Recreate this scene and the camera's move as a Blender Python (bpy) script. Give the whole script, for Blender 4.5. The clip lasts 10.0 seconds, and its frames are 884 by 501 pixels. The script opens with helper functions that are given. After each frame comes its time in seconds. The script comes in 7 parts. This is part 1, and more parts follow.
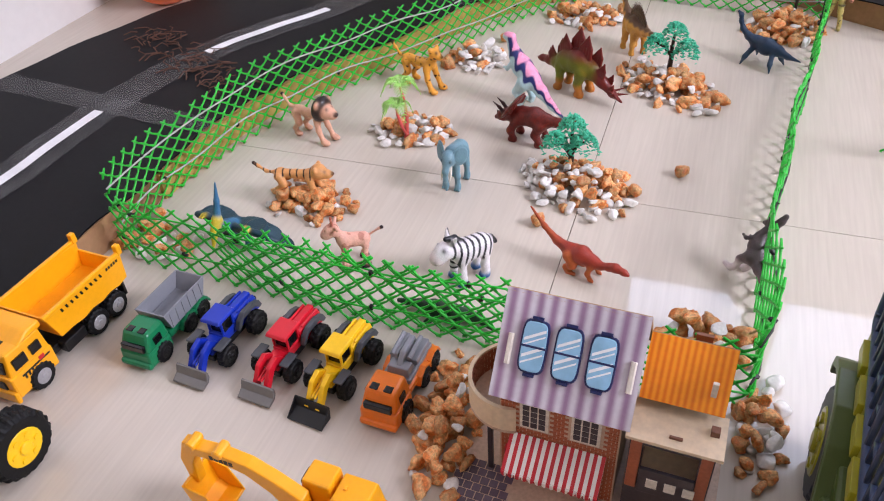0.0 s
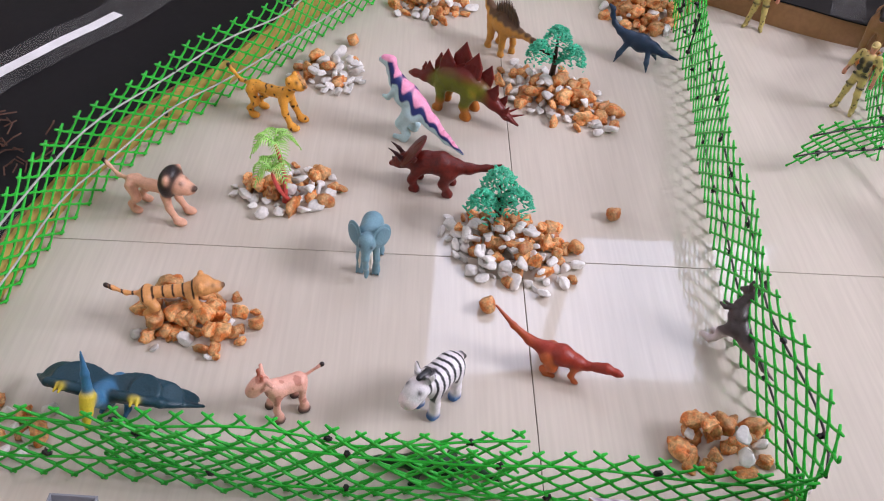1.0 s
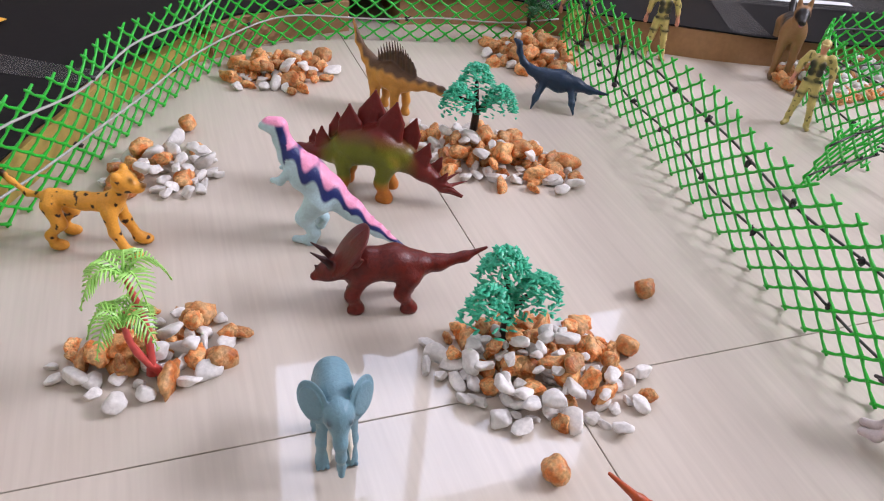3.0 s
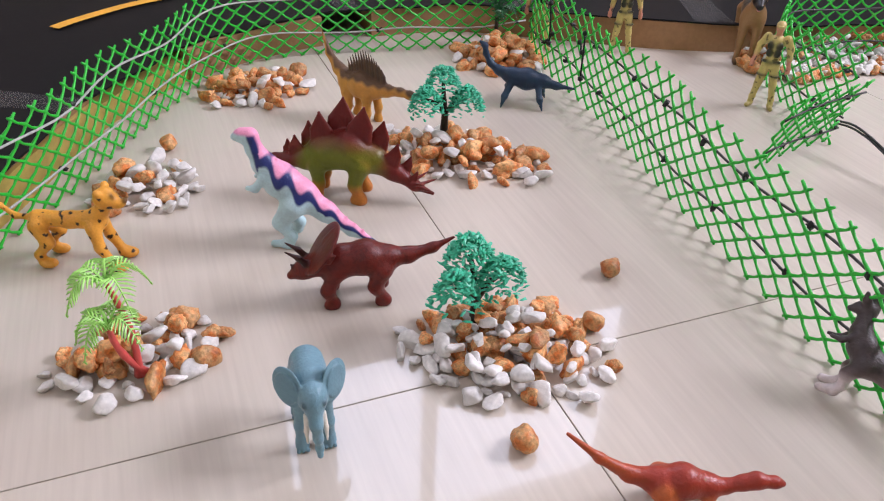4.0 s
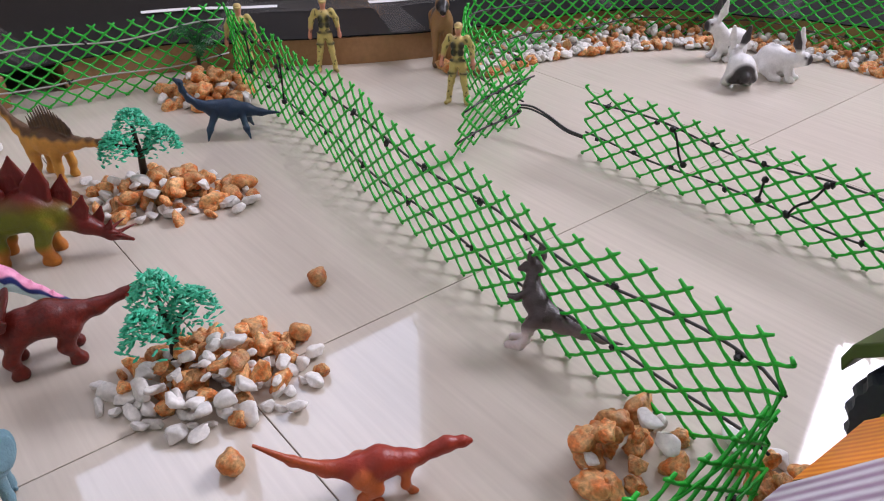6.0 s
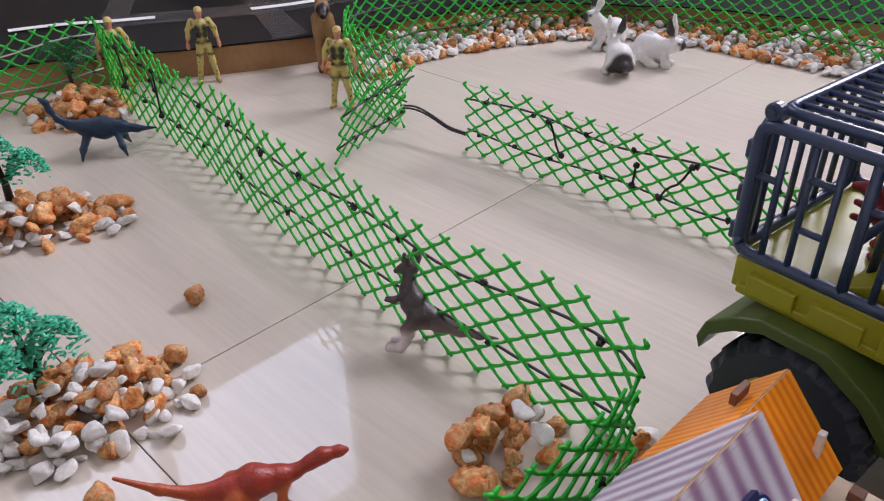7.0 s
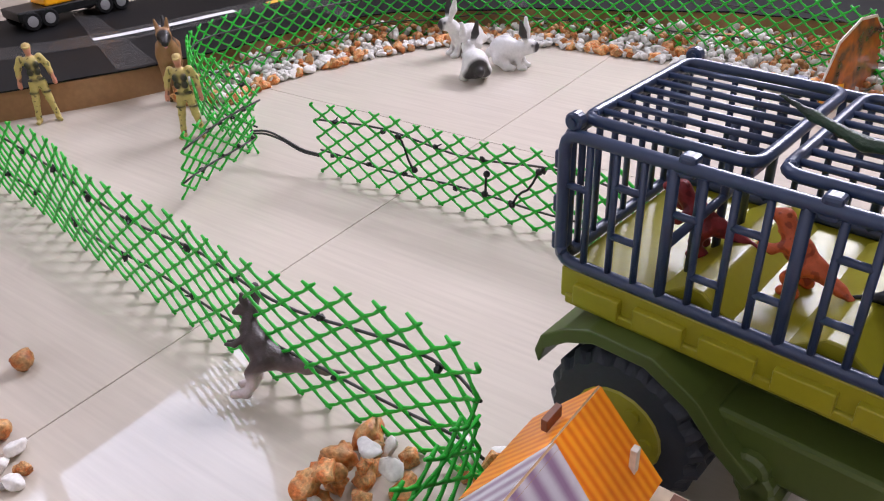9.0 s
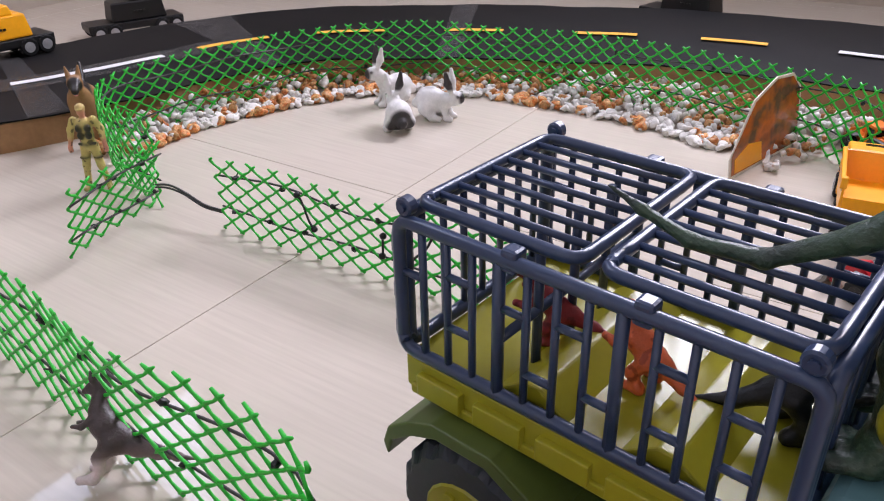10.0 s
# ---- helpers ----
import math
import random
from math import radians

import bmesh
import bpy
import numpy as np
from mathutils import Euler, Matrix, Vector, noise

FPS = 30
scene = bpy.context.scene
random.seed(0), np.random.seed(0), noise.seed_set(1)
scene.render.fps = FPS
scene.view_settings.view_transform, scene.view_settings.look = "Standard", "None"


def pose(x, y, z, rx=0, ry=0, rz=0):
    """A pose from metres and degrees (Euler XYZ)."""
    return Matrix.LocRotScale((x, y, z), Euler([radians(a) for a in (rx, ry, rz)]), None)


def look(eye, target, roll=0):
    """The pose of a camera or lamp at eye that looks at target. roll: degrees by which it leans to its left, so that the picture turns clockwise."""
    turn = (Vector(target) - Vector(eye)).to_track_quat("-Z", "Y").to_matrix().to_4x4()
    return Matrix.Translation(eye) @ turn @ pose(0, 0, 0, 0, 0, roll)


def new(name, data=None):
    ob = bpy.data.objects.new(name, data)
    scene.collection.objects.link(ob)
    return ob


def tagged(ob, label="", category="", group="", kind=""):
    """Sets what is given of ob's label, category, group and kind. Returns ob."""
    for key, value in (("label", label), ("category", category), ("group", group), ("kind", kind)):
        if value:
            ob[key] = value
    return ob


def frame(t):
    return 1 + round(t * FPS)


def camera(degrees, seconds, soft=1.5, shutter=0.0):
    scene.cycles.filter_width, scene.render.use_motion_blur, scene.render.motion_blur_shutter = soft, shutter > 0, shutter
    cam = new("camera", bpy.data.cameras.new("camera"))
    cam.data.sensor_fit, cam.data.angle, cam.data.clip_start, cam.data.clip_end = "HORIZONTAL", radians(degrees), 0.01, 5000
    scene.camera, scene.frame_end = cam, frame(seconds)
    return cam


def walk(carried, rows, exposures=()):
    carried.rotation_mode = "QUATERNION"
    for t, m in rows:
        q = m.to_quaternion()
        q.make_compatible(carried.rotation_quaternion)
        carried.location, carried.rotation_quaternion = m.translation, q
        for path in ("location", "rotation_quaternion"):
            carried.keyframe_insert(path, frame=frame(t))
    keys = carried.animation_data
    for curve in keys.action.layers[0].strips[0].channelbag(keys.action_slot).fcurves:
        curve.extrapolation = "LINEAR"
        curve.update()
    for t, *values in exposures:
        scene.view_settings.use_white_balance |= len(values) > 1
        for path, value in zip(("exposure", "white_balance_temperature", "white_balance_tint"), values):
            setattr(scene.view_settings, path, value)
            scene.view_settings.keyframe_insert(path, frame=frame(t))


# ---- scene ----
cam = camera(60.1, 10.0, 1.1)
PATH = [
    (0, (0.108, -0.725, 0.513), (-0.462, 0.719, -0.748), -3.9),
    (0.5, (-0.031, -0.631, 0.544), (-0.223, 0.754, -0.887), 2.9),
    (1, (-0.115, -0.527, 0.544), (-0.02, 0.873, -0.88), 5.5),
    (1.5, (-0.141, -0.388, 0.49), (0.131, 1.094, -0.825), 2.4),
    (2, (-0.213, -0.338, 0.386), (0.14, 1.043, -1.017), 6.4),
    (2.5, (-0.217, -0.293, 0.359), (0.354, 1.202, -0.84), 7.5),
    (2.7, (-0.216, -0.291, 0.346), (0.414, 1.207, -0.82), 7.7),
    (3.8, (-0.21, -0.321, 0.342), (0.392, 1.209, -0.797), 2.6),
    (4, (-0.201, -0.33, 0.347), (0.425, 1.198, -0.782), 2.2),
    (4.5, (-0.179, -0.349, 0.349), (0.531, 1.166, -0.746), 1.0),
    (5, (-0.158, -0.368, 0.351), (0.772, 1.046, -0.715), 1.0),
    (5.5, (-0.147, -0.379, 0.348), (0.862, 0.983, -0.713), 0.7),
    (5.7, (-0.143, -0.38, 0.344), (0.889, 0.965, -0.716), 0.3),
    (7, (-0.107, -0.406, 0.346), (1.101, 0.781, -0.718), -1.0),
    (7.5, (-0.087, -0.417, 0.345), (1.2, 0.683, -0.718), -2.1),
    (8, (-0.072, -0.424, 0.341), (1.272, 0.61, -0.719), -1.7),
    (8.5, (-0.067, -0.425, 0.341), (1.288, 0.591, -0.722), -2.7),
    (9, (-0.059, -0.429, 0.347), (1.301, 0.587, -0.71), -2.8),
    (9.5, (-0.019, -0.451, 0.351), (1.399, 0.53, -0.662), -2.3),
    (10, (0.007, -0.466, 0.355), (1.443, 0.519, -0.628), -1.3),
]
walk(cam, [(t, look(eye, target, roll)) for t, eye, target, roll in PATH], [(0.0, 0.88), (1.0, 0.70), (2.5, 0.78), (4.0, 0.80), (5.5, 0.58), (7.5, 0.42), (8.5, 0.76), (10.0, 0.70)])

# ---- light: two windows of a closed room, daylight behind them ----
world = bpy.data.worlds.new("sky")
scene.world = world
world.use_nodes = True
sky = world.node_tree.nodes.new("ShaderNodeTexSky")
sky.sky_type, sky.sun_disc = "NISHITA", False
sky.sun_elevation, sky.sun_rotation = radians(38), radians(110)
world.node_tree.nodes["Background"].inputs[1].default_value = 0.12
world.node_tree.links.new(sky.outputs[0], world.node_tree.nodes["Background"].inputs[0])


def window_light(name, m, w, h, power, tint):
    data = bpy.data.lights.new(name, "AREA")
    data.shape, data.size, data.size_y, data.energy, data.color = "RECTANGLE", w, h, power, tint
    ob = new(name, data)
    ob.matrix_world = m
    return ob


window_light("north_window_light", look((0.58, 1.36, 1.67), (0.58, 0.0, 1.67)), 1.24, 0.92, 13.5, (0.72, 0.76, 1.0))
window_light("east_window_light", look((1.93, -0.235, 1.39), (0.0, -0.235, 1.39)), 1.03, 0.72, 54, (0.85, 0.83, 1.0))


# ---- materials ----
def srgb(r, g, b):
    f = lambda c: c / 255 / 12.92 if c <= 10 else ((c / 255 + 0.055) / 1.055) ** 2.4
    return (f(r), f(g), f(b), 1.0)


def scaled(c, k):
    return (min(c[0] * k, 1), min(c[1] * k, 1), min(c[2] * k, 1), 1)


def material(name, colour, rough=0.5, metal=0.0, grain=300.0, spread=0.12, blotch=30.0, stain=0.1, bump=0.15, coat=0.0,
             each=0.0, tint=None, transmission=0.0, alpha=1.0, gloss=0.5):
    """Two scales of variation over a base colour, a fine relief, and a shift from piece to piece."""
    m = bpy.data.materials.new(name)
    m.use_nodes = True
    nt = m.node_tree
    n, ln = nt.nodes, nt.links.new
    bsdf = n["Principled BSDF"]
    co = n.new("ShaderNodeTexCoord")
    fine, big = n.new("ShaderNodeTexNoise"), n.new("ShaderNodeTexNoise")
    fine.inputs["Scale"].default_value, fine.inputs["Detail"].default_value = grain, 4
    big.inputs["Scale"].default_value, big.inputs["Detail"].default_value = blotch, 3
    ln(co.outputs["Object"], fine.inputs["Vector"])
    ln(co.outputs["Object"], big.inputs["Vector"])
    ramp = n.new("ShaderNodeMapRange")
    ramp.inputs[1].default_value, ramp.inputs[2].default_value = 0.3, 0.7
    ramp.inputs[3].default_value, ramp.inputs[4].default_value = 1 - spread, 1 + spread
    ln(fine.outputs[0], ramp.inputs[0])
    ramp2 = n.new("ShaderNodeMapRange")
    ramp2.inputs[1].default_value, ramp2.inputs[2].default_value = 0.3, 0.7
    ramp2.inputs[3].default_value, ramp2.inputs[4].default_value = 1 - stain, 1 + stain
    ln(big.outputs[0], ramp2.inputs[0])
    mul = n.new("ShaderNodeMath")
    mul.operation = "MULTIPLY"
    ln(ramp.outputs[0], mul.inputs[0])
    ln(ramp2.outputs[0], mul.inputs[1])
    hsv = n.new("ShaderNodeHueSaturation")
    if colour == "tint":
        att = n.new("ShaderNodeAttribute")
        att.attribute_name = "tint"
        ln(att.outputs["Color"], hsv.inputs["Color"])
    elif tint is not None:
        mix = n.new("ShaderNodeMix")
        mix.data_type = "RGBA"
        mix.inputs["A"].default_value, mix.inputs["B"].default_value = colour, tint
        r3 = n.new("ShaderNodeMapRange")
        r3.inputs[1].default_value, r3.inputs[2].default_value = 0.42, 0.6
        ln(big.outputs[0], r3.inputs[0])
        ln(r3.outputs[0], mix.inputs["Factor"])
        ln(mix.outputs["Result"], hsv.inputs["Color"])
    else:
        hsv.inputs["Color"].default_value = colour
    val = mul
    if each:
        info = n.new("ShaderNodeObjectInfo")
        er = n.new("ShaderNodeMapRange")
        er.inputs[3].default_value, er.inputs[4].default_value = 1 - each, 1 + each
        ln(info.outputs["Random"], er.inputs[0])
        val = n.new("ShaderNodeMath")
        val.operation = "MULTIPLY"
        ln(mul.outputs[0], val.inputs[0])
        ln(er.outputs[0], val.inputs[1])
    ln(val.outputs[0], hsv.inputs["Value"])
    ln(hsv.outputs[0], bsdf.inputs["Base Color"])
    bsdf.inputs["Specular IOR Level"].default_value = gloss
    bsdf.inputs["Roughness"].default_value, bsdf.inputs["Metallic"].default_value = rough, metal
    bsdf.inputs["Coat Weight"].default_value, bsdf.inputs["Coat Roughness"].default_value = coat, 0.12
    bsdf.inputs["Transmission Weight"].default_value, bsdf.inputs["Alpha"].default_value = transmission, alpha
    if bump:
        b = n.new("ShaderNodeBump")
        b.inputs["Strength"].default_value, b.inputs["Distance"].default_value = bump, 0.001
        ln(fine.outputs[0], b.inputs["Height"])
        ln(b.outputs[0], bsdf.inputs["Normal"])
    return m


def tile_material():
    """Cream porcelain with a faint long grain, polished."""
    m = material("porcelain_tile", srgb(190, 180, 166), 0.035, gloss=0.4, grain=6, spread=0.03, blotch=2.0, stain=0.03, bump=0.0)
    nt = m.node_tree
    n, ln = nt.nodes, nt.links.new
    co, mp, wave = n.new("ShaderNodeTexCoord"), n.new("ShaderNodeMapping"), n.new("ShaderNodeTexNoise")
    mp.inputs["Scale"].default_value = (60, 2.5, 1)
    wave.inputs["Scale"].default_value, wave.inputs["Detail"].default_value = 4, 6
    ln(co.outputs["Object"], mp.inputs["Vector"])
    ln(mp.outputs[0], wave.inputs["Vector"])
    mix = n.new("ShaderNodeMix")
    mix.data_type = "RGBA"
    mix.inputs["A"].default_value, mix.inputs["B"].default_value = srgb(196, 186, 172), srgb(205, 195, 181)
    r = n.new("ShaderNodeMapRange")
    r.inputs[1].default_value, r.inputs[2].default_value = 0.3, 0.7
    ln(wave.outputs[0], r.inputs[0])
    ln(r.outputs[0], mix.inputs["Factor"])
    hsv = [x for x in n if x.type == "HUE_SAT"][0]
    ln(mix.outputs["Result"], hsv.inputs["Color"])
    return m


M_TILE = tile_material()
M_GROUT = material("grout", srgb(154, 142, 129), 0.9)
M_WALL = material("wall_paint", srgb(222, 220, 216), 0.7, grain=60, spread=0.02, blotch=3, stain=0.03, bump=0.05)
# darker than the seen wall: tone of the unseen walls, cuts bounced light
M_UNSEEN_WALL = material("unseen_wall_beige", srgb(176, 164, 150), 0.8, grain=60, spread=0.03, blotch=3, stain=0.04, bump=0.05)
M_CEIL = material("ceiling_paint", srgb(196, 193, 190), 0.8, grain=60, spread=0.02, bump=0.05)
M_NET = material("green_netting", srgb(36, 184, 50), 0.38, grain=200, spread=0.06, blotch=12, stain=0.12, bump=0.1)
M_WIRE = material("dark_wire", srgb(58, 56, 56), 0.5, grain=500)
M_PALEWIRE = material("pale_wire", srgb(176, 176, 172), 0.4, grain=500)
M_TIE = material("black_tie", srgb(16, 16, 17), 0.5, grain=500)
M_WHITESTONE = material("white_stone", srgb(218, 214, 208), 0.6, grain=380, spread=0.10, blotch=70, stain=0.1, bump=0.35, each=0.12)
M_BROWNSTONE = material("brown_stone", srgb(226, 174, 116), 0.5, gloss=0.4, grain=420, spread=0.36, blotch=120, stain=0.34, bump=1.0, each=0.32, tint=srgb(180, 104, 50))
M_ROAD = material("black_card", srgb(17, 17, 19), 0.6, gloss=0.18, grain=120, spread=0.15, blotch=9, stain=0.2, bump=0.05)
M_WHITEPAPER = material("white_paper", srgb(232, 232, 232), 0.6, grain=300, spread=0.04)
M_YELLOWPAPER = material("yellow_paper", srgb(238, 178, 62), 0.6, grain=300, spread=0.05)
M_TAPE = material("clear_tape", srgb(150, 150, 150), 0.14, grain=90, spread=0.3, blotch=30, stain=0.4, bump=0.9, alpha=0.08)
M_CARD = material("cardboard", srgb(164, 124, 88), 0.8, grain=150, spread=0.08, blotch=12, stain=0.12)
M_YCARD = material("yellow_cardboard", srgb(184, 156, 82), 0.7, grain=150, spread=0.08, blotch=14, stain=0.2)
M_DARK = material("dark_box", srgb(30, 27, 25), 0.7)


# ---- building helpers ----
def part(name, bm, mat, parent=None, label="", smooth=False):
    me = bpy.data.meshes.new(name)
    bm.to_mesh(me)
    bm.free()
    for m in (mat if isinstance(mat, (list, tuple)) else [mat]):
        me.materials.append(m)
    if smooth:
        me.polygons.foreach_set("use_smooth", [True] * len(me.polygons))
    ob = new(name, me)
    if parent is not None:
        ob.parent = parent
    if label:
        ob["label"] = label
    return ob


def thing(name, m, label, category, group="", kind=""):
    ob = new(name)
    ob.empty_display_size = 0.02
    ob.matrix_world = m
    return tagged(ob, label, category, group, kind)


def box(bm, x0, x1, y0, y1, z0, z1, bevel=0.0, seg=2, taper=None):
    """A box; taper = (dx0, dx1, dy) moves the top edges inwards."""
    a, b, c = taper or (0, 0, 0)
    vs = [bm.verts.new(p) for p in ((x0, y0, z0), (x1, y0, z0), (x1, y1, z0), (x0, y1, z0),
                                    (x0 + a, y0 + c, z1), (x1 - b, y0 + c, z1), (x1 - b, y1 - c, z1), (x0 + a, y1 - c, z1))]
    fs = [bm.faces.new([vs[i] for i in q]) for q in ((3, 2, 1, 0), (4, 5, 6, 7), (0, 1, 5, 4), (1, 2, 6, 5), (2, 3, 7, 6), (3, 0, 4, 7))]
    if bevel:
        es = list({e for f in fs for e in f.edges})
        bmesh.ops.bevel(bm, geom=es, offset=bevel, segments=seg, affect="EDGES", profile=0.5)
    return bm


def prism(bm, outline, y0, y1, bevel=0.0):
    """Extrudes an outline in the x-z plane from y0 to y1."""
    a = [bm.verts.new((x, y0, z)) for x, z in outline]
    b = [bm.verts.new((x, y1, z)) for x, z in outline]
    n = len(outline)
    fs = [bm.faces.new(a), bm.faces.new(b[::-1])]
    for i in range(n):
        fs.append(bm.faces.new((a[i], b[i], b[(i + 1) % n], a[(i + 1) % n])))
    bmesh.ops.recalc_face_normals(bm, faces=fs)
    if bevel:
        es = list({e for f in fs for e in f.edges})
        bmesh.ops.bevel(bm, geom=es, offset=bevel, segments=2, affect="EDGES", profile=0.5)
    return bm


def tube(bm, pts, r, sides=6, cap=True):
    """A round bar along points; r is one radius or one for each point."""
    pts = [Vector(p) for p in pts]
    rs = r if isinstance(r, (list, tuple)) else [r] * len(pts)
    rings = []
    side = None
    for i, p in enumerate(pts):
        d = (pts[min(i + 1, len(pts) - 1)] - pts[max(i - 1, 0)])
        d = d.normalized() if d.length > 1e-9 else Vector((0, 0, 1))
        if side is None:
            side = d.cross(Vector((0, 0, 1)) if abs(d.z) < 0.9 else Vector((1, 0, 0)))
        side = (side - d * side.dot(d)).normalized()
        up = d.cross(side)
        rings.append([bm.verts.new(p + (side * math.cos(a) + up * math.sin(a)) * rs[i])
                      for a in (2 * math.pi * k / sides for k in range(sides))])
    for a, b in zip(rings, rings[1:]):
        for k in range(sides):
            bm.faces.new((a[k], a[(k + 1) % sides], b[(k + 1) % sides], b[k]))
    if cap:
        bm.faces.new(rings[0][::-1])
        bm.faces.new(rings[-1])
    return bm


def spline(pts, step):
    """Catmull-Rom through points, resampled at even steps."""
    P = [np.array(p, float) for p in pts]
    P = [2 * P[0] - P[1]] + P + [2 * P[-1] - P[-2]]
    dense = []
    for i in range(1, len(P) - 2):
        for u in np.linspace(0, 1, 24, endpoint=False):
            a, b, c, d = P[i - 1:i + 3]
            dense.append(0.5 * (2 * b + (c - a) * u + (2 * a - 5 * b + 4 * c - d) * u ** 2 + (3 * b - a - 3 * c + d) * u ** 3))
    dense.append(P[-2])
    dense = np.array(dense)
    s = np.r_[0, np.cumsum(np.linalg.norm(np.diff(dense, axis=0), axis=1))]
    n = max(int(round(s[-1] / step)), 1)
    q = np.linspace(0, s[-1], n + 1)
    return np.stack([np.interp(q, s, dense[:, k]) for k in range(dense.shape[1])], 1), s[-1]


# ---- the room ----
def floor_tiles():
    base = new("floor")
    tagged(base, "polished cream porcelain floor tiles with thin dark joints", "floor", kind="structure")
    bm = bmesh.new()
    box(bm, -1.05, 2.0, -2.1, 1.45, -0.05, -0.004)
    part("screed", bm, M_GROUT, base)
    g = 0.0004
    shared = {}
    for ix in range(-2, 4):
        for iy in range(-4, 3):
            x0, x1 = max(ix * 0.6, -1.05), min(ix * 0.6 + 0.6, 2.0)
            y0, y1 = max(iy * 0.6, -2.1), min(iy * 0.6 + 0.6, 1.45)
            if x1 - x0 < 0.01 or y1 - y0 < 0.01:
                continue
            key = (round(x1 - x0, 3), round(y1 - y0, 3))
            if key not in shared:
                bm = bmesh.new()
                box(bm, g, key[0] - g, g, key[1] - g, -0.008, 0.0, 0.0003, 1)
                me = bpy.data.meshes.new("tile")
                bm.to_mesh(me)
                bm.free()
                me.materials.append(M_TILE)
                shared[key] = me
            ob = new("tile", shared[key])
            ob.parent, ob.location = base, (x0, y0, 0)


def wall(name, spans, label, mat=None):
    bm = bmesh.new()
    for s in spans:
        box(bm, *s)
    tagged(part(name, bm, mat or M_WALL), label, "wall", kind="structure")


floor_tiles()
H = 2.5
wall("wall_west", [(-1.10, -0.98, -2.1, 1.45, -0.05, H)], "plain off-white painted wall behind the road")
# added out of view: closes the room and limits the fill light
wall("wall_south", [(-1.10, 2.0, -2.2, -2.1, -0.05, H)], "plain beige unseen wall added to close the room and cut bounce", M_UNSEEN_WALL)
wall("wall_north", [(-0.98, -0.04, 1.30, 1.42, 0, H), (1.20, 2.0, 1.30, 1.42, 0, H), (-0.04, 1.20, 1.30, 1.42, 0, 1.21), (-0.04, 1.20, 1.30, 1.42, 2.13, H)],
     "unseen wall with a wide window, beige to cut bounce", M_UNSEEN_WALL)
wall("wall_east", [(1.85, 1.97, -2.1, -0.75, 0, H), (1.85, 1.97, 0.28, 1.30, 0, H), (1.85, 1.97, -0.75, 0.28, 0, 1.03), (1.85, 1.97, -0.75, 0.28, 1.75, H)],
     "unseen wall with a bright window, beige to cut bounce", M_UNSEEN_WALL)
# unseen lid over the room, added to hold the bounced light in
bm = bmesh.new()
box(bm, -1.1, 2.0, -2.2, 1.45, H, H + 0.08)
tagged(part("ceiling", bm, M_CEIL), "plain white ceiling, unseen, added to close the room", "ceiling", kind="structure")


def window(name, m, w, h, mullions):
    base = thing(name, m, "white-framed window letting in daylight", "window", kind="structure")
    bm = bmesh.new()
    for x0, x1, z0, z1 in ((0, w, 0, 0.03), (0, w, h - 0.03, h), (0, 0.03, 0.03, h - 0.03), (w - 0.03, w, 0.03, h - 0.03)):
        box(bm, x0, x1, -0.02, 0.02, z0, z1)
    part("window_frame", bm, M_CEIL, base)
    for x in mullions:
        bm = bmesh.new()
        box(bm, x - 0.022, x + 0.022, -0.018, 0.018, 0.03, h - 0.03)
        part("mullion", bm, M_CEIL, base)


window("window_1", pose(-0.04, 1.34, 1.21), 1.24, 0.92, (0.50,))
window("window_2", pose(1.89, 0.28, 1.03, 0, 0, -90), 1.03, 0.72, (0.515,))

# ---- the road of black card on flat boxes ----
ROAD = [(-0.66, -0.75), (-0.645, -0.3), (-0.639, -0.04), (-0.60, 0.156), (-0.49, 0.354), (-0.38, 0.56), (-0.22, 0.72), (0.0, 0.80), (0.24, 0.79),
        (0.41, 0.70), (0.54, 0.625), (0.74, 0.56), (0.87, 0.525), (0.985, 0.44), (1.10, 0.27), (1.19, 0.07), (1.25, -0.11), (1.27, -0.3), (1.27, -0.7)]
ROAD_PTS, ROAD_LEN = spline(ROAD, 0.02)
d = np.gradient(ROAD_PTS, axis=0)
d /= np.linalg.norm(d, axis=1)[:, None]
ROAD_IN = np.stack([d[:, 1], -d[:, 0]], 1)  # towards the pens
ROAD_Z = 0.04


def road_at(s, off):
    i = int(np.clip(s / ROAD_LEN * (len(ROAD_PTS) - 1), 0, len(ROAD_PTS) - 1))
    p = ROAD_PTS[i] + ROAD_IN[i] * off
    return p[0], p[1]


def strip(bm, s0, s1, o0, o1, z0, z1, step=0.02, wob=0.0):
    n = max(int((s1 - s0) / step), 1)
    prev = None
    for k in range(n + 1):
        s = s0 + (s1 - s0) * k / n
        w = wob * math.sin(s * 23.0) + wob * 0.6 * math.sin(s * 57.0)
        row = [bm.verts.new((*road_at(s, o), z)) for o, z in ((o0 + w, z0), (o1 + w, z0), (o1 + w, z1), (o0 + w, z1))]
        if prev:
            for a in range(4):
                bm.faces.new((prev[a], row[a], row[(a + 1) % 4], prev[(a + 1) % 4]))
        else:
            bm.faces.new(row[::-1])
        prev = row
    bm.faces.new(prev)
    bmesh.ops.recalc_face_normals(bm, faces=bm.faces)


road = new("road")
tagged(road, "toy road of taped black card raised on flat boxes", "road", kind="structure")
bm = bmesh.new()
strip(bm, 0, ROAD_LEN, -0.215, 0.166, ROAD_Z - 0.002, ROAD_Z, wob=0.004)
part("card", bm, M_ROAD, road)
bm = bmesh.new()
strip(bm, 0, 1.35, -0.20, 0.163, 0.0, ROAD_Z - 0.003)
strip(bm, 1.55, 1.83, -0.20, 0.170, 0.0, ROAD_Z - 0.003)
strip(bm, 1.93, ROAD_LEN, -0.20, 0.160, 0.0, ROAD_Z - 0.003)
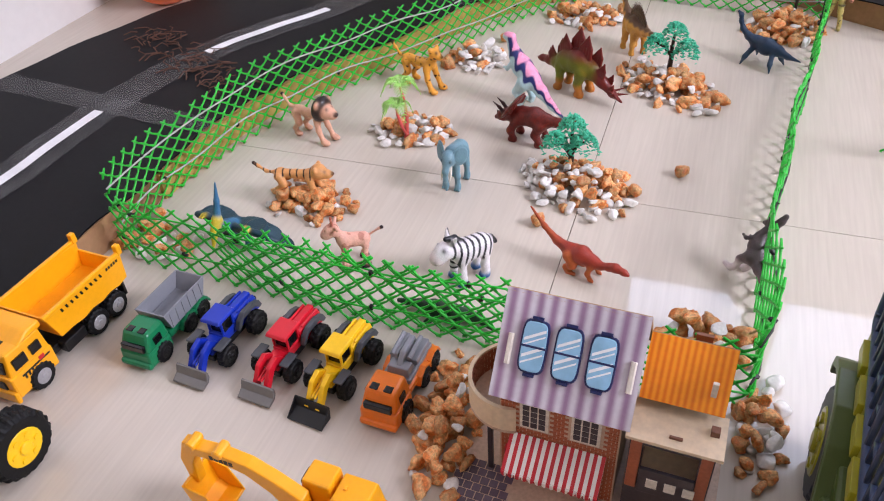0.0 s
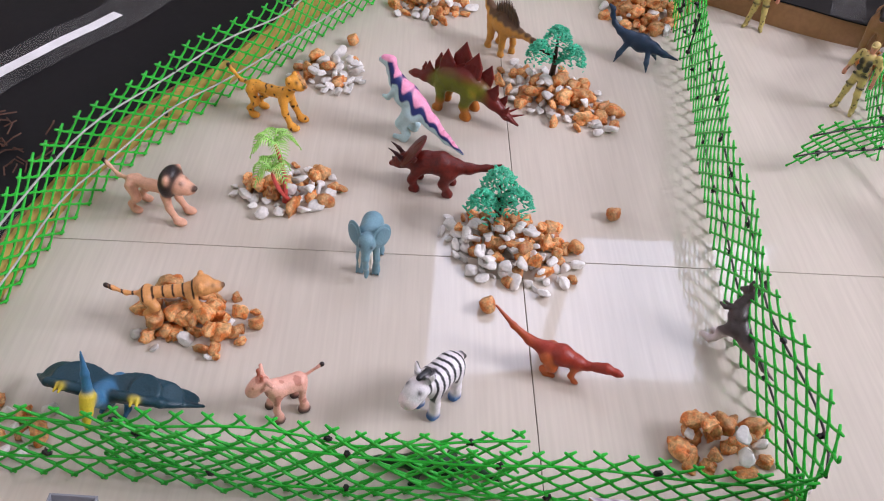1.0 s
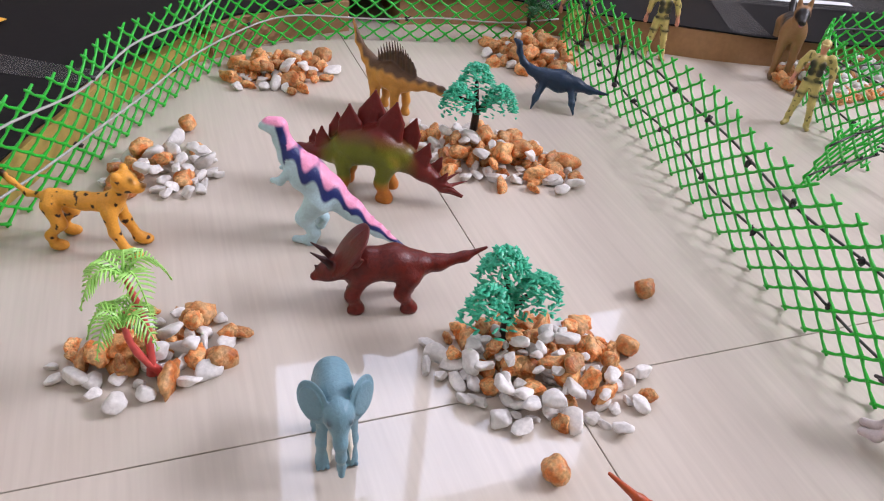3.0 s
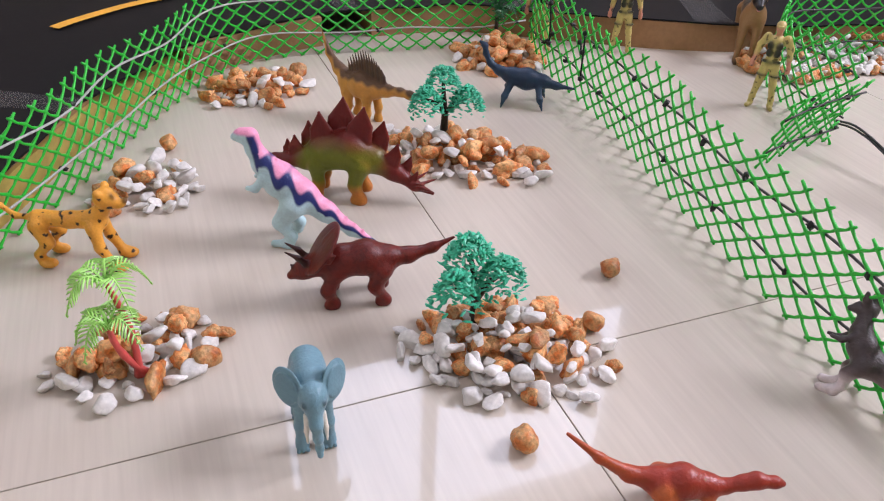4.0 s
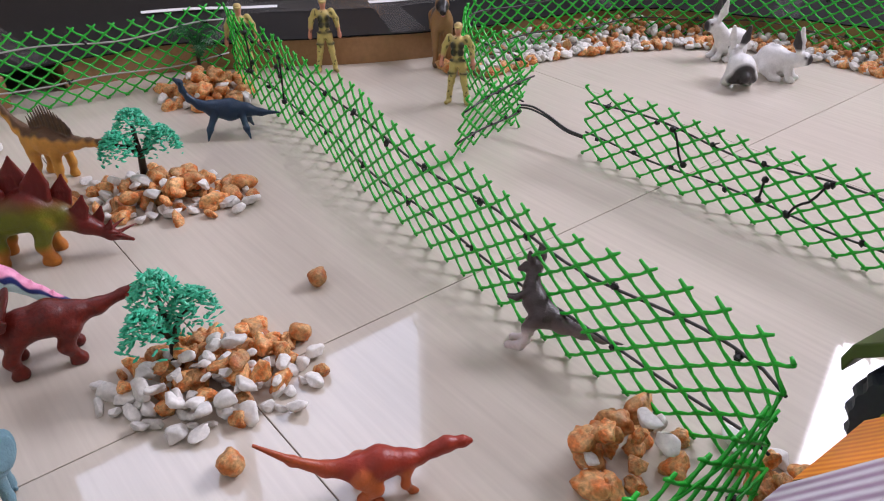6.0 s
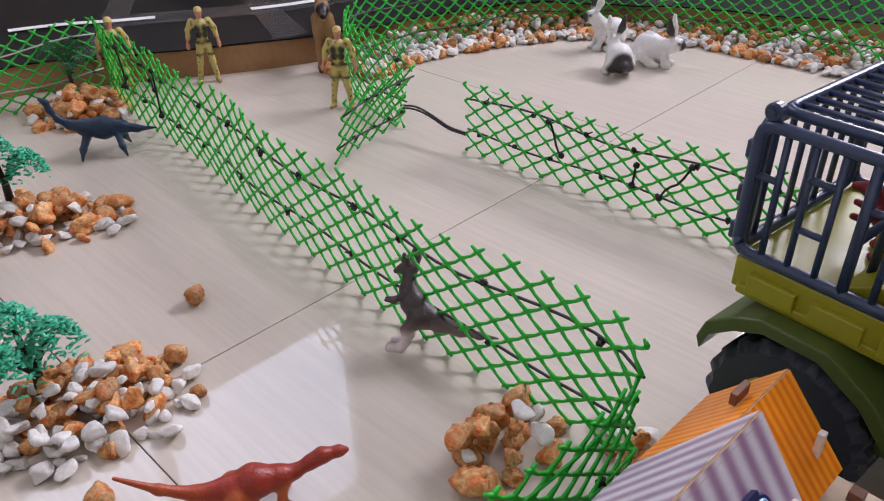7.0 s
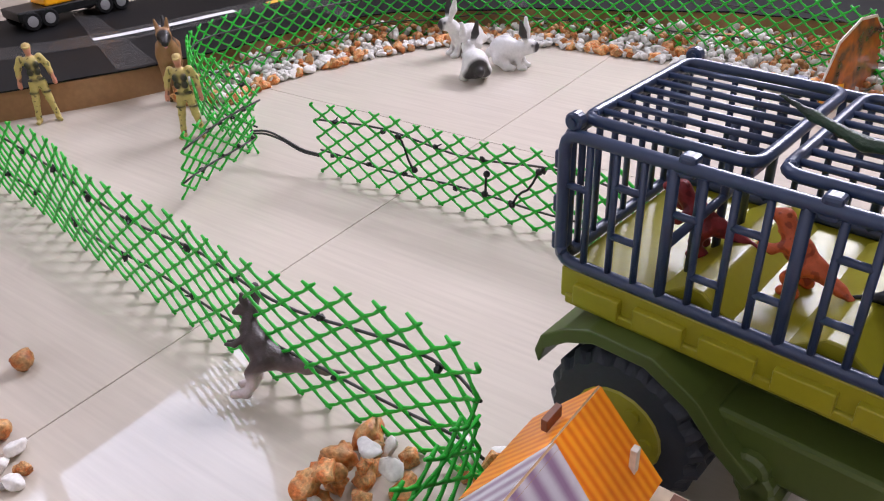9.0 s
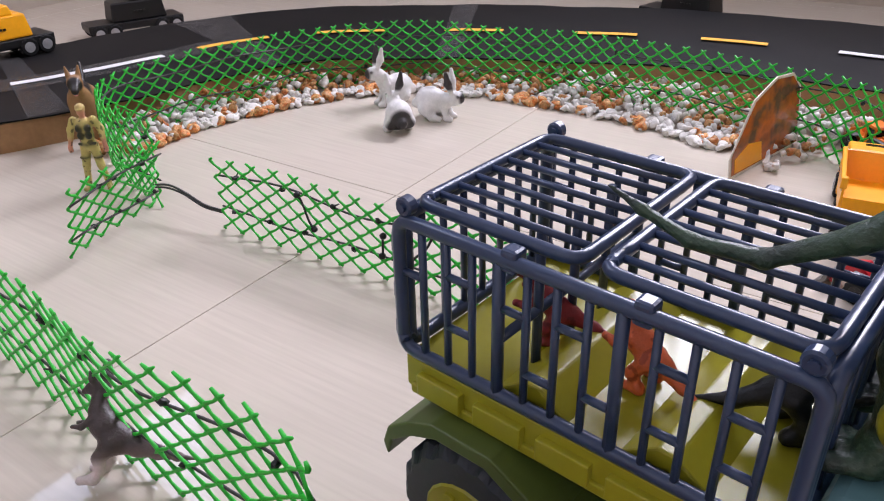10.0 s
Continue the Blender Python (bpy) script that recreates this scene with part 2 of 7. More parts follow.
part("cardboard_base", bm, M_CARD, road, "brown corrugated cardboard")
bm = bmesh.new()
strip(bm, 1.352, 1.548, -0.20, 0.165, 0.0, 0.026)
strip(bm, 0.62, 1.345, 0.1635, 0.168, 0.0, 0.034)
part("yellow_card_edge", bm, M_YCARD, road, "yellow printed cardboard edge")


def road_s(x, y):
    i = int(np.argmin(np.hypot(ROAD_PTS[:, 0] - x, ROAD_PTS[:, 1] - y)))
    return ROAD_LEN * i / (len(ROAD_PTS) - 1)


def dash(a, b, mat, label):
    """A paper strip between two points of the plan."""
    bm = bmesh.new()
    s0, s1 = road_s(*a), road_s(*b)
    strip(bm, s0, s1, -0.0075, 0.0075, ROAD_Z + 0.0027, ROAD_Z + 0.0032, 0.02, 0.0012)
    part("lane_dash", bm, mat, road, label)


for a, b in (((-0.645, -0.24), (-0.639, -0.036)), ((-0.60, 0.156), (-0.491, 0.354)), ((0.237, 0.79), (0.411, 0.70)), ((0.54, 0.62), (0.736, 0.556)),
             ((1.27, -0.318), (1.27, -0.45))):
    dash(a, b, M_WHITEPAPER, "white paper lane strip")
for a, b in (((-0.45, 0.43), (-0.37, 0.58)), ((-0.30, 0.655), (-0.15, 0.76)), ((0.815, 0.545), (0.93, 0.504)), ((0.983, 0.442), (1.043, 0.35)), ((1.105, 0.262), (1.158, 0.168)),
             ((1.192, 0.067), (1.226, -0.033)), ((1.252, -0.116), (1.265, -0.222))):
    dash(a, b, M_YELLOWPAPER, "orange-yellow paper lane strip")
for s in (0.72, 1.28, 1.86, 2.20, 2.42, 2.75, 3.12):
    bm = bmesh.new()
    strip(bm, s, s + 0.055, -0.214, 0.165, ROAD_Z + 0.0016, ROAD_Z + 0.0019, 0.01)
    part("tape", bm, M_TAPE, road, "crinkled clear tape")
for s0, s1 in ((0.3, 1.25), (2.25, 2.75)):
    bm = bmesh.new()
    strip(bm, s0, s1, -0.032, 0.032, ROAD_Z + 0.0022, ROAD_Z + 0.0025, 0.02, 0.002)
    part("tape", bm, M_TAPE, road, "crinkled clear tape")


# ---- netting fences ----
def fence(name, path, height, label, wires=(0.027, 0.071), wire_mat=None, lean=0.0, z0=0.003, ties=0.085, seed=1, cw=0.0225, ch=0.0175, sag=0.004, drops=()):
    rng = random.Random(seed)
    base = thing(name, pose(0, 0, 0), label, "fence", "netting fences round the pens")
    pts, length = spline(path, 0.005)
    tang = np.gradient(pts, axis=0)
    tang /= np.linalg.norm(tang, axis=1)[:, None]
    ph = rng.random() * 6

    def at(s, h):
        u = np.clip(s, 0, length) / length * (len(pts) - 1)
        i = min(int(u), len(pts) - 2)
        f = u - i
        p, t = pts[i] * (1 - f) + pts[i + 1] * f, tang[i]
        hh = h / height
        bow = lean * h + sag * math.sin(s * 31 + ph) * hh + 0.003 * math.sin(s * 12 + ph * 2) * math.sin(hh * 3)
        return Vector((p[0] + t[1] * bow, p[1] - t[0] * bow, z0 + h * (1 + 0.02 * math.sin(s * 19 + ph))))

    bm = bmesh.new()
    n, rows = int(length / cw), int(round(height / ch * 2))
    ch = 2 * height / rows
    for k in range(-rows // 2 - 1, n + rows // 2 + 2):
        for sign in (1, -1):
            line, rad = [], []
            tip = 0.45 * rng.uniform(0.6, 1.2)
            for j in [-0.2] + [q / 2 for q in range(2 * rows + 1)] + [rows + tip]:
                bend = 0.0016 * sign * math.sin(j * math.pi) if 0 < j < rows else 0.0
                s = k * cw + sign * j * cw / 2 + bend * math.cos(math.pi * math.floor(j))
                if -0.001 <= s <= length + 0.001:
                    line.append(at(s, j * ch / 2))
                    rad.append(0.0016 if abs(j - round(j)) < 0.01 else 0.00105)
            if len(line) > 1:
                tube(bm, line, [r * rng.uniform(0.9, 1.1) for r in rad], 5)
    part("netting", bm, M_NET, base, "green plastic diamond netting", smooth=True)
    for w in wires:
        bm = bmesh.new()
        m = max(int(length / 0.02), 2)
        tube(bm, [at(length * i / m, w + 0.0025 * math.sin(i * 0.7 + w * 90)) + Vector((0.0012, -0.0012, 0)) for i in range(m + 1)], 0.0011, 5)
        part("wire", bm, wire_mat or M_WIRE, base, smooth=True)
        s = rng.uniform(0.01, 0.05)
        while s < length:
            bm = bmesh.new()
            p = at(s, w)
            bmesh.ops.create_icosphere(bm, subdivisions=1, radius=0.0034, matrix=Matrix.Translation(p) @ Euler((s * 9, s * 5, 0)).to_matrix().to_4x4() @ Matrix.Diagonal((1.3, 0.8, 0.8, 1)))
            tube(bm, [p, p + Vector((rng.uniform(-1, 1), rng.uniform(-1, 1), rng.uniform(-0.5, 1))) * 0.005], [0.0012, 0.0006], 4)
            part("tie", bm, M_TIE, base)
            s += ties * rng.uniform(0.6, 1.3)
    for sa, ha, sb, hb in drops:  # loose wire ends twisted down through the mesh
        bm = bmesh.new()
        line = [at(sa + (sb - sa) * u, ha + (hb - ha) * u + 0.003 * math.sin(u * 7)) + Vector((-0.0016, -0.0016, 0)) for u in (0, 0.2, 0.4, 0.6, 0.8, 1)]
        tube(bm, line, 0.0012, 5)
        for p in (line[0], line[-1]):
            bmesh.ops.create_icosphere(bm, subdivisions=1, radius=0.0036, matrix=Matrix.Translation(p))
        part("wire", bm, M_TIE, base, "black twisted wire end", smooth=True)
    return base


fence("netting_fence", [(0.186, -0.268), (0.192, -0.245), (0.191, -0.18), (0.190, -0.11), (0.196, -0.03), (0.206, 0.06), (0.220, 0.17), (0.238, 0.27), (0.246, 0.36), (0.254, 0.46), (0.268, 0.55)],
      0.092, "upright green netting fence with dark wires and black ties", seed=2, cw=0.0248, ch=0.0185, drops=((0.655, 0.074, 0.648, 0.022), (0.665, 0.06, 0.655, 0.05), (0.745, 0.078, 0.742, 0.03), (0.735, 0.045, 0.748, 0.03)))
fence("netting_fence", [(0.27, 0.562), (0.18, 0.572), (0.07, 0.588), (0.0, 0.60), (-0.08, 0.592), (-0.14, 0.55), (-0.19, 0.48), (-0.24, 0.40), (-0.285, 0.32), (-0.334, 0.25), (-0.387, 0.165), (-0.429, 0.07),
                        (-0.457, -0.03), (-0.472, -0.13), (-0.466, -0.222)], 0.088, "green netting fence with a pale wire beside the road", wire_mat=M_PALEWIRE, ties=0.16, seed=3)
fence("netting_fence", [(-0.464, -0.230), (-0.417, -0.244), (-0.352, -0.247), (-0.281, -0.252), (-0.212, -0.260), (-0.151, -0.264), (-0.096, -0.260), (-0.03, -0.262), (0.05, -0.268), (0.13, -0.272), (0.184, -0.272)],
      0.068, wires=(0.02, 0.056), wire_mat=M_NET, label="slack green netting fence behind the toy vehicles", ties=0.12, seed=4, lean=-0.12)
fence("netting_fence", [(-0.33, -0.240), (-0.27, -0.245), (-0.21, -0.252), (-0.15, -0.256), (-0.09, -0.252), (-0.02, -0.255)],
      0.058, "second layer of slack green netting behind the vehicles", wires=(0.05,), wire_mat=M_NET, ties=0.12, seed=14, lean=-0.3, cw=0.0225)
fence("netting_fence", [(0.318, 0.160), (0.375, 0.178), (0.436, 0.188)], 0.068, z0=0.012, wires=(0.015, 0.056), label= "short green netting gate standing ajar", ties=0.03, seed=6, lean=0.3)
fence("netting_fence", [(0.447, 0.10), (0.450, 0.0), (0.455, -0.12), (0.456, -0.22), (0.446, -0.32), (0.42, -0.42)], 0.072, wires=(0.02, 0.058), label="upright green netting fence with dark wires beside the gate", seed=7, ties=0.06, cw=0.0248, ch=0.0182, drops=((0.10, 0.058, 0.118, 0.026), (0.200, 0.045, 0.197, 0.022), (0.225, 0.02, 0.25, 0.055)))
fence("netting_fence", [(0.444, 0.192), (0.465, 0.27), (0.495, 0.35), (0.54, 0.385), (0.61, 0.378), (0.711, 0.362), (0.82, 0.335), (0.915, 0.25), (0.972, 0.12), (0.995, 0.0), (0.995, -0.13), (0.985, -0.24), (0.96, -0.35), (0.90, -0.42)],
      0.088, "long green netting fence standing in gravel", seed=8, ties=0.2)

# ---- stones ----
def stone_mesh(name, seed, size, squash, rough, mat, sub=2, chips=None):
    rng = random.Random(seed)
    bm = bmesh.new()
    bmesh.ops.create_icosphere(bm, subdivisions=sub, radius=1.0)
    off = Vector((seed * 7.3, seed * 3.1, 1.7))
    ax = Vector((rng.uniform(0.8, 1.3), rng.uniform(0.7, 1.0), squash))
    cuts = [(Vector((rng.gauss(0, 1), rng.gauss(0, 1), rng.gauss(0, 1))).normalized(), rng.uniform(0.45, 0.75)) for _ in range(chips if chips is not None else 11 if rough < 0.25 else 4)]
    for v in bm.verts:
        p = v.co.copy()
        for n, lim in cuts:
            over = p.dot(n) - lim
            if over > 0:
                p -= n * over
        k = 1 + rough * noise.noise(p * 1.4 + off) + rough * 0.5 * noise.noise(p * 3.5 + off) + max(rough - 0.2, 0) * 0.55 * noise.noise(p * 8 + off)
        v.co = Vector((p.x * ax.x, p.y * ax.y, p.z * ax.z)) * k * size
    me = bpy.data.meshes.new(name)
    bm.to_mesh(me)
    bm.free()
    me.materials.append(mat)
    me.polygons.foreach_set("use_smooth", [True] * len(me.polygons))
    return me


WHITE = [stone_mesh("white_stone", 10 + i, 0.0086, 0.64, 0.12, M_WHITESTONE, 3) for i in range(7)]
BROWN = [stone_mesh("brown_stone", 40 + i, 0.0092, 0.76, 0.34, M_BROWNSTONE, 3) for i in range(8)]


def put_stone(parent, x, y, z, brown, rng, k):
    ob = new("stone", rng.choice(BROWN if brown else WHITE))
    ob.parent = parent
    ob.location = (x, y, z)
    ob.rotation_euler = (rng.uniform(-0.5, 0.5), rng.uniform(-0.5, 0.5), rng.uniform(0, 6.3))
    ob.scale = (k * rng.uniform(0.9, 1.15), k * rng.uniform(0.9, 1.1), k * rng.uniform(0.85, 1.1))
    return ob


def heap(x, y, rx, ry, turn, high, brown, label, seed, big=1.0, step=0.0138, skew=0.0):
    """A loose heap of pebbles: rings of stones on the floor, fewer in the layers above."""
    rng = random.Random(seed)
    base = thing("pebble_heap", pose(x, y, 0, 0, 0, turn), label, "pebbles", "pebble heaps")
    layers = max(1, int(round(high / 0.011)))
    for layer in range(layers):
        f = 1 - layer / (layers + 0.35)
        ax, ay = rx * f, ry * f
        st = step * big
        nx, ny = int(ax / st) + 1, int(ay / st) + 1
        for i in range(-nx, nx + 1):
            for j in range(-ny, ny + 1):
                px = (i + (j % 2) * 0.5) * st + rng.uniform(-1, 1) * st * 0.38
                py = j * st * 0.88 + rng.uniform(-1, 1) * st * 0.38
                e = (px / max(ax, 1e-4)) ** 2 + (py / max(ay, 1e-4)) ** 2
                if e > rng.uniform(0.72, 1.15):
                    continue
                b = rng.random() < brown + skew * py / ry
                k = big * rng.choice((0.65, 0.8, 0.9, 1.0, 1.1, 1.3)) * (1.0 if b else 0.9)
                put_stone(base, px, py, 0.0045 * k + layer * 0.0105 * big, b, rng, k)
    return base


heap(-0.243, 0.087, 0.062, 0.042, 10, 0.020, 0.40, "heap of white and brown pebbles under toy palms", 1, 0.92, skew=0.4)
heap(-0.300, -0.095, 0.062, 0.044, -8, 0.020, 0.72, "heap of mostly brown pebbles under the tiger figure", 2, 0.98, step=0.0152, skew=-0.1)
heap(-0.012, 0.012, 0.076, 0.056, -25, 0.030, 0.40, "heap of white and brown pebbles round a toy tree", 3, 0.9, skew=0.45)
heap(0.065, 0.285, 0.092, 0.052, -48, 0.024, 0.52, "spread heap of brown and white pebbles round a toy tree", 4, 1.05)
heap(-0.222, 0.308, 0.056, 0.048, 10, 0.018, 0.36, "low heap of white and brown pebbles by the netting", 5, 1.1)
heap(-0.092, 0.505, 0.066, 0.048, 20, 0.020, 0.62, "heap of mostly brown pebbles by the netting", 6, 1.0)
heap(0.215, 0.515, 0.056, 0.058, 30, 0.028, 0.78, "heap of brown pebbles round a dark toy fern", 7, 1.1)
heap(-0.432, -0.208, 0.050, 0.032, 0, 0.016, 0.55, "low heap of pebbles in the corner of the netting", 8, 1.1)
heap(0.150, -0.205, 0.050, 0.030, 5, 0.030, 0.84, "heap of large brown pebbles beside the toy house", 9, 1.15, step=0.0176)
heap(-0.042, -0.352, 0.032, 0.078, 8, 0.028, 0.8, "long heap of brown pebbles beside the toy house", 10, 0.95, step=0.0160)
heap(0.198, -0.288, 0.022, 0.060, -3, 0.022, 0.4, "heap of white and brown pebbles beside the toy house", 11, 0.92)
heap(0.52, 0.385, 0.032, 0.03, 0, 0.014, 0.7, "few brown pebbles by the dog figure", 12, 1.1)
LONE = [stone_mesh("pebble", 91 + i, 0.0074, 0.8, 0.22, M_BROWNSTONE, 3, 1) for i in range(3)]
rng = random.Random(77)
for x, y, k in ((0.103, 0.068, 1.25), (-0.037, -0.066, 1.25), (0.056, 0.014, 1.3), (-0.198, 0.384, 1.45), (-0.49 + 0.03, -0.165, 1.0), (0.02 - 0.11, 0.45, 0.8)):
    ob = new("pebble", LONE[rng.randrange(3)])
    ob.location, ob.rotation_euler, ob.scale = (x, y, 0.0062 * k), (0.1, 0.1, x * 40), (k, k * 0.95, k)
    tagged(ob, "single brown pebble lying on the floor tiles", "pebble", "single pebbles")


def gravel():
    """The band of small stones along the long fence."""
    base = thing("gravel_border", pose(0, 0, 0), "band of white and orange-brown gravel along the netting", "gravel")
    rng = random.Random(5)
    pts, length = spline([(0.53, 0.375), (0.62, 0.385), (0.72, 0.365), (0.82, 0.325), (0.92, 0.25), (0.985, 0.13), (1.01, 0.0), (1.01, -0.13), (0.985, -0.26), (0.95, -0.36)], 0.005)
    tang = np.gradient(pts, axis=0)
    tang /= np.linalg.norm(tang, axis=1)[:, None]
    rest_v, rest_f, rest_m = [], [], []
    src = {}
    for kind, n0, mat in (("w", 70, M_WHITESTONE), ("b", 80, M_BROWNSTONE)):
        for i in range(4):
            me = stone_mesh("gravel_stone", n0 + i, 0.0068, 0.68, 0.35, mat, 1)
            src[kind, i] = (np.array([v.co[:] for v in me.vertices]), [list(p.vertices) for p in me.polygons])
            bpy.data.meshes.remove(me)
    near = 0
    for _ in range(2700):
        i = rng.randrange(len(pts))
        wide = 0.034 + 0.05 * i / len(pts)
        o = rng.uniform(-1.1, 1.9)
        off = o * wide
        x, y = pts[i][0] - tang[i][1] * off, pts[i][1] + tang[i][0] * off
        deep = max(0.0, 1 - abs(o - 0.5) / 1.5) * 0.026
        brown = noise.noise(Vector((x * 22, y * 22, 3.3))) + rng.uniform(-0.45, 0.45) > (-0.02 if o > -0.4 else 0.12)
        z = 0.0042 + rng.random() * deep
        if o < -0.62 and near < 280:
            put_stone(base, x, y, 0.005 + rng.random() * deep, brown, rng, rng.uniform(0.85, 1.15))
            near += 1
            continue
        v, f = src["b" if brown else "w", rng.randrange(4)]
        rot = np.array(Euler((rng.uniform(-1, 1), rng.uniform(-1, 1), rng.uniform(0, 6))).to_matrix())
        n = sum(len(q) for q in rest_v)
        rest_v.append(v @ rot.T * rng.uniform(0.85, 1.25) + np.array((x, y, z)))
        rest_f += [[a + n for a in p] for p in f]
        rest_m += [int(brown)] * len(f)
    me = bpy.data.meshes.new("gravel")
    me.from_pydata(np.vstack(rest_v).tolist(), [], rest_f)
    me.materials.append(M_WHITESTONE)
    me.materials.append(M_BROWNSTONE)
    me.polygons.foreach_set("material_index", rest_m)
    me.polygons.foreach_set("use_smooth", [True] * len(rest_f))
    ob = new("gravel", me)
    ob.parent = base
    tagged(ob, kind="stuff")


gravel()

# ---- toy trees ----
M_LEAF = material("sea_green_plastic", srgb(58, 178, 138), 0.4, grain=200, spread=0.1, blotch=60, stain=0.2, bump=0.2)
M_TRUNK = material("dark_brown_plastic", srgb(52, 36, 26), 0.5, grain=200)
M_PALM = material("pale_green_plastic", srgb(158, 212, 104), 0.4, grain=200, spread=0.08)
M_PALMTRUNK = material("pink_red_plastic", srgb(206, 84, 78), 0.4, grain=200, spread=0.15)
M_FERN = material("dark_green_plastic", srgb(24, 96, 46), 0.45, grain=200, spread=0.15)


def leafy_tree(m, height, pads, label, seed):
    """A moulded tree: a forked trunk and pads of lacy foliage made of many small lobes."""
    rng = random.Random(seed)
    base = thing("toy_tree", m, label, "toy tree", "toy trees")
    bm = bmesh.new()
    tube(bm, [(0, 0, 0), (0.001, 0, height * 0.4), (0.0, 0.001, height * 0.7)], [0.0042, 0.0034, 0.0026], 8)
    for x, y, z, r in pads:
        tube(bm, [(0, 0, height * 0.45), (x * 0.5, y * 0.5, height * 0.45 + (z - height * 0.45) * 0.7), (x, y, z)], [0.0028, 0.0022, 0.0014], 6)
    part("trunk", bm, M_TRUNK, base, "dark brown plastic trunk", smooth=True)
    for x, y, z, r in pads:
        bm = bmesh.new()
        for i in range(int(330 * (r / 0.02) ** 2)):
            a, q = rng.uniform(0, 6.283), math.sqrt(rng.random()) * r * rng.uniform(0.8, 1.1)
            dome = 0.012 * (1 - (q / r) ** 2) - 0.012 * (q / r) ** 3
            p = Vector((x + q * math.cos(a), y + q * math.sin(a) * 0.85, z + dome + rng.uniform(-0.003, 0.002)))
            mm = Matrix.Translation(p) @ Euler((rng.uniform(-0.35, 0.35), rng.uniform(-0.35, 0.35), rng.uniform(0, 6))).to_matrix().to_4x4()
            s = rng.uniform(0.0011, 0.0017)
            ring = [bm.verts.new(mm @ Vector((math.cos(t) * s * 2.6, math.sin(t) * s, 0))) for t in (0, 1.26, 2.51, 3.77, 5.03)]
            top = bm.verts.new(mm @ Vector((0, 0, s * 0.8)))
            low = bm.verts.new(mm @ Vector((0, 0, -s * 0.6)))
            for k in range(5):
                bm.faces.new((ring[k], ring[(k + 1) % 5], top))
                bm.faces.new((ring[(k + 1) % 5], ring[k], low))
        part("foliage", bm, M_LEAF, base, "lacy sea-green plastic foliage pad")
    return base


leafy_tree(pose(-0.024, 0.040, 0.006, 0, 0, 0), 0.046, [(-0.017, -0.006, 0.040, 0.017), (0.016, -0.006, 0.044, 0.018), (-0.001, 0.011, 0.054, 0.019)], "sea-green moulded toy tree standing in a pebble heap", 1)
leafy_tree(pose(0.060, 0.315, 0.010, 0, 0, 20), 0.056, [(-0.022, 0.002, 0.044, 0.018), (0.016, -0.014, 0.040, 0.019), (0.004, 0.008, 0.056, 0.020)], "sea-green moulded toy tree with a dark trunk in pebbles", 2)


def frond(bm, p, yaw, length, droop, rise, wide=0.0085):
    """A feathered frond: an arching rib with thin leaflets in pairs."""
    n = 12
    side = Vector((-math.sin(yaw), math.cos(yaw), 0))
    rib = [Vector((math.cos(yaw) * length * u, math.sin(yaw) * length * u, rise * math.sin(u * 2.2) - droop * u * u)) + p for u in (i / n for i in range(n + 1))]
    tube(bm, rib, [0.0010 - 0.0006 * i / n for i in range(n + 1)], 5)
    for i in range(1, n + 1):
        u = i / n
        fwd = (rib[i] - rib[i - 1]).normalized()
        w = wide * (math.sin(min(u * 0.92 + 0.16, 1) * math.pi) ** 0.7) + 0.0015
        for sg in (1, -1):
            tip = rib[i] + side * sg * w + fwd * w * 0.55 - Vector((0, 0, w * 0.35))
            mid = rib[i].lerp(tip, 0.55) + Vector((0, 0, w * 0.12))
            tube(bm, [rib[i], mid, tip], [0.00055, 0.0008, 0.0002], 4)


palm = thing("toy_palm", pose(-0.242, 0.064, 0.004), "pale green toy palm with two thin pink-red trunks", "toy tree", "toy trees")
for k, (top, lean) in enumerate((((-0.006, 0.008, 0.068), 0.004), ((-0.010, 0.000, 0.042), -0.004))):
    bm = bmesh.new()
    line = [(k * 0.005, 0, 0)] + [(k * 0.005 + (top[0] - k * 0.005) * u + lean * math.sin(u * 3.1), top[1] * u, top[2] * u) for u in (0.15, 0.3, 0.45, 0.6, 0.75, 0.9, 1.0)]
    tube(bm, line, [0.0034, 0.0026, 0.0022, 0.0026, 0.002, 0.0022, 0.0018, 0.0016], 7)
    trunk = part("trunk", bm, M_PALMTRUNK, palm, "ringed pink-red plastic trunk", smooth=True)
    for i in range(5):
        bm = bmesh.new()
        frond(bm, Vector(top), (0.35, 1.5, 2.5, 3.5, 5.2)[i] + k * 0.4, 0.025 if k == 0 else 0.021, 0.024, 0.017)
        part("frond", bm, M_PALM, palm)

fern = thing("toy_fern", pose(0.226, 0.556, 0.012), "dark green toy fern bush standing in brown pebbles", "toy plant")
bm = bmesh.new()
tube(bm, [(0, 0, 0), (0, 0, 0.03)], 0.0025, 6)
part("stem", bm, M_TRUNK, fern)
for i in range(11):
    bm = bmesh.new()
    frond(bm, Vector((0, 0, 0.022 + (i % 3) * 0.01)), i * 1.9, 0.032, 0.012, 0.022 + (i % 4) * 0.006, 0.008)
    part("frond", bm, M_FERN, fern)

# ---- moulded figures ----
M_FIGURE = material("painted_figure_plastic", "tint", 0.42, coat=0.05, gloss=0.38, grain=600, spread=0.06, blotch=140, stain=0.08, bump=0.4)


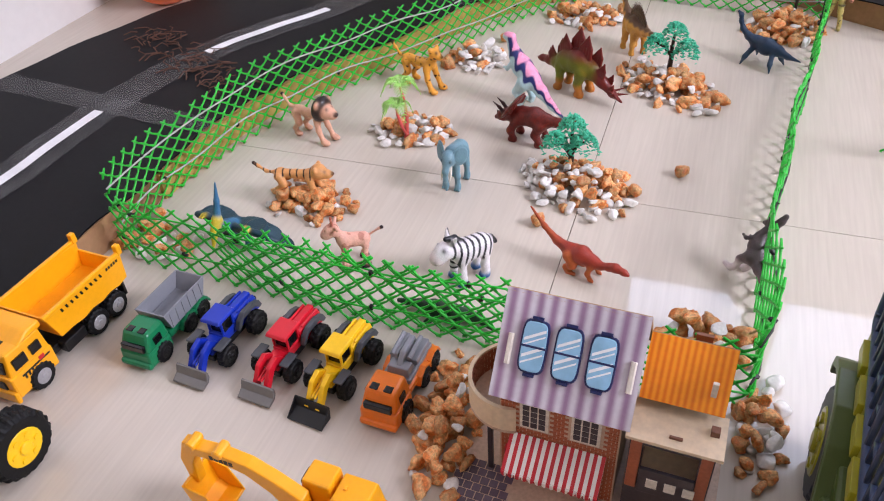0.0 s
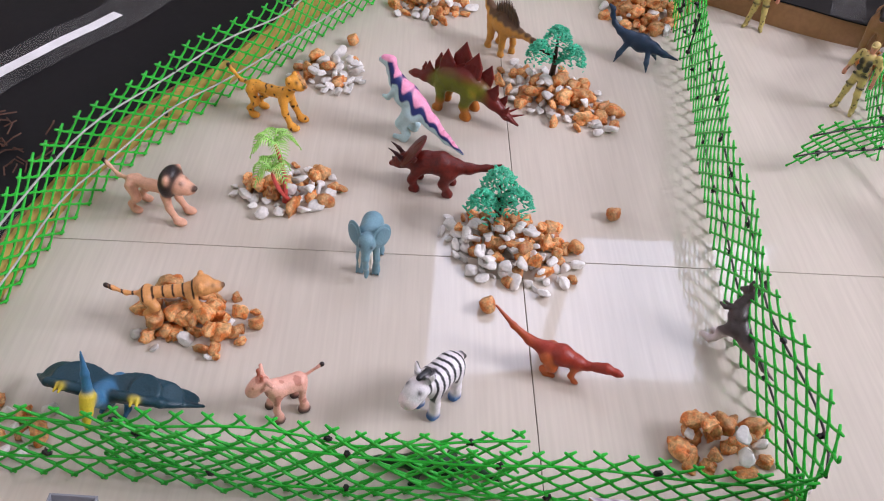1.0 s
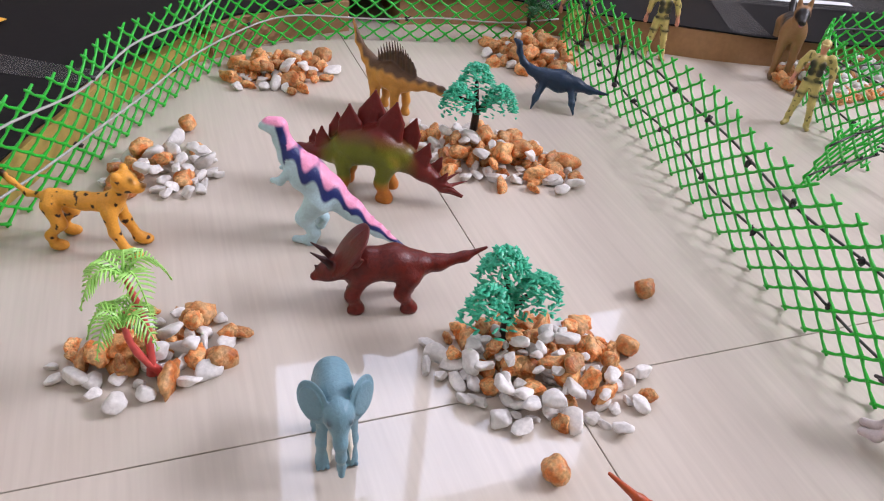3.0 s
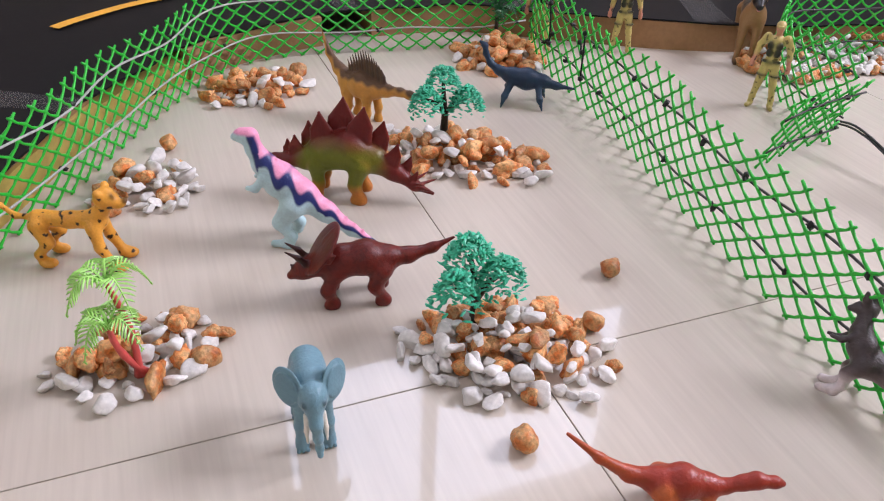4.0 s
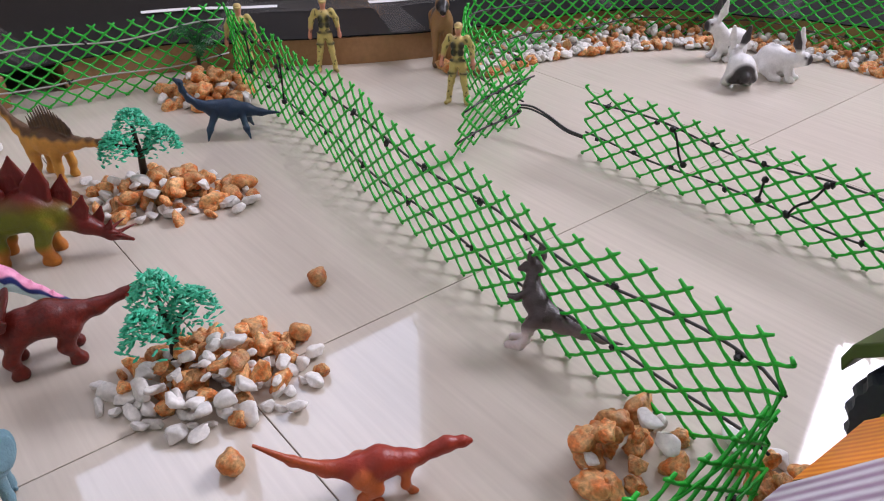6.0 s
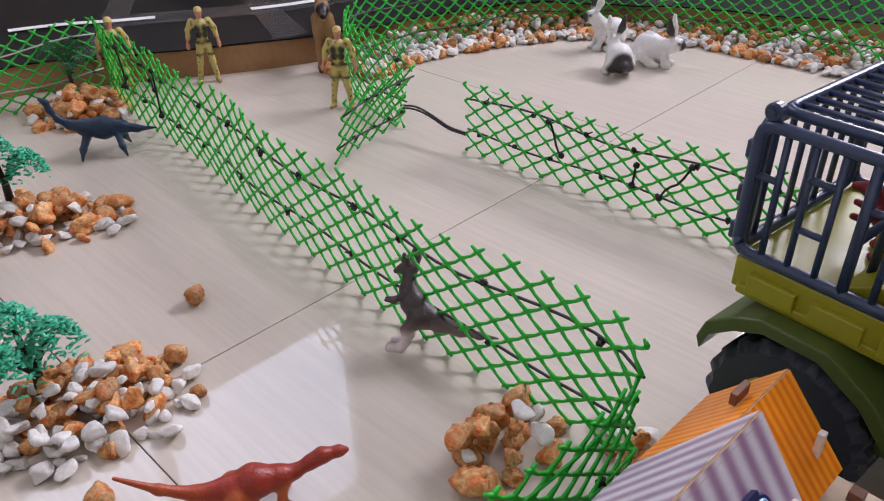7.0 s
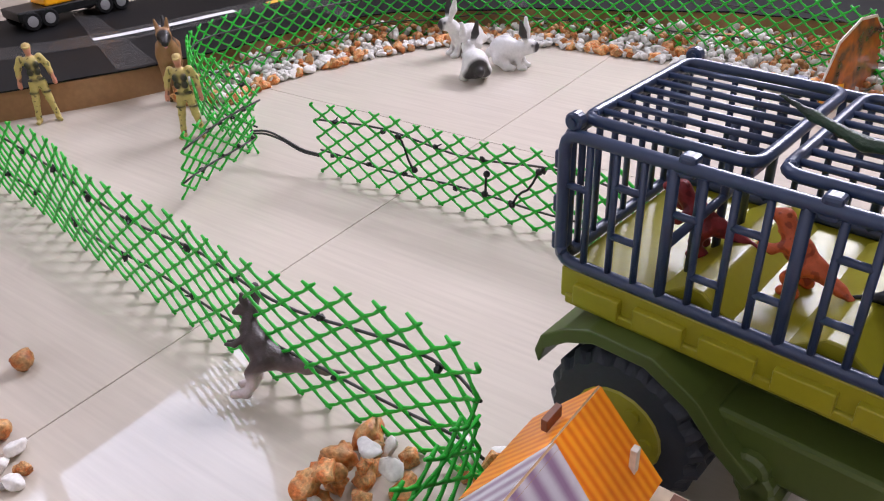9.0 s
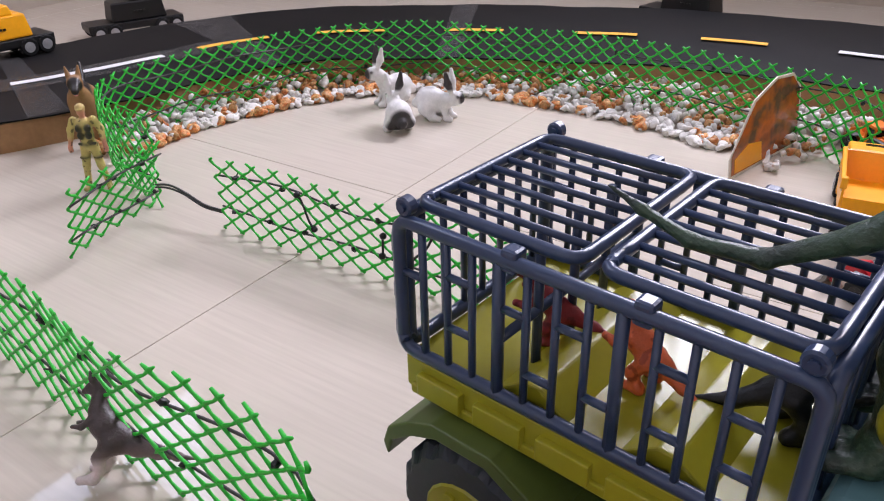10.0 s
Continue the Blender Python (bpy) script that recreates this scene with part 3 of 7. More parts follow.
class Clay:
    """A body modelled from blended balls and tapering limbs, in centimetres; x ahead, y left, z up."""

    def __init__(self, voxel=0.1, blend=0.5):
        self.v, self.k, self.prims = voxel, blend, []

    def limb(self, pts, col, k=None):
        for a, b in zip(pts, pts[1:]):
            self.prims.append(("c", np.array(a[:3], float), np.array(b[:3], float), a[3], b[3], col, k))
        return self

    def ball(self, c, r, col, rot=(0, 0, 0), k=None):
        m = np.array(Euler([radians(x) for x in rot]).to_matrix())
        self.prims.append(("e", np.array(c, float), np.array(r, float), m, max(r), col, k))
        return self

    def two(self, pts, col, k=None):
        self.limb(pts, col, k)
        return self.limb([(p[0], -p[1], *p[2:]) for p in pts], col, k)

    def two_balls(self, c, r, col, rot=(0, 0, 0), k=None):
        self.ball(c, r, col, rot, k)
        return self.ball((c[0], -c[1], c[2]), r, col, (-rot[0], rot[1], -rot[2]), k)

    def dist(self, pr, P):
        if pr[0] == "c":
            _, a, b, ra, rb, _, _ = pr
            ab = b - a
            t = np.clip(((P - a) @ ab) / max(ab @ ab, 1e-9), 0, 1)
            return np.linalg.norm(P - a - t[..., None] * ab, axis=-1) - (ra + (rb - ra) * t)
        _, c, r, m, _, _, _ = pr
        q = (P - c) @ m
        k0 = np.linalg.norm(q / r, axis=-1)
        k1 = np.linalg.norm(q / (r * r), axis=-1)
        return k0 * (k0 - 1) / np.maximum(k1, 1e-6)

    def box_of(self, pr, pad):
        if pr[0] == "c":
            r = max(pr[3], pr[4]) + pad
            return np.minimum(pr[1], pr[2]) - r, np.maximum(pr[1], pr[2]) + r
        return pr[1] - pr[4] - pad, pr[1] + pr[4] + pad

    def build(self, name, m, label, category, group="", paint=None, size=1.0, mat=None):
        v = self.v
        boxes = [self.box_of(p, 3 * v) for p in self.prims]
        lo = np.min([b[0] for b in boxes], axis=0)
        hi = np.max([b[1] for b in boxes], axis=0)
        n = np.ceil((hi - lo) / v).astype(int) + 2
        D = np.full(n, 1e3)
        for pr in self.prims:
            k = self.k if pr[6] is None else pr[6]
            a, b = self.box_of(pr, max(k, 2.5 * v))
            i0 = np.maximum(np.floor((a - lo) / v).astype(int), 0)
            i1 = np.minimum(np.ceil((b - lo) / v).astype(int) + 1, n)
            g = np.stack(np.meshgrid(*[lo[q] + v * np.arange(i0[q], i1[q]) for q in range(3)], indexing="ij"), -1)
            d = self.dist(pr, g)
            sl = tuple(slice(i0[q], i1[q]) for q in range(3))
            e = D[sl]
            h = np.maximum(k - np.abs(e - d), 0) / max(k, 1e-6)
            D[sl] = np.minimum(e, d) - h * h * k * 0.25
        S = D < 0
        cnt = np.zeros(n - 1)
        pos = np.zeros((*(n - 1), 3))
        C = [(i, j, k) for i in (0, 1) for j in (0, 1) for k in (0, 1)]
        sh = lambda A, c: A[c[0]:n[0] - 1 + c[0], c[1]:n[1] - 1 + c[1], c[2]:n[2] - 1 + c[2]]
        for a in C:
            for ax in range(3):
                if a[ax] == 0:
                    b = list(a)
                    b[ax] = 1
                    da, db = sh(D, a), sh(D, b)
                    cross = (da < 0) != (db < 0)
                    t = np.where(cross, da / np.where(cross, da - db, 1), 0)
                    cnt += cross
                    for q in range(3):
                        pos[..., q] += np.where(cross, a[q] + (t if q == ax else 0), 0)
        used = cnt > 0
        idx = -np.ones(n - 1, int)
        idx[used] = np.arange(used.sum())
        cell = np.argwhere(used)
        V = lo + v * (cell + pos[used] / cnt[used][:, None])
        faces = []
        for ax in range(3):
            o1, o2 = [(1, 2), (2, 0), (0, 1)][ax]
            A = np.moveaxis(S, ax, 0)
            diff = A[:-1] != A[1:]
            diff = np.moveaxis(diff, 0, ax)
            at = np.argwhere(diff)
            ok = (at[:, o1] > 0) & (at[:, o2] > 0) & (at[:, o1] < n[o1] - 1) & (at[:, o2] < n[o2] - 1)
            at = at[ok]
            e1, e2 = np.eye(3, dtype=int)[o1], np.eye(3, dtype=int)[o2]
            q = np.stack([idx[tuple((at - s).T)] for s in (0 * e1, e1, e1 + e2, e2)], 1)
            inside = S[tuple(at.T)]
            q[~inside] = q[~inside][:, ::-1]
            faces.append(q)
        F = np.vstack(faces)
        F = F[(F >= 0).all(1)]
        W = np.zeros(len(V))
        col = np.zeros((len(V), 3))
        for pr in self.prims:
            w = np.exp(-np.maximum(self.dist(pr, V), -0.3) / 0.09) + 1e-12
            W += w
            col += w[:, None] * np.array(pr[5][:3])
        col /= W[:, None]
        if paint:
            col = paint(V, col)
        me = bpy.data.meshes.new(name)
        me.from_pydata((V * 0.01 * size).tolist(), [], F.tolist())
        me.polygons.foreach_set("use_smooth", [True] * len(F))
        att = me.color_attributes.new("tint", "FLOAT_COLOR", "POINT")
        att.data.foreach_set("color", np.c_[col, np.ones(len(V))].ravel())
        me.materials.append(mat or M_FIGURE)
        ob = new(name, me)
        ob.matrix_world = m
        return tagged(ob, label, category, group)


def lay(col, mask, c):
    """Paint a colour over a body where the mask is 1."""
    mask = np.clip(mask, 0, 1)[:, None]
    return col * (1 - mask) + np.array(c[:3]) * mask


def soft(x, w):
    return np.clip(x / w + 0.5, 0, 1)


def dots(V, f, seed, lim):
    return np.array([noise.noise(Vector((p[0] * f + seed, p[1] * f, p[2] * f))) > lim for p in V], float)


AN, DI = "plastic animal figures in the pen", "plastic dinosaur figures in the pen"


def triceratops():
    c, d = srgb(104, 28, 18), srgb(48, 12, 10)
    k = Clay(0.09, 0.5)
    k.limb([(-2.4, 0, 3.7, 1.05), (-0.8, 0, 3.9, 1.4), (1.2, 0, 3.7, 1.3), (2.6, 0, 3.6, 0.95)], c)
    k.limb([(-2.4, 0, 3.8, 0.95), (-4.2, -0.1, 3.8, 0.62), (-6.2, -0.2, 4.3, 0.36), (-7.9, -0.3, 5.1, 0.12)], c)
    k.limb([(2.8, 0, 3.6, 1.05), (4.2, 0, 3.1, 0.75), (5.2, 0, 2.6, 0.35)], c)
    k.ball((2.6, 0, 5.0), (0.36, 2.3, 2.4), c, (0, -36, 0), 0.3)
    for y in (-1.7, -1.0, 0, 1.0, 1.7):
        k.limb([(2.2, y, 5.6 - abs(y) * 0.35, 0.35), (1.75, y * 1.25, 6.5 - abs(y) * 0.5, 0.12)], c, 0.2)
    k.two([(3.7, 0.5, 3.7, 0.32), (4.5, 0.6, 4.6, 0.22), (5.5, 0.65, 5.3, 0.06)], d, 0.2)
    k.limb([(4.8, 0, 3.1, 0.25), (5.2, 0, 3.7, 0.06)], d, 0.2)
    k.two([(1.7, 0.9, 3.1, 0.75), (2.4, 1.25, 1.7, 0.48), (1.9, 1.25, 0.4, 0.4), (2.4, 1.3, 0.28, 0.36)], c)
    k.two([(-2.0, 0.9, 3.1, 0.85), (-1.4, 1.2, 1.8, 0.52), (-2.2, 1.2, 0.4, 0.4), (-1.7, 1.25, 0.28, 0.36)], c)
    bump = lambda V, col: lay(lay(col, 0.3 * dots(V, 3.4, 1, 0.15), d), 0.3 * soft(V[:, 2] - 4.8, 1.5), d)
    k.build("triceratops_figure", pose(-0.089, 0.1035, 0, 0, 0, 168), "glossy dark red-brown plastic triceratops figure", "toy dinosaur", DI, bump, 0.89)


def stegosaurus():
    g, r, y = srgb(104, 108, 20), srgb(104, 26, 18), srgb(186, 112, 40)
    k = Clay(0.09, 0.5)
    k.limb([(-2.9, 0, 3.8, 1.2), (-1.0, 0, 4.5, 1.75), (1.0, 0, 4.1, 1.55), (2.7, 0, 3.3, 0.95), (4.2, 0, 3.1, 0.6), (5.6, 0, 3.0, 0.42), (6.3, 0, 2.85, 0.22)], g)
    k.limb([(-2.8, 0, 3.8, 1.15), (-4.8, 0, 2.7, 0.75), (-6.6, 0.1, 1.6, 0.42), (-8.2, 0.2, 1.0, 0.15)], r)
    k.two([(-7.0, 0.3, 1.5, 0.2), (-8.4, 1.2, 1.7, 0.06)], r, 0.2)
    k.two([(-6.4, 0.3, 1.8, 0.2), (-7.6, 1.3, 2.3, 0.06)], r, 0.2)
    k.two([(1.7, 0.9, 3.0, 0.7), (1.5, 1.15, 1.5, 0.45), (1.7, 1.15, 0.3, 0.42), (2.1, 1.15, 0.25, 0.4)], y)
    k.two([(-2.0, 1.0, 3.4, 0.95), (-1.6, 1.2, 1.7, 0.5), (-2.1, 1.2, 0.3, 0.45), (-1.6, 1.2, 0.25, 0.42)], y)
    for i, (x, z, s) in enumerate(((4.4, 3.9, 0.6), (3.5, 4.4, 0.8), (2.4, 5.2, 1.0), (1.2, 6.1, 1.25), (-0.2, 6.9, 1.5), (-1.8, 6.6, 1.4), (-3.2, 5.5, 1.15), (-4.5, 4.2, 0.9), (-5.6, 3.1, 0.65), (-6.4, 2.4, 0.45))):
        yy = 0.35 if i % 2 else -0.35
        lean_x = -0.1 - 0.13 * (0.8 - x) if x < 0.8 else 0.12
        for w_, h_, t_ in ((-0.62, 0.1, 0.16), (-0.32, 0.25, 0.2), (0.0, 0.3, 0.22), (0.32, 0.25, 0.2), (0.62, 0.1, 0.16)):
            k.limb([(x + w_ * s, yy, z + (h_ - 0.9) * s, 0.24 * s), (x + w_ * s * 0.9 + lean_x * s * 0.4, yy, z + h_ * s, 0.2 * s), (x + lean_x * s, yy, z + 1.35 * s, 0.06)], r, 0.1)

    def paint(V, col):
        body = soft(2.7 - np.hypot((V[:, 0] + 0.3) * 0.8, (V[:, 2] - 3.0) * 1.15), 1.6)
        col = lay(col, soft(V[:, 2] - 4.8 - 0.0 * V[:, 0], 0.8), r)
        col = lay(col, soft(V[:, 0] - 3.0, 1.2), r)
        return lay(col, body * soft(V[:, 2] - 1.6, 1.0), g)
    k.build("stegosaurus_figure", pose(-0.063, 0.252, 0, 0, 0, 152), "plastic stegosaurus figure, green flanks and dark red plates", "toy dinosaur", DI, paint, 1.02)


def pink_backed():
    w, b, p = srgb(182, 210, 214), srgb(34, 46, 104), srgb(240, 158, 190)
    k = Clay(0.09, 0.5)
    k.limb([(-1.2, 0, 4.6, 1.35), (0.6, 0, 5.9, 1.45), (1.9, 0, 7.3, 0.95), (2.6, 0, 8.6, 0.65), (2.9, 0, 9.7, 0.62)], w)
    k.limb([(2.8, 0, 9.7, 0.62), (3.6, 0, 9.7, 0.5), (4.2, 0, 9.5, 0.28)], w)
    k.limb([(-1.0, 0, 4.6, 1.25), (-3.2, 0, 3.2, 0.85), (-5.4, 0, 1.6, 0.5), (-7.8, 0, 0.35, 0.14)], w)
    k.two([(-0.6, 0.9, 4.0, 1.15), (0.5, 1.2, 2.4, 0.62), (-0.4, 1.25, 1.1, 0.42), (-0.1, 1.3, 0.35, 0.4), (1.2, 1.35, 0.25, 0.3)], w)
    k.two([(1.7, 0.9, 6.4, 0.45), (2.4, 1.25, 5.5, 0.3), (3.1, 1.1, 5.4, 0.22)], w, 0.3)
    for i in range(13):
        x = 2.4 - i * 0.72
        z = float(np.interp(x, [-7.8, -5.4, -3.2, -1.0, 0.6, 1.9, 2.4], [0.5, 2.1, 4.05, 5.9, 7.35, 8.25, 9.0]))
        k.limb([(x, 0, z - 0.2, 0.22), (x - 0.22, 0, z + 0.25, 0.06)], p, 0.25)

    def paint(V, col):
        x, y, z = V.T
        mid = np.interp(x, [-7.8, -5.4, -3.2, -1.2, 0.6, 1.9, 2.6, 3.2, 4.2], [0.35, 1.6, 3.2, 4.6, 5.9, 7.3, 8.6, 9.7, 9.5])
        rr = np.interp(x, [-7.8, -5.4, -3.2, -1.2, 0.6, 1.9, 2.6, 3.2, 4.2], [0.15, 0.5, 0.85, 1.35, 1.45, 1.0, 0.7, 0.6, 0.3])
        up = (z - mid) / rr + 0.32 * np.sin(x * 3.6)
        front = x > 2.0
        up = np.where(front & (z > 7), (2.9 - x) * 1.2 + 0.3 * (z - 9), up)
        leg = (np.abs(y) > 0.95) & (z < 3.6)
        col = lay(col, soft(up - 0.3, 0.2) * (~leg), b)
        col = lay(col, soft(up - 1.02, 0.2) * (~leg), p)
        return lay(col, soft(z - 10.0, 0.2), p)
    k.build("pink_backed_dinosaur_figure", pose(-0.118, 0.194, 0, 0, 0, 151), "pale blue upright dinosaur figure with pink and navy back", "toy dinosaur", DI, paint, 0.92)


def amargasaurus():
    o, d = srgb(196, 140, 62), srgb(66, 46, 34)
    k = Clay(0.09, 0.45)
    k.limb([(-1.8, 0, 4.1, 1.25), (0.2, 0, 4.3, 1.5), (1.7, 0, 4.2, 1.1), (3.4, 0, 4.4, 0.65), (5.2, 0, 4.7, 0.42), (6.5, 0, 4.7, 0.42), (7.3, 0, 4.5, 0.25)], o)
    k.limb([(-1.8, 0, 4.3, 1.1), (-3.4, 0.1, 5.2, 0.62), (-4.8, 0.2, 6.6, 0.34), (-5.8, 0.4, 8.6, 0.12)], o)
    k.two([(1.2, 0.8, 3.2, 0.6), (1.4, 1.0, 1.6, 0.38), (1.3, 1.0, 0.3, 0.36), (1.5, 1.0, 0.2, 0.36)], o)
    k.two([(-1.5, 0.8, 3.2, 0.72), (-1.3, 1.0, 1.7, 0.42), (-1.7, 1.0, 0.3, 0.38), (-1.4, 1.0, 0.2, 0.36)], o)
    for i in range(14):
        x = 3.2 - i * 0.36
        k.limb([(x, 0, 4.8, 0.24), (x - 0.2, 0, 5.8 + 0.9 * math.sin(i / 13 * 3.1), 0.16), (x - 0.5, 0, 6.6 + 1.5 * math.sin(i / 13 * 3.1), 0.05)], srgb(176, 128, 66) if i % 2 else d, 0.16)

    def paint(V, col):
        x, y, z = V.T
        mid = np.interp(x, [-5.8, -4.8, -3.4, -1.8, 0.2, 1.7, 3.4, 5.2, 6.4, 7], [8.6, 6.6, 5.2, 4.2, 4.3, 4.2, 4.4, 4.7, 4.7, 4.5])
        return lay(col, soft(z - mid - 0.55 * np.interp(x, [-6, -3, 0, 3, 7], [0.2, 0.7, 1.6, 0.7, 0.3]) + 0.1 * np.sin(x * 5), 0.35) * 0.9, d)
    k.build("spined_dinosaur_figure", pose(0.000, 0.395, 0, 0, 0, -56), "tan long-necked dinosaur figure with dark spines", "toy dinosaur", DI, paint, 0.95)


def plesiosaur():
    b = srgb(22, 46, 70)
    k = Clay(0.09, 0.4)
    k.limb([(-2.2, 0, 2.9, 0.8), (-0.4, 0, 3.0, 1.25), (1.4, 0, 3.2, 0.95), (2.9, 0, 3.7, 0.52), (4.0, 0, 4.5, 0.36), (4.6, 0, 5.6, 0.3), (4.75, 0, 6.5, 0.3), (5.3, 0, 6.9, 0.18)], b)
    k.limb([(-2.2, 0, 2.9, 0.75), (-3.9, 0, 2.5, 0.4), (-6.0, 0.1, 2.4, 0.1)], b)
    k.two([(1.3, 0.7, 2.7, 0.45), (1.9, 1.7, 1.3, 0.36), (2.2, 2.2, 0.12, 0.1)], b, 0.3)
    k.two([(-1.8, 0.6, 2.6, 0.4), (-2.2, 1.5, 1.2, 0.34), (-2.6, 2.0, 0.12, 0.1)], b, 0.3)
    k.build("plesiosaur_figure", pose(0.183, 0.388, 0, 0, 0, 148), "dark blue plastic plesiosaur figure on its flippers", "toy dinosaur", DI, lambda V, c: lay(c, soft(2.3 - V[:, 2], 0.6) * 0.3, srgb(60, 90, 110)), 0.95)


def red_runner():
    r, o = srgb(150, 50, 34), srgb(186, 92, 46)
    k = Clay(0.09, 0.45)
    k.limb([(-2.0, 0, 3.0, 1.05), (0.0, 0, 3.1, 1.35), (2.0, 0, 2.7, 0.95), (3.2, 0, 2.7, 0.55), (4.6, 0, 3.2, 0.55), (5.5, 0, 3.5, 0.62), (6.9, 0, 3.4, 0.42), (7.5, 0, 3.3, 0.25)], r)
    k.limb([(-2.0, 0, 3.1, 1.0), (-4.2, 0, 3.7, 0.6), (-6.6, 0.1, 5.2, 0.36), (-9.2, 0.3, 7.4, 0.14)], r)
    k.two([(-1.5, 0.9, 2.7, 0.95), (-0.6, 1.3, 1.7, 0.55), (-1.7, 1.3, 0.9, 0.38), (-1.3, 1.3, 0.3, 0.36), (-0.3, 1.3, 0.22, 0.3)], o)
    k.two([(2.0, 0.8, 2.2, 0.42), (1.8, 1.1, 1.2, 0.32), (2.3, 1.1, 0.4, 0.25), (2.7, 1.1, 0.22, 0.2)], o)

    def paint(V, col):
        col = lay(col, soft(2.3 - V[:, 2], 1.2) * soft(3.5 - V[:, 0], 1.0), o)
        return lay(col, soft(-4.0 - V[:, 0], 3.0) * 0.5, o)
    k.build("red_dinosaur_figure", pose(0.023, -0.132, 0, 0, 0, -22.5), "rust-red low running dinosaur figure with long tail", "toy dinosaur", DI, paint, 0.70)


def duckbill():
    g, w = srgb(70, 60, 60), srgb(206, 192, 190)
    k = Clay(0.08, 0.35)
    k.limb([(-0.4, 0, 2.5, 0.95), (0.3, -0.1, 3.4, 0.85), (0.65, -0.3, 4.2, 0.6), (0.7, -0.6, 4.9, 0.42), (0.6, -0.9, 5.5, 0.42)], g)
    k.limb([(0.6, -0.9, 5.5, 0.46), (1.2, -0.9, 5.5, 0.36), (1.7, -0.85, 5.3, 0.2)], g, 0.25)
    k.limb([(0.5, -1.0, 5.7, 0.4), (0.4, -1.3, 6.3, 0.38), (0.4, -1.5, 6.9, 0.26)], g, 0.15)
    k.limb([(0.8, -0.7, 5.7, 0.3), (1.0, -0.6, 6.2, 0.26), (1.1, -0.6, 6.6, 0.14)], g, 0.12)
    k.limb([(-0.6, 0, 2.5, 0.9), (-1.8, 0.3, 2.1, 0.62), (-3.2, 0.9, 1.9, 0.38), (-4.6, 1.6, 1.9, 0.22), (-5.9, 2.4, 2.1, 0.08)], g)
    k.two([(-0.2, 0.55, 2.4, 0.7), (0.5, 0.8, 1.6, 0.38), (0.5, 0.85, 0.8, 0.26), (0.9, 0.9, 0.3, 0.3), (1.7, 0.95, 0.24, 0.28)], g)
    k.limb([(0.8, 0.3, 4.0, 0.26), (1.5, 0.5, 3.5, 0.18), (2.1, 0.4, 3.5, 0.13)], g, 0.2)
    k.limb([(0.8, -0.7, 4.0, 0.26), (1.6, -0.8, 3.3, 0.18), (2.3, -0.8, 3.3, 0.13)], g, 0.2)
    for i in range(16):
        x = 0.1 - i * 0.26
        y, z = (float(np.interp(x, [-4.2, -3.2, -1.8, -0.6, 0.1], q)) for q in ((1.4, 0.9, 0.3, 0.0, -0.2), (2.15, 2.3, 2.75, 3.4, 4.4)))
        k.limb([(x, y, z - 0.1, 0.12), (x - 0.1, y, z + 0.14, 0.04)], g, 0.08)

    def paint(V, col):
        x, y, z = V.T
        col = lay(col, 0.45 * soft(1.9 - 0.1 * x - z, 0.9), srgb(150, 128, 124))
        return lay(col, soft(1.5 - z, 0.6) * soft(x + 0.3, 0.5), w)
    k.build("crested_dinosaur_figure", pose(0.176, -0.100, 0.0035, 20, 0, 125), "dark grey crested dinosaur figure leaning against the netting", "toy dinosaur", DI, paint, 1.0)


def pteranodon():
    b, d, y = srgb(60, 112, 148), srgb(24, 58, 70), srgb(222, 196, 58)
    k = Clay(0.1, 0.35)
    k.limb([(-2.0, 0, 2.2, 0.7), (0.3, 0, 3.2, 1.1), (1.4, 0, 4.2, 0.6), (1.8, 0, 5.0, 0.6)], b)
    k.limb([(1.9, 0, 5.4, 0.66), (2.7, 0, 4.2, 0.5), (3.4, 0, 2.6, 0.16)], y, 0.15)
    k.limb([(1.7, 0, 5.8, 0.45), (1.2, 0, 7.6, 0.32), (0.7, 0, 9.8, 0.08)], b, 0.2)
    k.two([(0.5, 0.8, 3.7, 0.5), (0.7, 3.0, 4.3, 0.36), (0.3, 5.0, 3.6, 0.3), (-1.6, 7.6, 1.2, 0.12)], d)
    for s in (1, -1):
        k.ball((-0.6, s * 2.3, 3.7), (1.5, 2.4, 0.2), d, (s * 6, 6, 0), 0.4)
        k.ball((-0.8, s * 4.2, 3.4), (1.3, 2.2, 0.2), d, (s * -18, 6, s * 10), 0.4)
        k.ball((-1.4, s * 5.8, 2.5), (0.8, 1.9, 0.18), d, (s * -40, 6, s * 24), 0.4)
        k.limb([(0.9, s * 3.0, 4.5, 0.22), (1.5, s * 3.1, 4.3, 0.1)], y, 0.1)
        k.limb([(0.8, s * 3.4, 4.4, 0.22), (1.4, s * 3.6, 4.2, 0.1)], y, 0.1)
    k.two([(-1.2, 0.6, 1.9, 0.4), (-0.9, 0.9, 0.9, 0.28), (-0.6, 1.0, 0.2, 0.25), (0.2, 1.1, 0.18, 0.2)], b)
    k.build("pteranodon_figure", pose(-0.341, -0.192, 0, 0, 0, -100), "blue pteranodon figure with yellow beak and spread wings", "toy dinosaur", DI, None, 0.92)


triceratops()
stegosaurus()
pink_backed()
amargasaurus()
plesiosaur()
red_runner()
duckbill()
pteranodon()


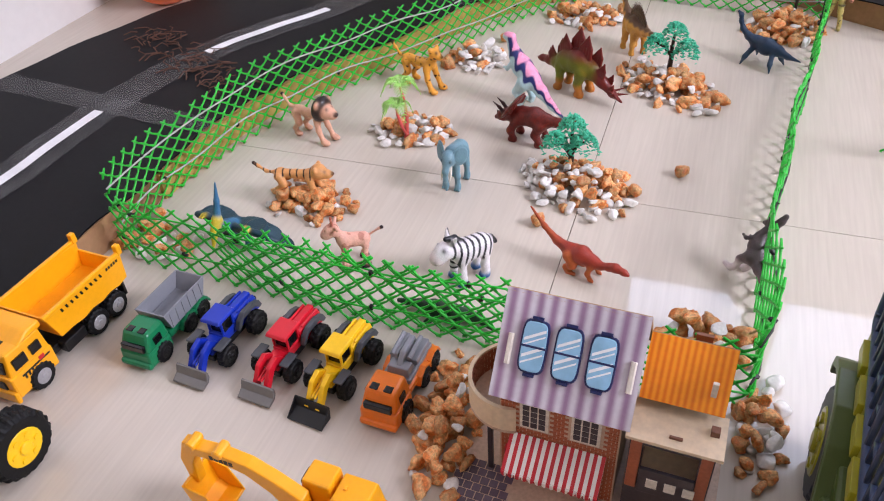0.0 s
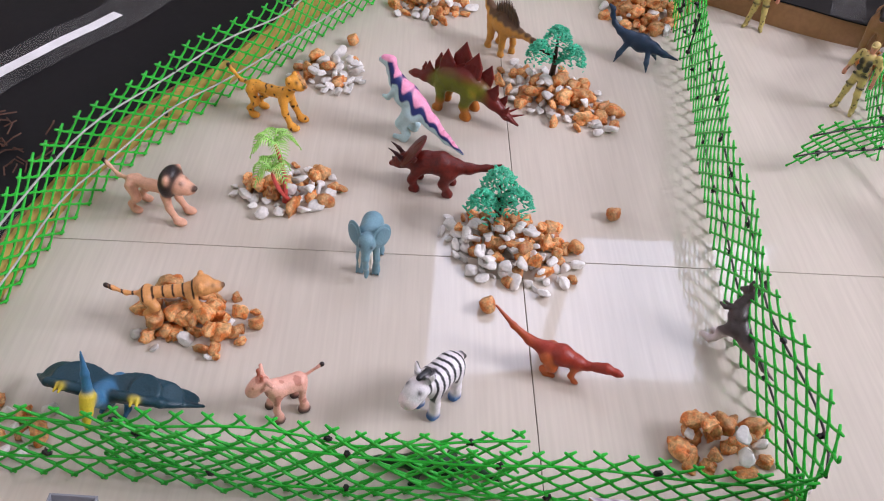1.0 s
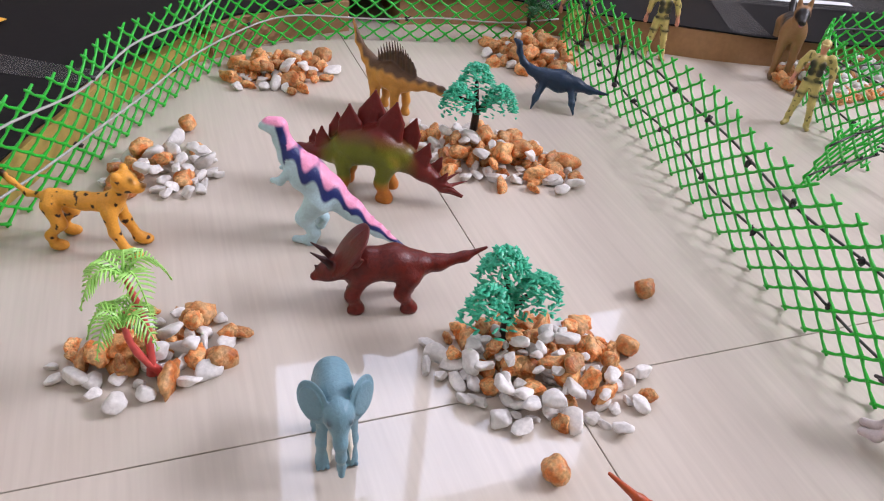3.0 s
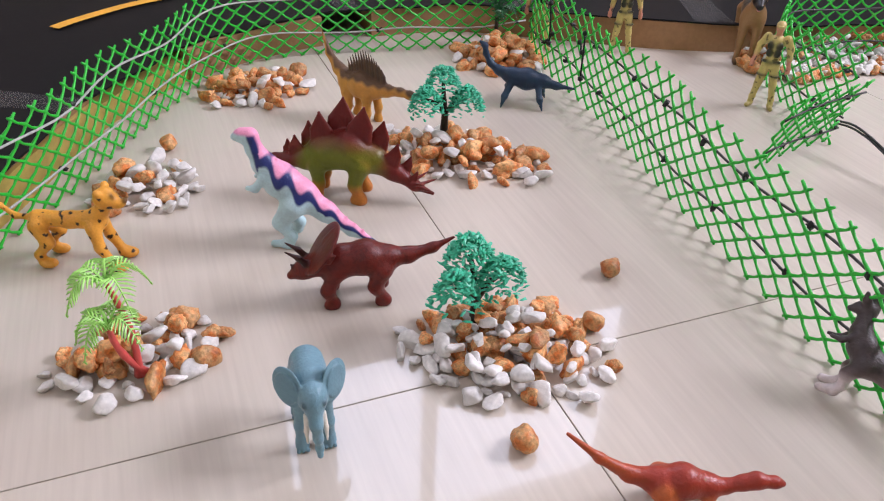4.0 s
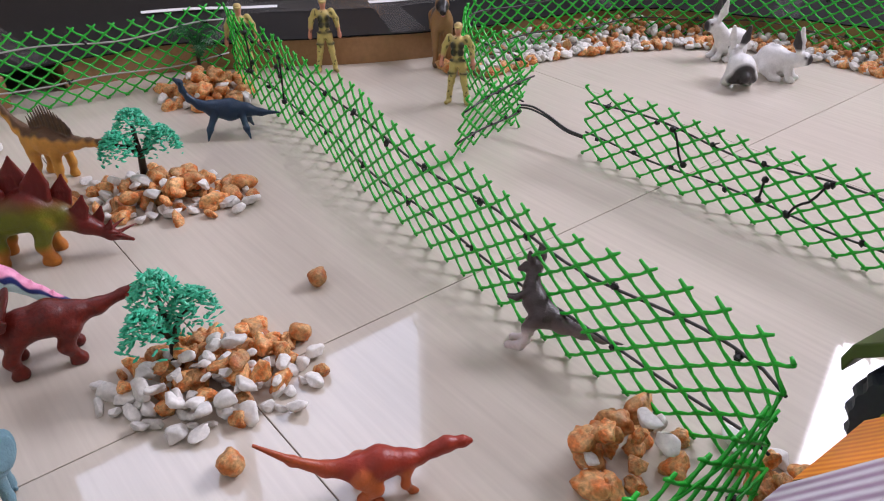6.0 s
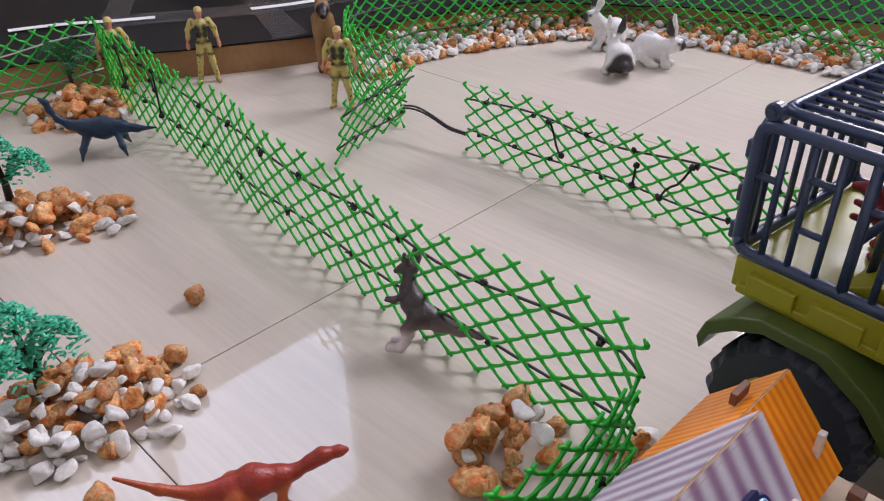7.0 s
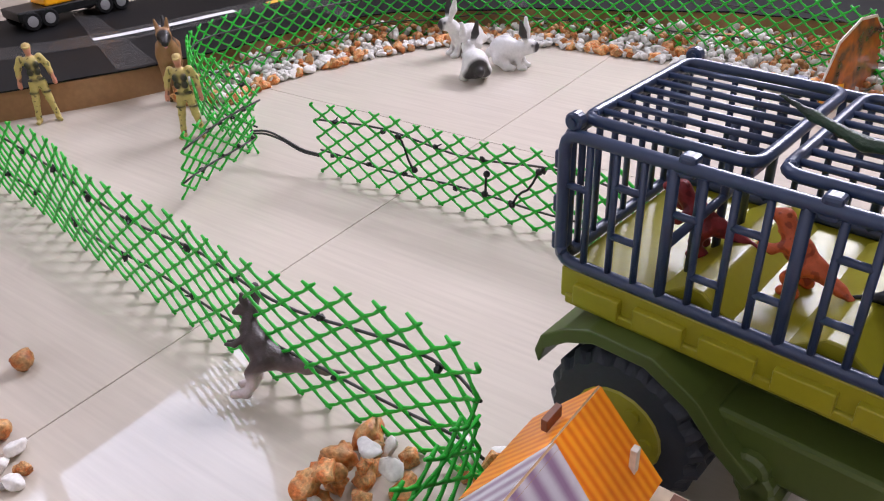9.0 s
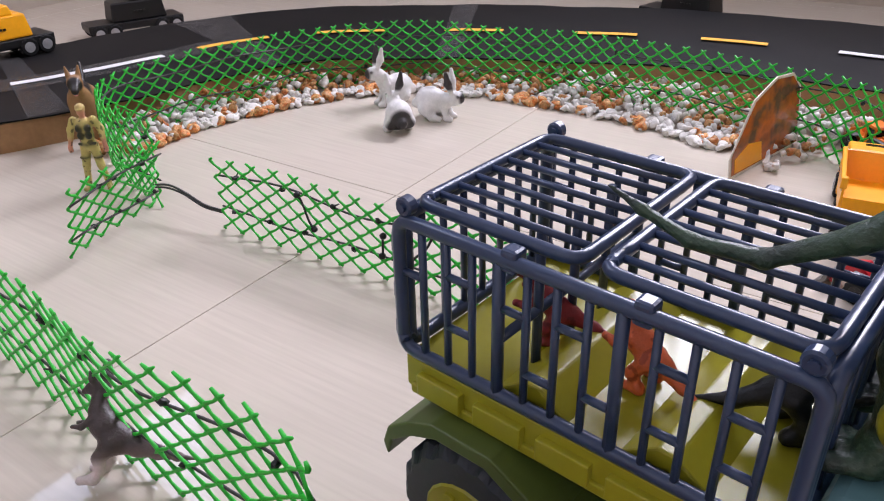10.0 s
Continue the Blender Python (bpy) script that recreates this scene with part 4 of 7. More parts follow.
def elephant():
    g, w, d = srgb(112, 148, 160), srgb(228, 220, 204), srgb(60, 74, 80)
    k = Clay(0.07, 0.3)
    k.limb([(-1.9, 0, 5.0, 1.25), (0.4, 0, 5.3, 1.35)], g)
    k.ball((2.0, 0, 5.4), (1.15, 1.0, 1.25), g)
    k.limb([(2.6, 0, 5.2, 0.62), (3.2, 0, 4.0, 0.42), (3.3, 0.05, 2.8, 0.32), (3.1, 0.1, 1.7, 0.26), (3.3, 0.1, 1.1, 0.22)], g)
    k.two_balls((1.2, 1.55, 5.9), (0.18, 1.25, 1.55), g, (-18, -8, 44), 0.2)
    k.two_balls((1.36, 1.68, 5.9), (0.12, 0.95, 1.22), scaled(g, 0.88), (-18, -8, 44), 0.08)
    k.two([(2.6, 0.55, 4.4, 0.22), (3.0, 0.66, 3.4, 0.17), (3.3, 0.66, 2.5, 0.07)], w, 0.12)
    k.two_balls((2.8, 0.62, 5.5), (0.22, 0.2, 0.24), d, (0, 0, 0), 0.05)
    for x, y in ((1.3, 0.95), (-2.0, 0.95)):
        k.two([(x, y * 0.8, 4.4, 0.6), (x + 0.15, y, 2.4, 0.42), (x + 0.1, y, 0.8, 0.4), (x + 0.15, y, 0.42, 0.5)], g)
        for f in (-0.32, 0, 0.32):
            k.two_balls((x + 0.56, y + f, 0.24), (0.18, 0.15, 0.2), scaled(g, 0.8), (0, 0, 0), 0.06)
    k.limb([(-3.0, 0, 5.2, 0.2), (-3.6, 0, 3.8, 0.13), (-3.6, 0, 3.3, 0.2)], g)
    k.build("elephant_figure", pose(-0.149, -0.0135, 0, 0, 0, -96), "blue-grey plastic elephant figure with small white tusks", "toy animal", AN, None, 0.82)


def zebra():
    w, b, h = srgb(232, 226, 228), srgb(20, 20, 26), srgb(26, 92, 148)
    k = Clay(0.08, 0.4)
    k.limb([(-1.4, 0, 3.6, 1.25), (0.9, 0, 3.7, 1.25), (1.9, 0, 4.6, 0.85)], w)
    k.ball((2.8, 0, 4.5), (1.25, 1.0, 0.95), w, (0, 25, 0))
    k.ball((3.7, 0, 3.9), (0.75, 0.85, 0.7), srgb(226, 206, 206))
    k.two([(2.1, 0.6, 5.6, 0.3), (1.9, 0.95, 6.3, 0.16)], w, 0.2)
    k.limb([(2.6, 0, 5.9, 0.25), (1.6, 0, 5.7, 0.3), (0.7, 0, 4.9, 0.2)], b, 0.2)
    for s in (1, -1):
        for x in (1.2, -1.5):
            k.limb([(x, s * 0.75, 3.0, 0.5), (x + 0.15, s * 0.85, 1.6, 0.4), (x + 0.1, s * 0.85, 0.8, 0.5)], w)
            k.limb([(x + 0.15, s * 0.85, 0.35, 0.55), (x + 0.35, s * 0.85, 0.3, 0.5)], h, 0.15)
    k.limb([(-2.6, 0, 4.2, 0.2), (-3.1, 0, 3.3, 0.25)], b)
    k.two_balls((3.1, 0.62, 5.0), (0.2, 0.2, 0.25), b, (0, 0, 0), 0.05)
    
    def stripe(V, c):
        x, y, z = V.T
        body = soft(np.sin(x * 9.0 + 1.6 * np.sin(z * 1.7) + 0.8 * np.sin(y * 3)) - 0.35, 0.25) * soft(2.3 - x, 0.3) * soft(z - 2.7 + 0.25 * np.sin(x * 5), 0.3)
        legs = soft(np.sin(z * 9.5) - 0.2, 0.25) * soft(2.6 - z, 0.2) * soft(z - 0.9, 0.1) * soft(0.6 - np.abs(x - 1.3), 0.1) * soft(-y, 0.2)
        return lay(c, np.maximum(body, legs), b)

    k.build("zebra_figure", pose(-0.083, -0.168, 0, 0, 0, -132), "white zebra figure with black stripes and blue hooves", "toy animal", AN, stripe, 0.98)


def calf():
    p, b, w = srgb(226, 170, 150), srgb(40, 24, 22), srgb(170, 96, 74)
    k = Clay(0.075, 0.35)
    k.limb([(-1.2, 0, 3.2, 0.8), (0.8, 0, 3.4, 0.85), (1.5, 0, 4.5, 0.5)], p)
    k.ball((2.1, 0, 5.0), (0.95, 0.7, 0.75), p, (0, 25, 0))
    k.ball((2.7, 0, 4.5), (0.6, 0.6, 0.5), p)
    k.two([(1.6, 0.4, 5.5, 0.2), (1.4, 1.2, 5.7, 0.16)], p, 0.2)
    k.two([(1.9, 0.25, 5.6, 0.15), (1.9, 0.35, 6.4, 0.16)], w, 0.15)
    for s in (1, -1):
        for x in (1.0, -1.3):
            k.limb([(x, s * 0.6, 2.8, 0.35), (x + 0.2 * s, s * 0.8, 1.6, 0.25), (x + 0.1, s * 0.85, 0.75, 0.42)], p)
            k.limb([(x + 0.1, s * 0.85, 0.3, 0.5), (x + 0.3, s * 0.85, 0.25, 0.42)], b, 0.15)
    k.limb([(-1.9, 0, 3.6, 0.14), (-3.0, 0.3, 4.4, 0.12), (-3.3, 0.3, 4.5, 0.22)], p, 0.2)
    k.build("giraffe_calf_figure", pose(-0.205, -0.181, 0, 0, 0, -148), "pink spotted cartoon giraffe figure with dark hooves", "toy animal", AN,
            lambda V, c: lay(lay(c, dots(V, 1.5, 4, 0.3) * soft(V[:, 2] - 1.2, 0.2) * 0.6, w), soft(-3.1 - V[:, 0], 0.1), b), 0.95)


def big_cat(name, m, base, mark, label, pattern, mane=None, size=1.0, head_up=0.6, low=1.0, head=1.15):
    k = Clay(0.08, 0.35)
    k.limb([(-2.4, 0, 3.8, 0.62), (0.0, 0, 3.75, 0.62), (2.0, 0, 3.9, 0.78), (2.7, 0, 4.4 + head_up * 0.5, 0.6)], base)
    hx, hz, q = 3.1, 4.9 + head_up, head
    if mane:
        k.ball((hx - 0.55, 0, hz + 0.05), (0.85 * q, 1.25 * q, 1.4 * q), mane, (0, 10, 0), 0.06)
        k.ball((hx + 0.5, 0, hz - 0.15), (0.72 * q, 0.85 * q, 0.85 * q), base, (0, 0, 0), 0.04)
    else:
        k.ball((hx, 0, hz), (1.0 * q, 1.0 * q, 0.95 * q), base)
    k.ball((hx + 0.95 * q, 0, hz - 0.35), (0.75 * q, 0.62 * q, 0.5 * q), base)
    k.ball((hx + 1.6 * q, 0, hz - 0.15), (0.25 * q, 0.3 * q, 0.22 * q), mark, (0, 0, 0), 0.1)
    k.two_balls((hx - 0.2, 0.8 * q, hz + 0.75 * q), (0.3, 0.36 * q, 0.4 * q), base, (0, 0, 0), 0.2)
    k.two_balls((hx + 0.75 * q, 0.38 * q, hz + 0.35 * q), (0.16, 0.16, 0.22), mark, (0, 0, 0), 0.05)
    k.two([(2.0, 0.7, 3.5, 0.55), (2.3, 0.95, 2.0, 0.36), (3.0, 1.0, 0.6, 0.36)], base)
    k.two_balls((3.4, 1.0, 0.4), (0.75, 0.55, 0.4), base)
    k.two([(-2.3, 0.6, 3.4, 0.65), (-1.6, 0.95, 2.2, 0.45), (-2.5, 1.0, 1.1, 0.3), (-2.3, 1.0, 0.5, 0.3)], base)
    k.two_balls((-1.9, 1.0, 0.38), (0.65, 0.5, 0.36), base)
    k.limb([(-3.0, 0, 3.8, 0.25), (-4.2, 0.2, 3.7, 0.2), (-5.4, 0.5, 4.4, 0.18), (-6.0, 0.6, 4.9, 0.26)], base)

    k.prims = [(p[0], p[1] * (1, 1, low), p[2] * (1, 1, low) if p[0] == "c" else p[2], *p[3:]) for p in k.prims]

    def paint(V, col):
        if pattern == "spots":
            col = lay(col, dots(V, 2.2, 9, 0.40), mark)
        if pattern == "stripes":
            col = lay(col, soft(np.sin(V[:, 0] * 6.5 + 0.5 * np.sin(V[:, 2] * 2)) - 0.8, 0.12) * soft(2.4 - V[:, 0], 0.3) * soft(V[:, 2] - 3.6 * low, 0.2), mark)
        return lay(col, soft(-5.7 - V[:, 0], 0.2), mark)
    return k.build(name, m, label, "toy animal", AN, paint, size)


big_cat("lion_figure", pose(-0.367, 0.045, 0, 0, 0, -18), srgb(222, 170, 142), srgb(22, 18, 18), "pale tan lion figure with a black mane", "", srgb(30, 20, 20), 0.92, 0.2, 1.0, 1.35)
big_cat("leopard_figure", pose(-0.277, 0.214, 0, 0, 0, -24), srgb(226, 158, 58), srgb(50, 30, 18), "orange-yellow spotted leopard figure standing with head raised", "spots", None, 1.0, 0.9, 1.0, 0.86)
big_cat("tiger_figure", pose(-0.315, -0.094, 0.014, 0, 3, 11), srgb(214, 152, 92), srgb(50, 30, 22), "tan striped tiger figure climbing over brown pebbles", "stripes", None, 0.86, -0.3, 0.74)
elephant()
zebra()
calf()


def rabbit(m, label, dark, up):
    w, d = srgb(224, 222, 220), srgb(52, 48, 48)
    k = Clay(0.11, 0.5)
    k.ball((-1.2, 0, 2.6), (2.3, 1.9, 2.1), w)
    k.limb([(0.3, 0, 2.6, 1.5), (1.9, 0, 3.0 + up, 1.0)], w)
    k.ball((2.9, 0, 3.4 + up), (1.25, 0.95, 1.0), w)
    k.two([(2.3, 0.5, 4.2 + up, 0.35), (1.9, 0.9, 5.6 + up, 0.55), (1.7, 1.1, 7.2 + up, 0.25)], w, 0.2)
    k.two([(1.2, 0.8, 1.8, 0.5), (1.7, 0.85, 0.4, 0.4), (2.3, 0.85, 0.35, 0.38)], w)
    k.two([(-1.6, 1.3, 1.6, 1.0), (-0.3, 1.5, 0.5, 0.55), (0.6, 1.5, 0.4, 0.45)], w)
    k.ball((-3.5, 0, 2.0), (0.7, 0.7, 0.75), d if dark else w)
    k.two_balls((3.4, 0.8, 3.8 + up), (0.2, 0.16, 0.22), d, (0, 0, 0), 0.05)

    def paint(V, col):
        x, y, z = V.T
        col = lay(col, soft(x - 3.6, 0.4), d) if not dark else col
        col = lay(col, soft(z - 4.7 - up, 0.5) * soft(-y, 0.3), d)
        return lay(col, soft(-x - 1.7 - z * 0.35, 0.5), d) if dark else col
    k.build("rabbit_figure", m, label, "toy animal", "rabbit figures", paint, 0.92)


rabbit(pose(0.765, 0.120, 0, 0, 0, 48), "white rabbit figure with a dark rump, seen sitting", True, 0.4)
rabbit(pose(0.828, 0.098, 0, 0, 0, -78), "white rabbit figure with one dark ear, bending down", False, 0.0)
rabbit(pose(0.845, 0.190, 0, 0, 0, 150), "white rabbit figure sitting up beside the gravel", False, 1.8)


def dog():
    t, b, w = srgb(150, 112, 74), srgb(30, 26, 24), srgb(210, 140, 140)
    k = Clay(0.11, 0.45)
    k.limb([(-4.0, 0, 7.0, 1.3), (-1.0, 0, 7.2, 1.45), (1.6, 0, 7.4, 1.7), (3.0, 0, 9.0, 1.05)], t)
    k.ball((3.6, 0, 10.2), (1.25, 1.1, 1.15), t)
    k.limb([(4.4, 0, 10.0, 0.75), (5.8, 0, 9.6, 0.5)], b)
    k.two([(3.2, 0.6, 11.0, 0.42), (3.1, 0.85, 12.4, 0.16)], t, 0.2)
    k.ball((5.2, 0, 9.1), (0.5, 0.35, 0.14), w, (0, 25, 0), 0.05)
    k.two([(2.0, 0.9, 6.6, 0.9), (2.2, 1.0, 3.4, 0.5), (2.2, 1.0, 0.6, 0.42), (2.7, 1.0, 0.4, 0.42)], t)
    k.two([(-4.0, 0.9, 6.6, 1.0), (-3.4, 1.1, 4.2, 0.6), (-4.6, 1.1, 2.3, 0.4), (-4.3, 1.1, 0.5, 0.4), (-3.8, 1.1, 0.4, 0.4)], t)
    k.limb([(-5.0, 0, 7.4, 0.5), (-6.6, 0, 8.6, 0.45), (-7.6, 0, 10.2, 0.25)], b)

    def paint(V, col):
        x, y, z = V.T
        col = lay(col, soft(z - 7.6 + 0.2 * np.sin(x * 2), 0.6) * soft(2.0 - x, 0.6), b)
        col = lay(col, soft(x - 4.2, 0.4) * soft(z - 9.25, 0.1), b)
        return lay(col, soft(0.9 - z, 0.5) * 0.6, b)
    k.build("shepherd_dog_figure", pose(0.523, 0.430, 0, 0, 0, -126), "tan and black shepherd dog figure with open mouth", "toy animal", "", paint, 0.86)


def soldier(m, label, arm):
    s, d, f = srgb(196, 178, 108), srgb(38, 40, 30), srgb(204, 138, 116)
    k = Clay(0.09, 0.22)
    for sg in (1, -1):
        k.limb([(0.0, sg * 0.5, 5.6, 0.62), (0.2, sg * 0.85, 3.2, 0.46), (0.0, sg * 1.15, 1.2, 0.36), (0.0, sg * 1.2, 0.45, 0.36)], s)
        k.limb([(0.05, sg * 1.2, 0.32, 0.34), (0.85, sg * 1.45, 0.26, 0.28)], scaled(s, 0.8))
        k.limb([(0, sg * 1.15, 8.9, 0.5), (-0.1, sg * 1.75, 7.8, 0.42), (arm * (0.4 + 0.3 * sg), sg * 1.95, 6.8, 0.34)], s)
        k.limb([(arm * (0.4 + 0.3 * sg), sg * 1.95, 6.7, 0.28), (arm * (0.9 + 0.4 * sg), sg * 2.15, 5.7, 0.24), (arm * (1.0 + 0.4 * sg), sg * 2.15, 5.3, 0.3)], f)
        k.ball((0.25, sg * 0.8, 4.3), (0.52, 0.6, 0.2), d, (0, 0, 0), 0.05)
    k.limb([(0, 0, 5.8, 0.78), (0, 0, 7.0, 0.74), (0, 0, 8.4, 0.85)], s)
    k.ball((0, 0, 8.5), (0.72, 1.3, 0.62), s)
    k.limb([(0, 0, 9.2, 0.34), (0.05, 0, 9.6, 0.34)], f)
    k.ball((0.1, 0, 10.15), (0.55, 0.48, 0.68), f)
    k.ball((0.02, 0, 10.5), (0.62, 0.56, 0.46), s)
    k.ball((0.6, 0, 10.45), (0.34, 0.42, 0.08), s, (0, 10, 0), 0.08)
    for y, z in ((0.5, 8.1), (-0.5, 8.1), (0.45, 7.2), (-0.45, 7.2)):
        k.ball((0.72, y, z), (0.34, 0.42, 0.52), d, (0, 0, 0), 0.05)
    k.limb([(0.5, -0.9, 6.1, 0.18), (0.6, 0, 6.0, 0.2), (0.5, 0.9, 6.1, 0.18)], d, 0.05)

    def paint(V, col):
        return lay(col, dots(V, 2.1, 2, 0.34) * 0.7 * (V[:, 2] < 9.2), d)
    k.build("soldier_figure", m, label, "toy soldier", "soldier figures", paint, 0.90)


dog()
soldier(pose(0.381, 0.500, 0, 0, 0, -118), "sand-camouflaged plastic soldier figure by the road", 0.2)
soldier(pose(0.442, 0.298, 0, 0, 0, -140), "sand-camouflaged plastic soldier figure by the netting gate", 0.6)
soldier(pose(0.282, 0.542, 0, 0, 0, -112), "sand-camouflaged plastic soldier figure behind the netting", 0.3)

# ---- toy vehicles ----
def plastic(name, rgb, rough=0.3, **kw):
    return material(name, srgb(*rgb), rough, grain=kw.pop("grain", 250), spread=0.03, blotch=25, stain=0.05, bump=0.05, **kw)


P_YELLOW = plastic("yellow_plastic", (246, 196, 24))
P_AMBER = plastic("amber_plastic", (250, 172, 20))
P_BLUE = plastic("blue_plastic", (22, 50, 168))
P_RED = plastic("red_plastic", (206, 24, 44))
P_GREEN = plastic("green_plastic", (20, 118, 74))
P_ORANGE = plastic("orange_plastic", (236, 122, 32))
P_GREY = plastic("grey_plastic", (132, 134, 140))
P_DULL = plastic("dull_dark_plastic", (70, 72, 76), 0.35)
P_STEEL = plastic("silver_plastic", (120, 118, 116), 0.28, metal=0.5)
P_BLACK = plastic("black_plastic", (14, 14, 16), 0.4)
P_TYRE = material("black_tyre", srgb(13, 13, 14), 0.6, gloss=0.3, grain=400, spread=0.15, bump=0.3)
P_GLASS = plastic("smoked_window", (14, 15, 18), 0.12)
P_RIM = plastic("silver_rim", (170, 170, 172), 0.3, metal=0.4)


def cylinder_y(bm, x, z, r, y0, y1, seg=20, rim=0.0):
    """A disc-like drum with its axle along y and softened shoulders."""
    prof = [(y0, r - rim), (y0 + rim, r), (y1 - rim, r), (y1, r - rim)] if rim else [(y0, r), (y1, r)]
    rings = [[bm.verts.new((x + q * math.cos(2 * math.pi * k / seg), y, z + q * math.sin(2 * math.pi * k / seg))) for k in range(seg)] for y, q in prof]
    fs = [bm.faces.new(rings[0]), bm.faces.new(rings[-1][::-1])]
    for a, b in zip(rings, rings[1:]):
        for k in range(seg):
            fs.append(bm.faces.new((a[k], b[k], b[(k + 1) % seg], a[(k + 1) % seg])))
    bmesh.ops.recalc_face_normals(bm, faces=fs)


def wheel(parent, x, y, r, w, rim_mat, lugs=14, spokes=5, side=1):
    """A lugged tyre with a dished rim; y is the middle of the tread."""
    bm = bmesh.new()
    seg = lugs * 4
    rings = []
    for f, q in ((-0.5, 0.62), (-0.5, 0.86), (-0.34, 0.95), (-0.06, 0.95), (0.06, 0.95), (0.34, 0.95), (0.5, 0.86), (0.5, 0.62)):
        ring = []
        for k in range(seg):
            kk = (k + (2 if f > 0 else 0)) % 4
            lug = 0.065 if kk < 2 and abs(f) < 0.5 else (0.03 if kk < 2 and q > 0.8 else 0.0)
            a = 2 * math.pi * (k + (0.7 if abs(f) > 0.3 else 0)) / seg
            ring.append(bm.verts.new((x + r * (q - 0.015 + lug) * math.cos(a), y + f * w, r + r * (q - 0.015 + lug) * math.sin(a))))
        rings.append(ring)
    for p, q in zip(rings, rings[1:]):
        for k in range(seg):
            bm.faces.new((p[k], q[k], q[(k + 1) % seg], p[(k + 1) % seg]))
    bm.faces.new(rings[0])
    bm.faces.new(rings[-1][::-1])
    bmesh.ops.recalc_face_normals(bm, faces=bm.faces)
    tyre = part("tyre", bm, P_TYRE, parent)
    bm = bmesh.new()
    yo = y + side * w * 0.5
    y0, y1 = sorted((yo - side * w * 0.25, yo + side * w * 0.03))
    cylinder_y(bm, x, r, r * 0.58, y0, y1, 20, w * 0.05)
    y0, y1 = sorted((yo, yo + side * w * 0.12))
    cylinder_y(bm, x, r, r * 0.2, y0, y1, 12, w * 0.03)
    for i in range(spokes):
        a = 2 * math.pi * i / spokes
        cylinder_y(bm, x + r * 0.38 * math.cos(a), r + r * 0.38 * math.sin(a), r * 0.09, *sorted((yo, yo + side * w * 0.08)), 8)
    part("rim", bm, rim_mat, tyre)
    return tyre


def rounded(parent, name, mat, spans, bevel=0.001, label="", taper=None):
    bm = bmesh.new()
    for s in spans:
        box(bm, *[c * 0.01 for c in s[:6]], bevel, 2, [c * 0.01 for c in s[6]] if len(s) > 6 else None)
    return part(name, bm, mat, parent, label)


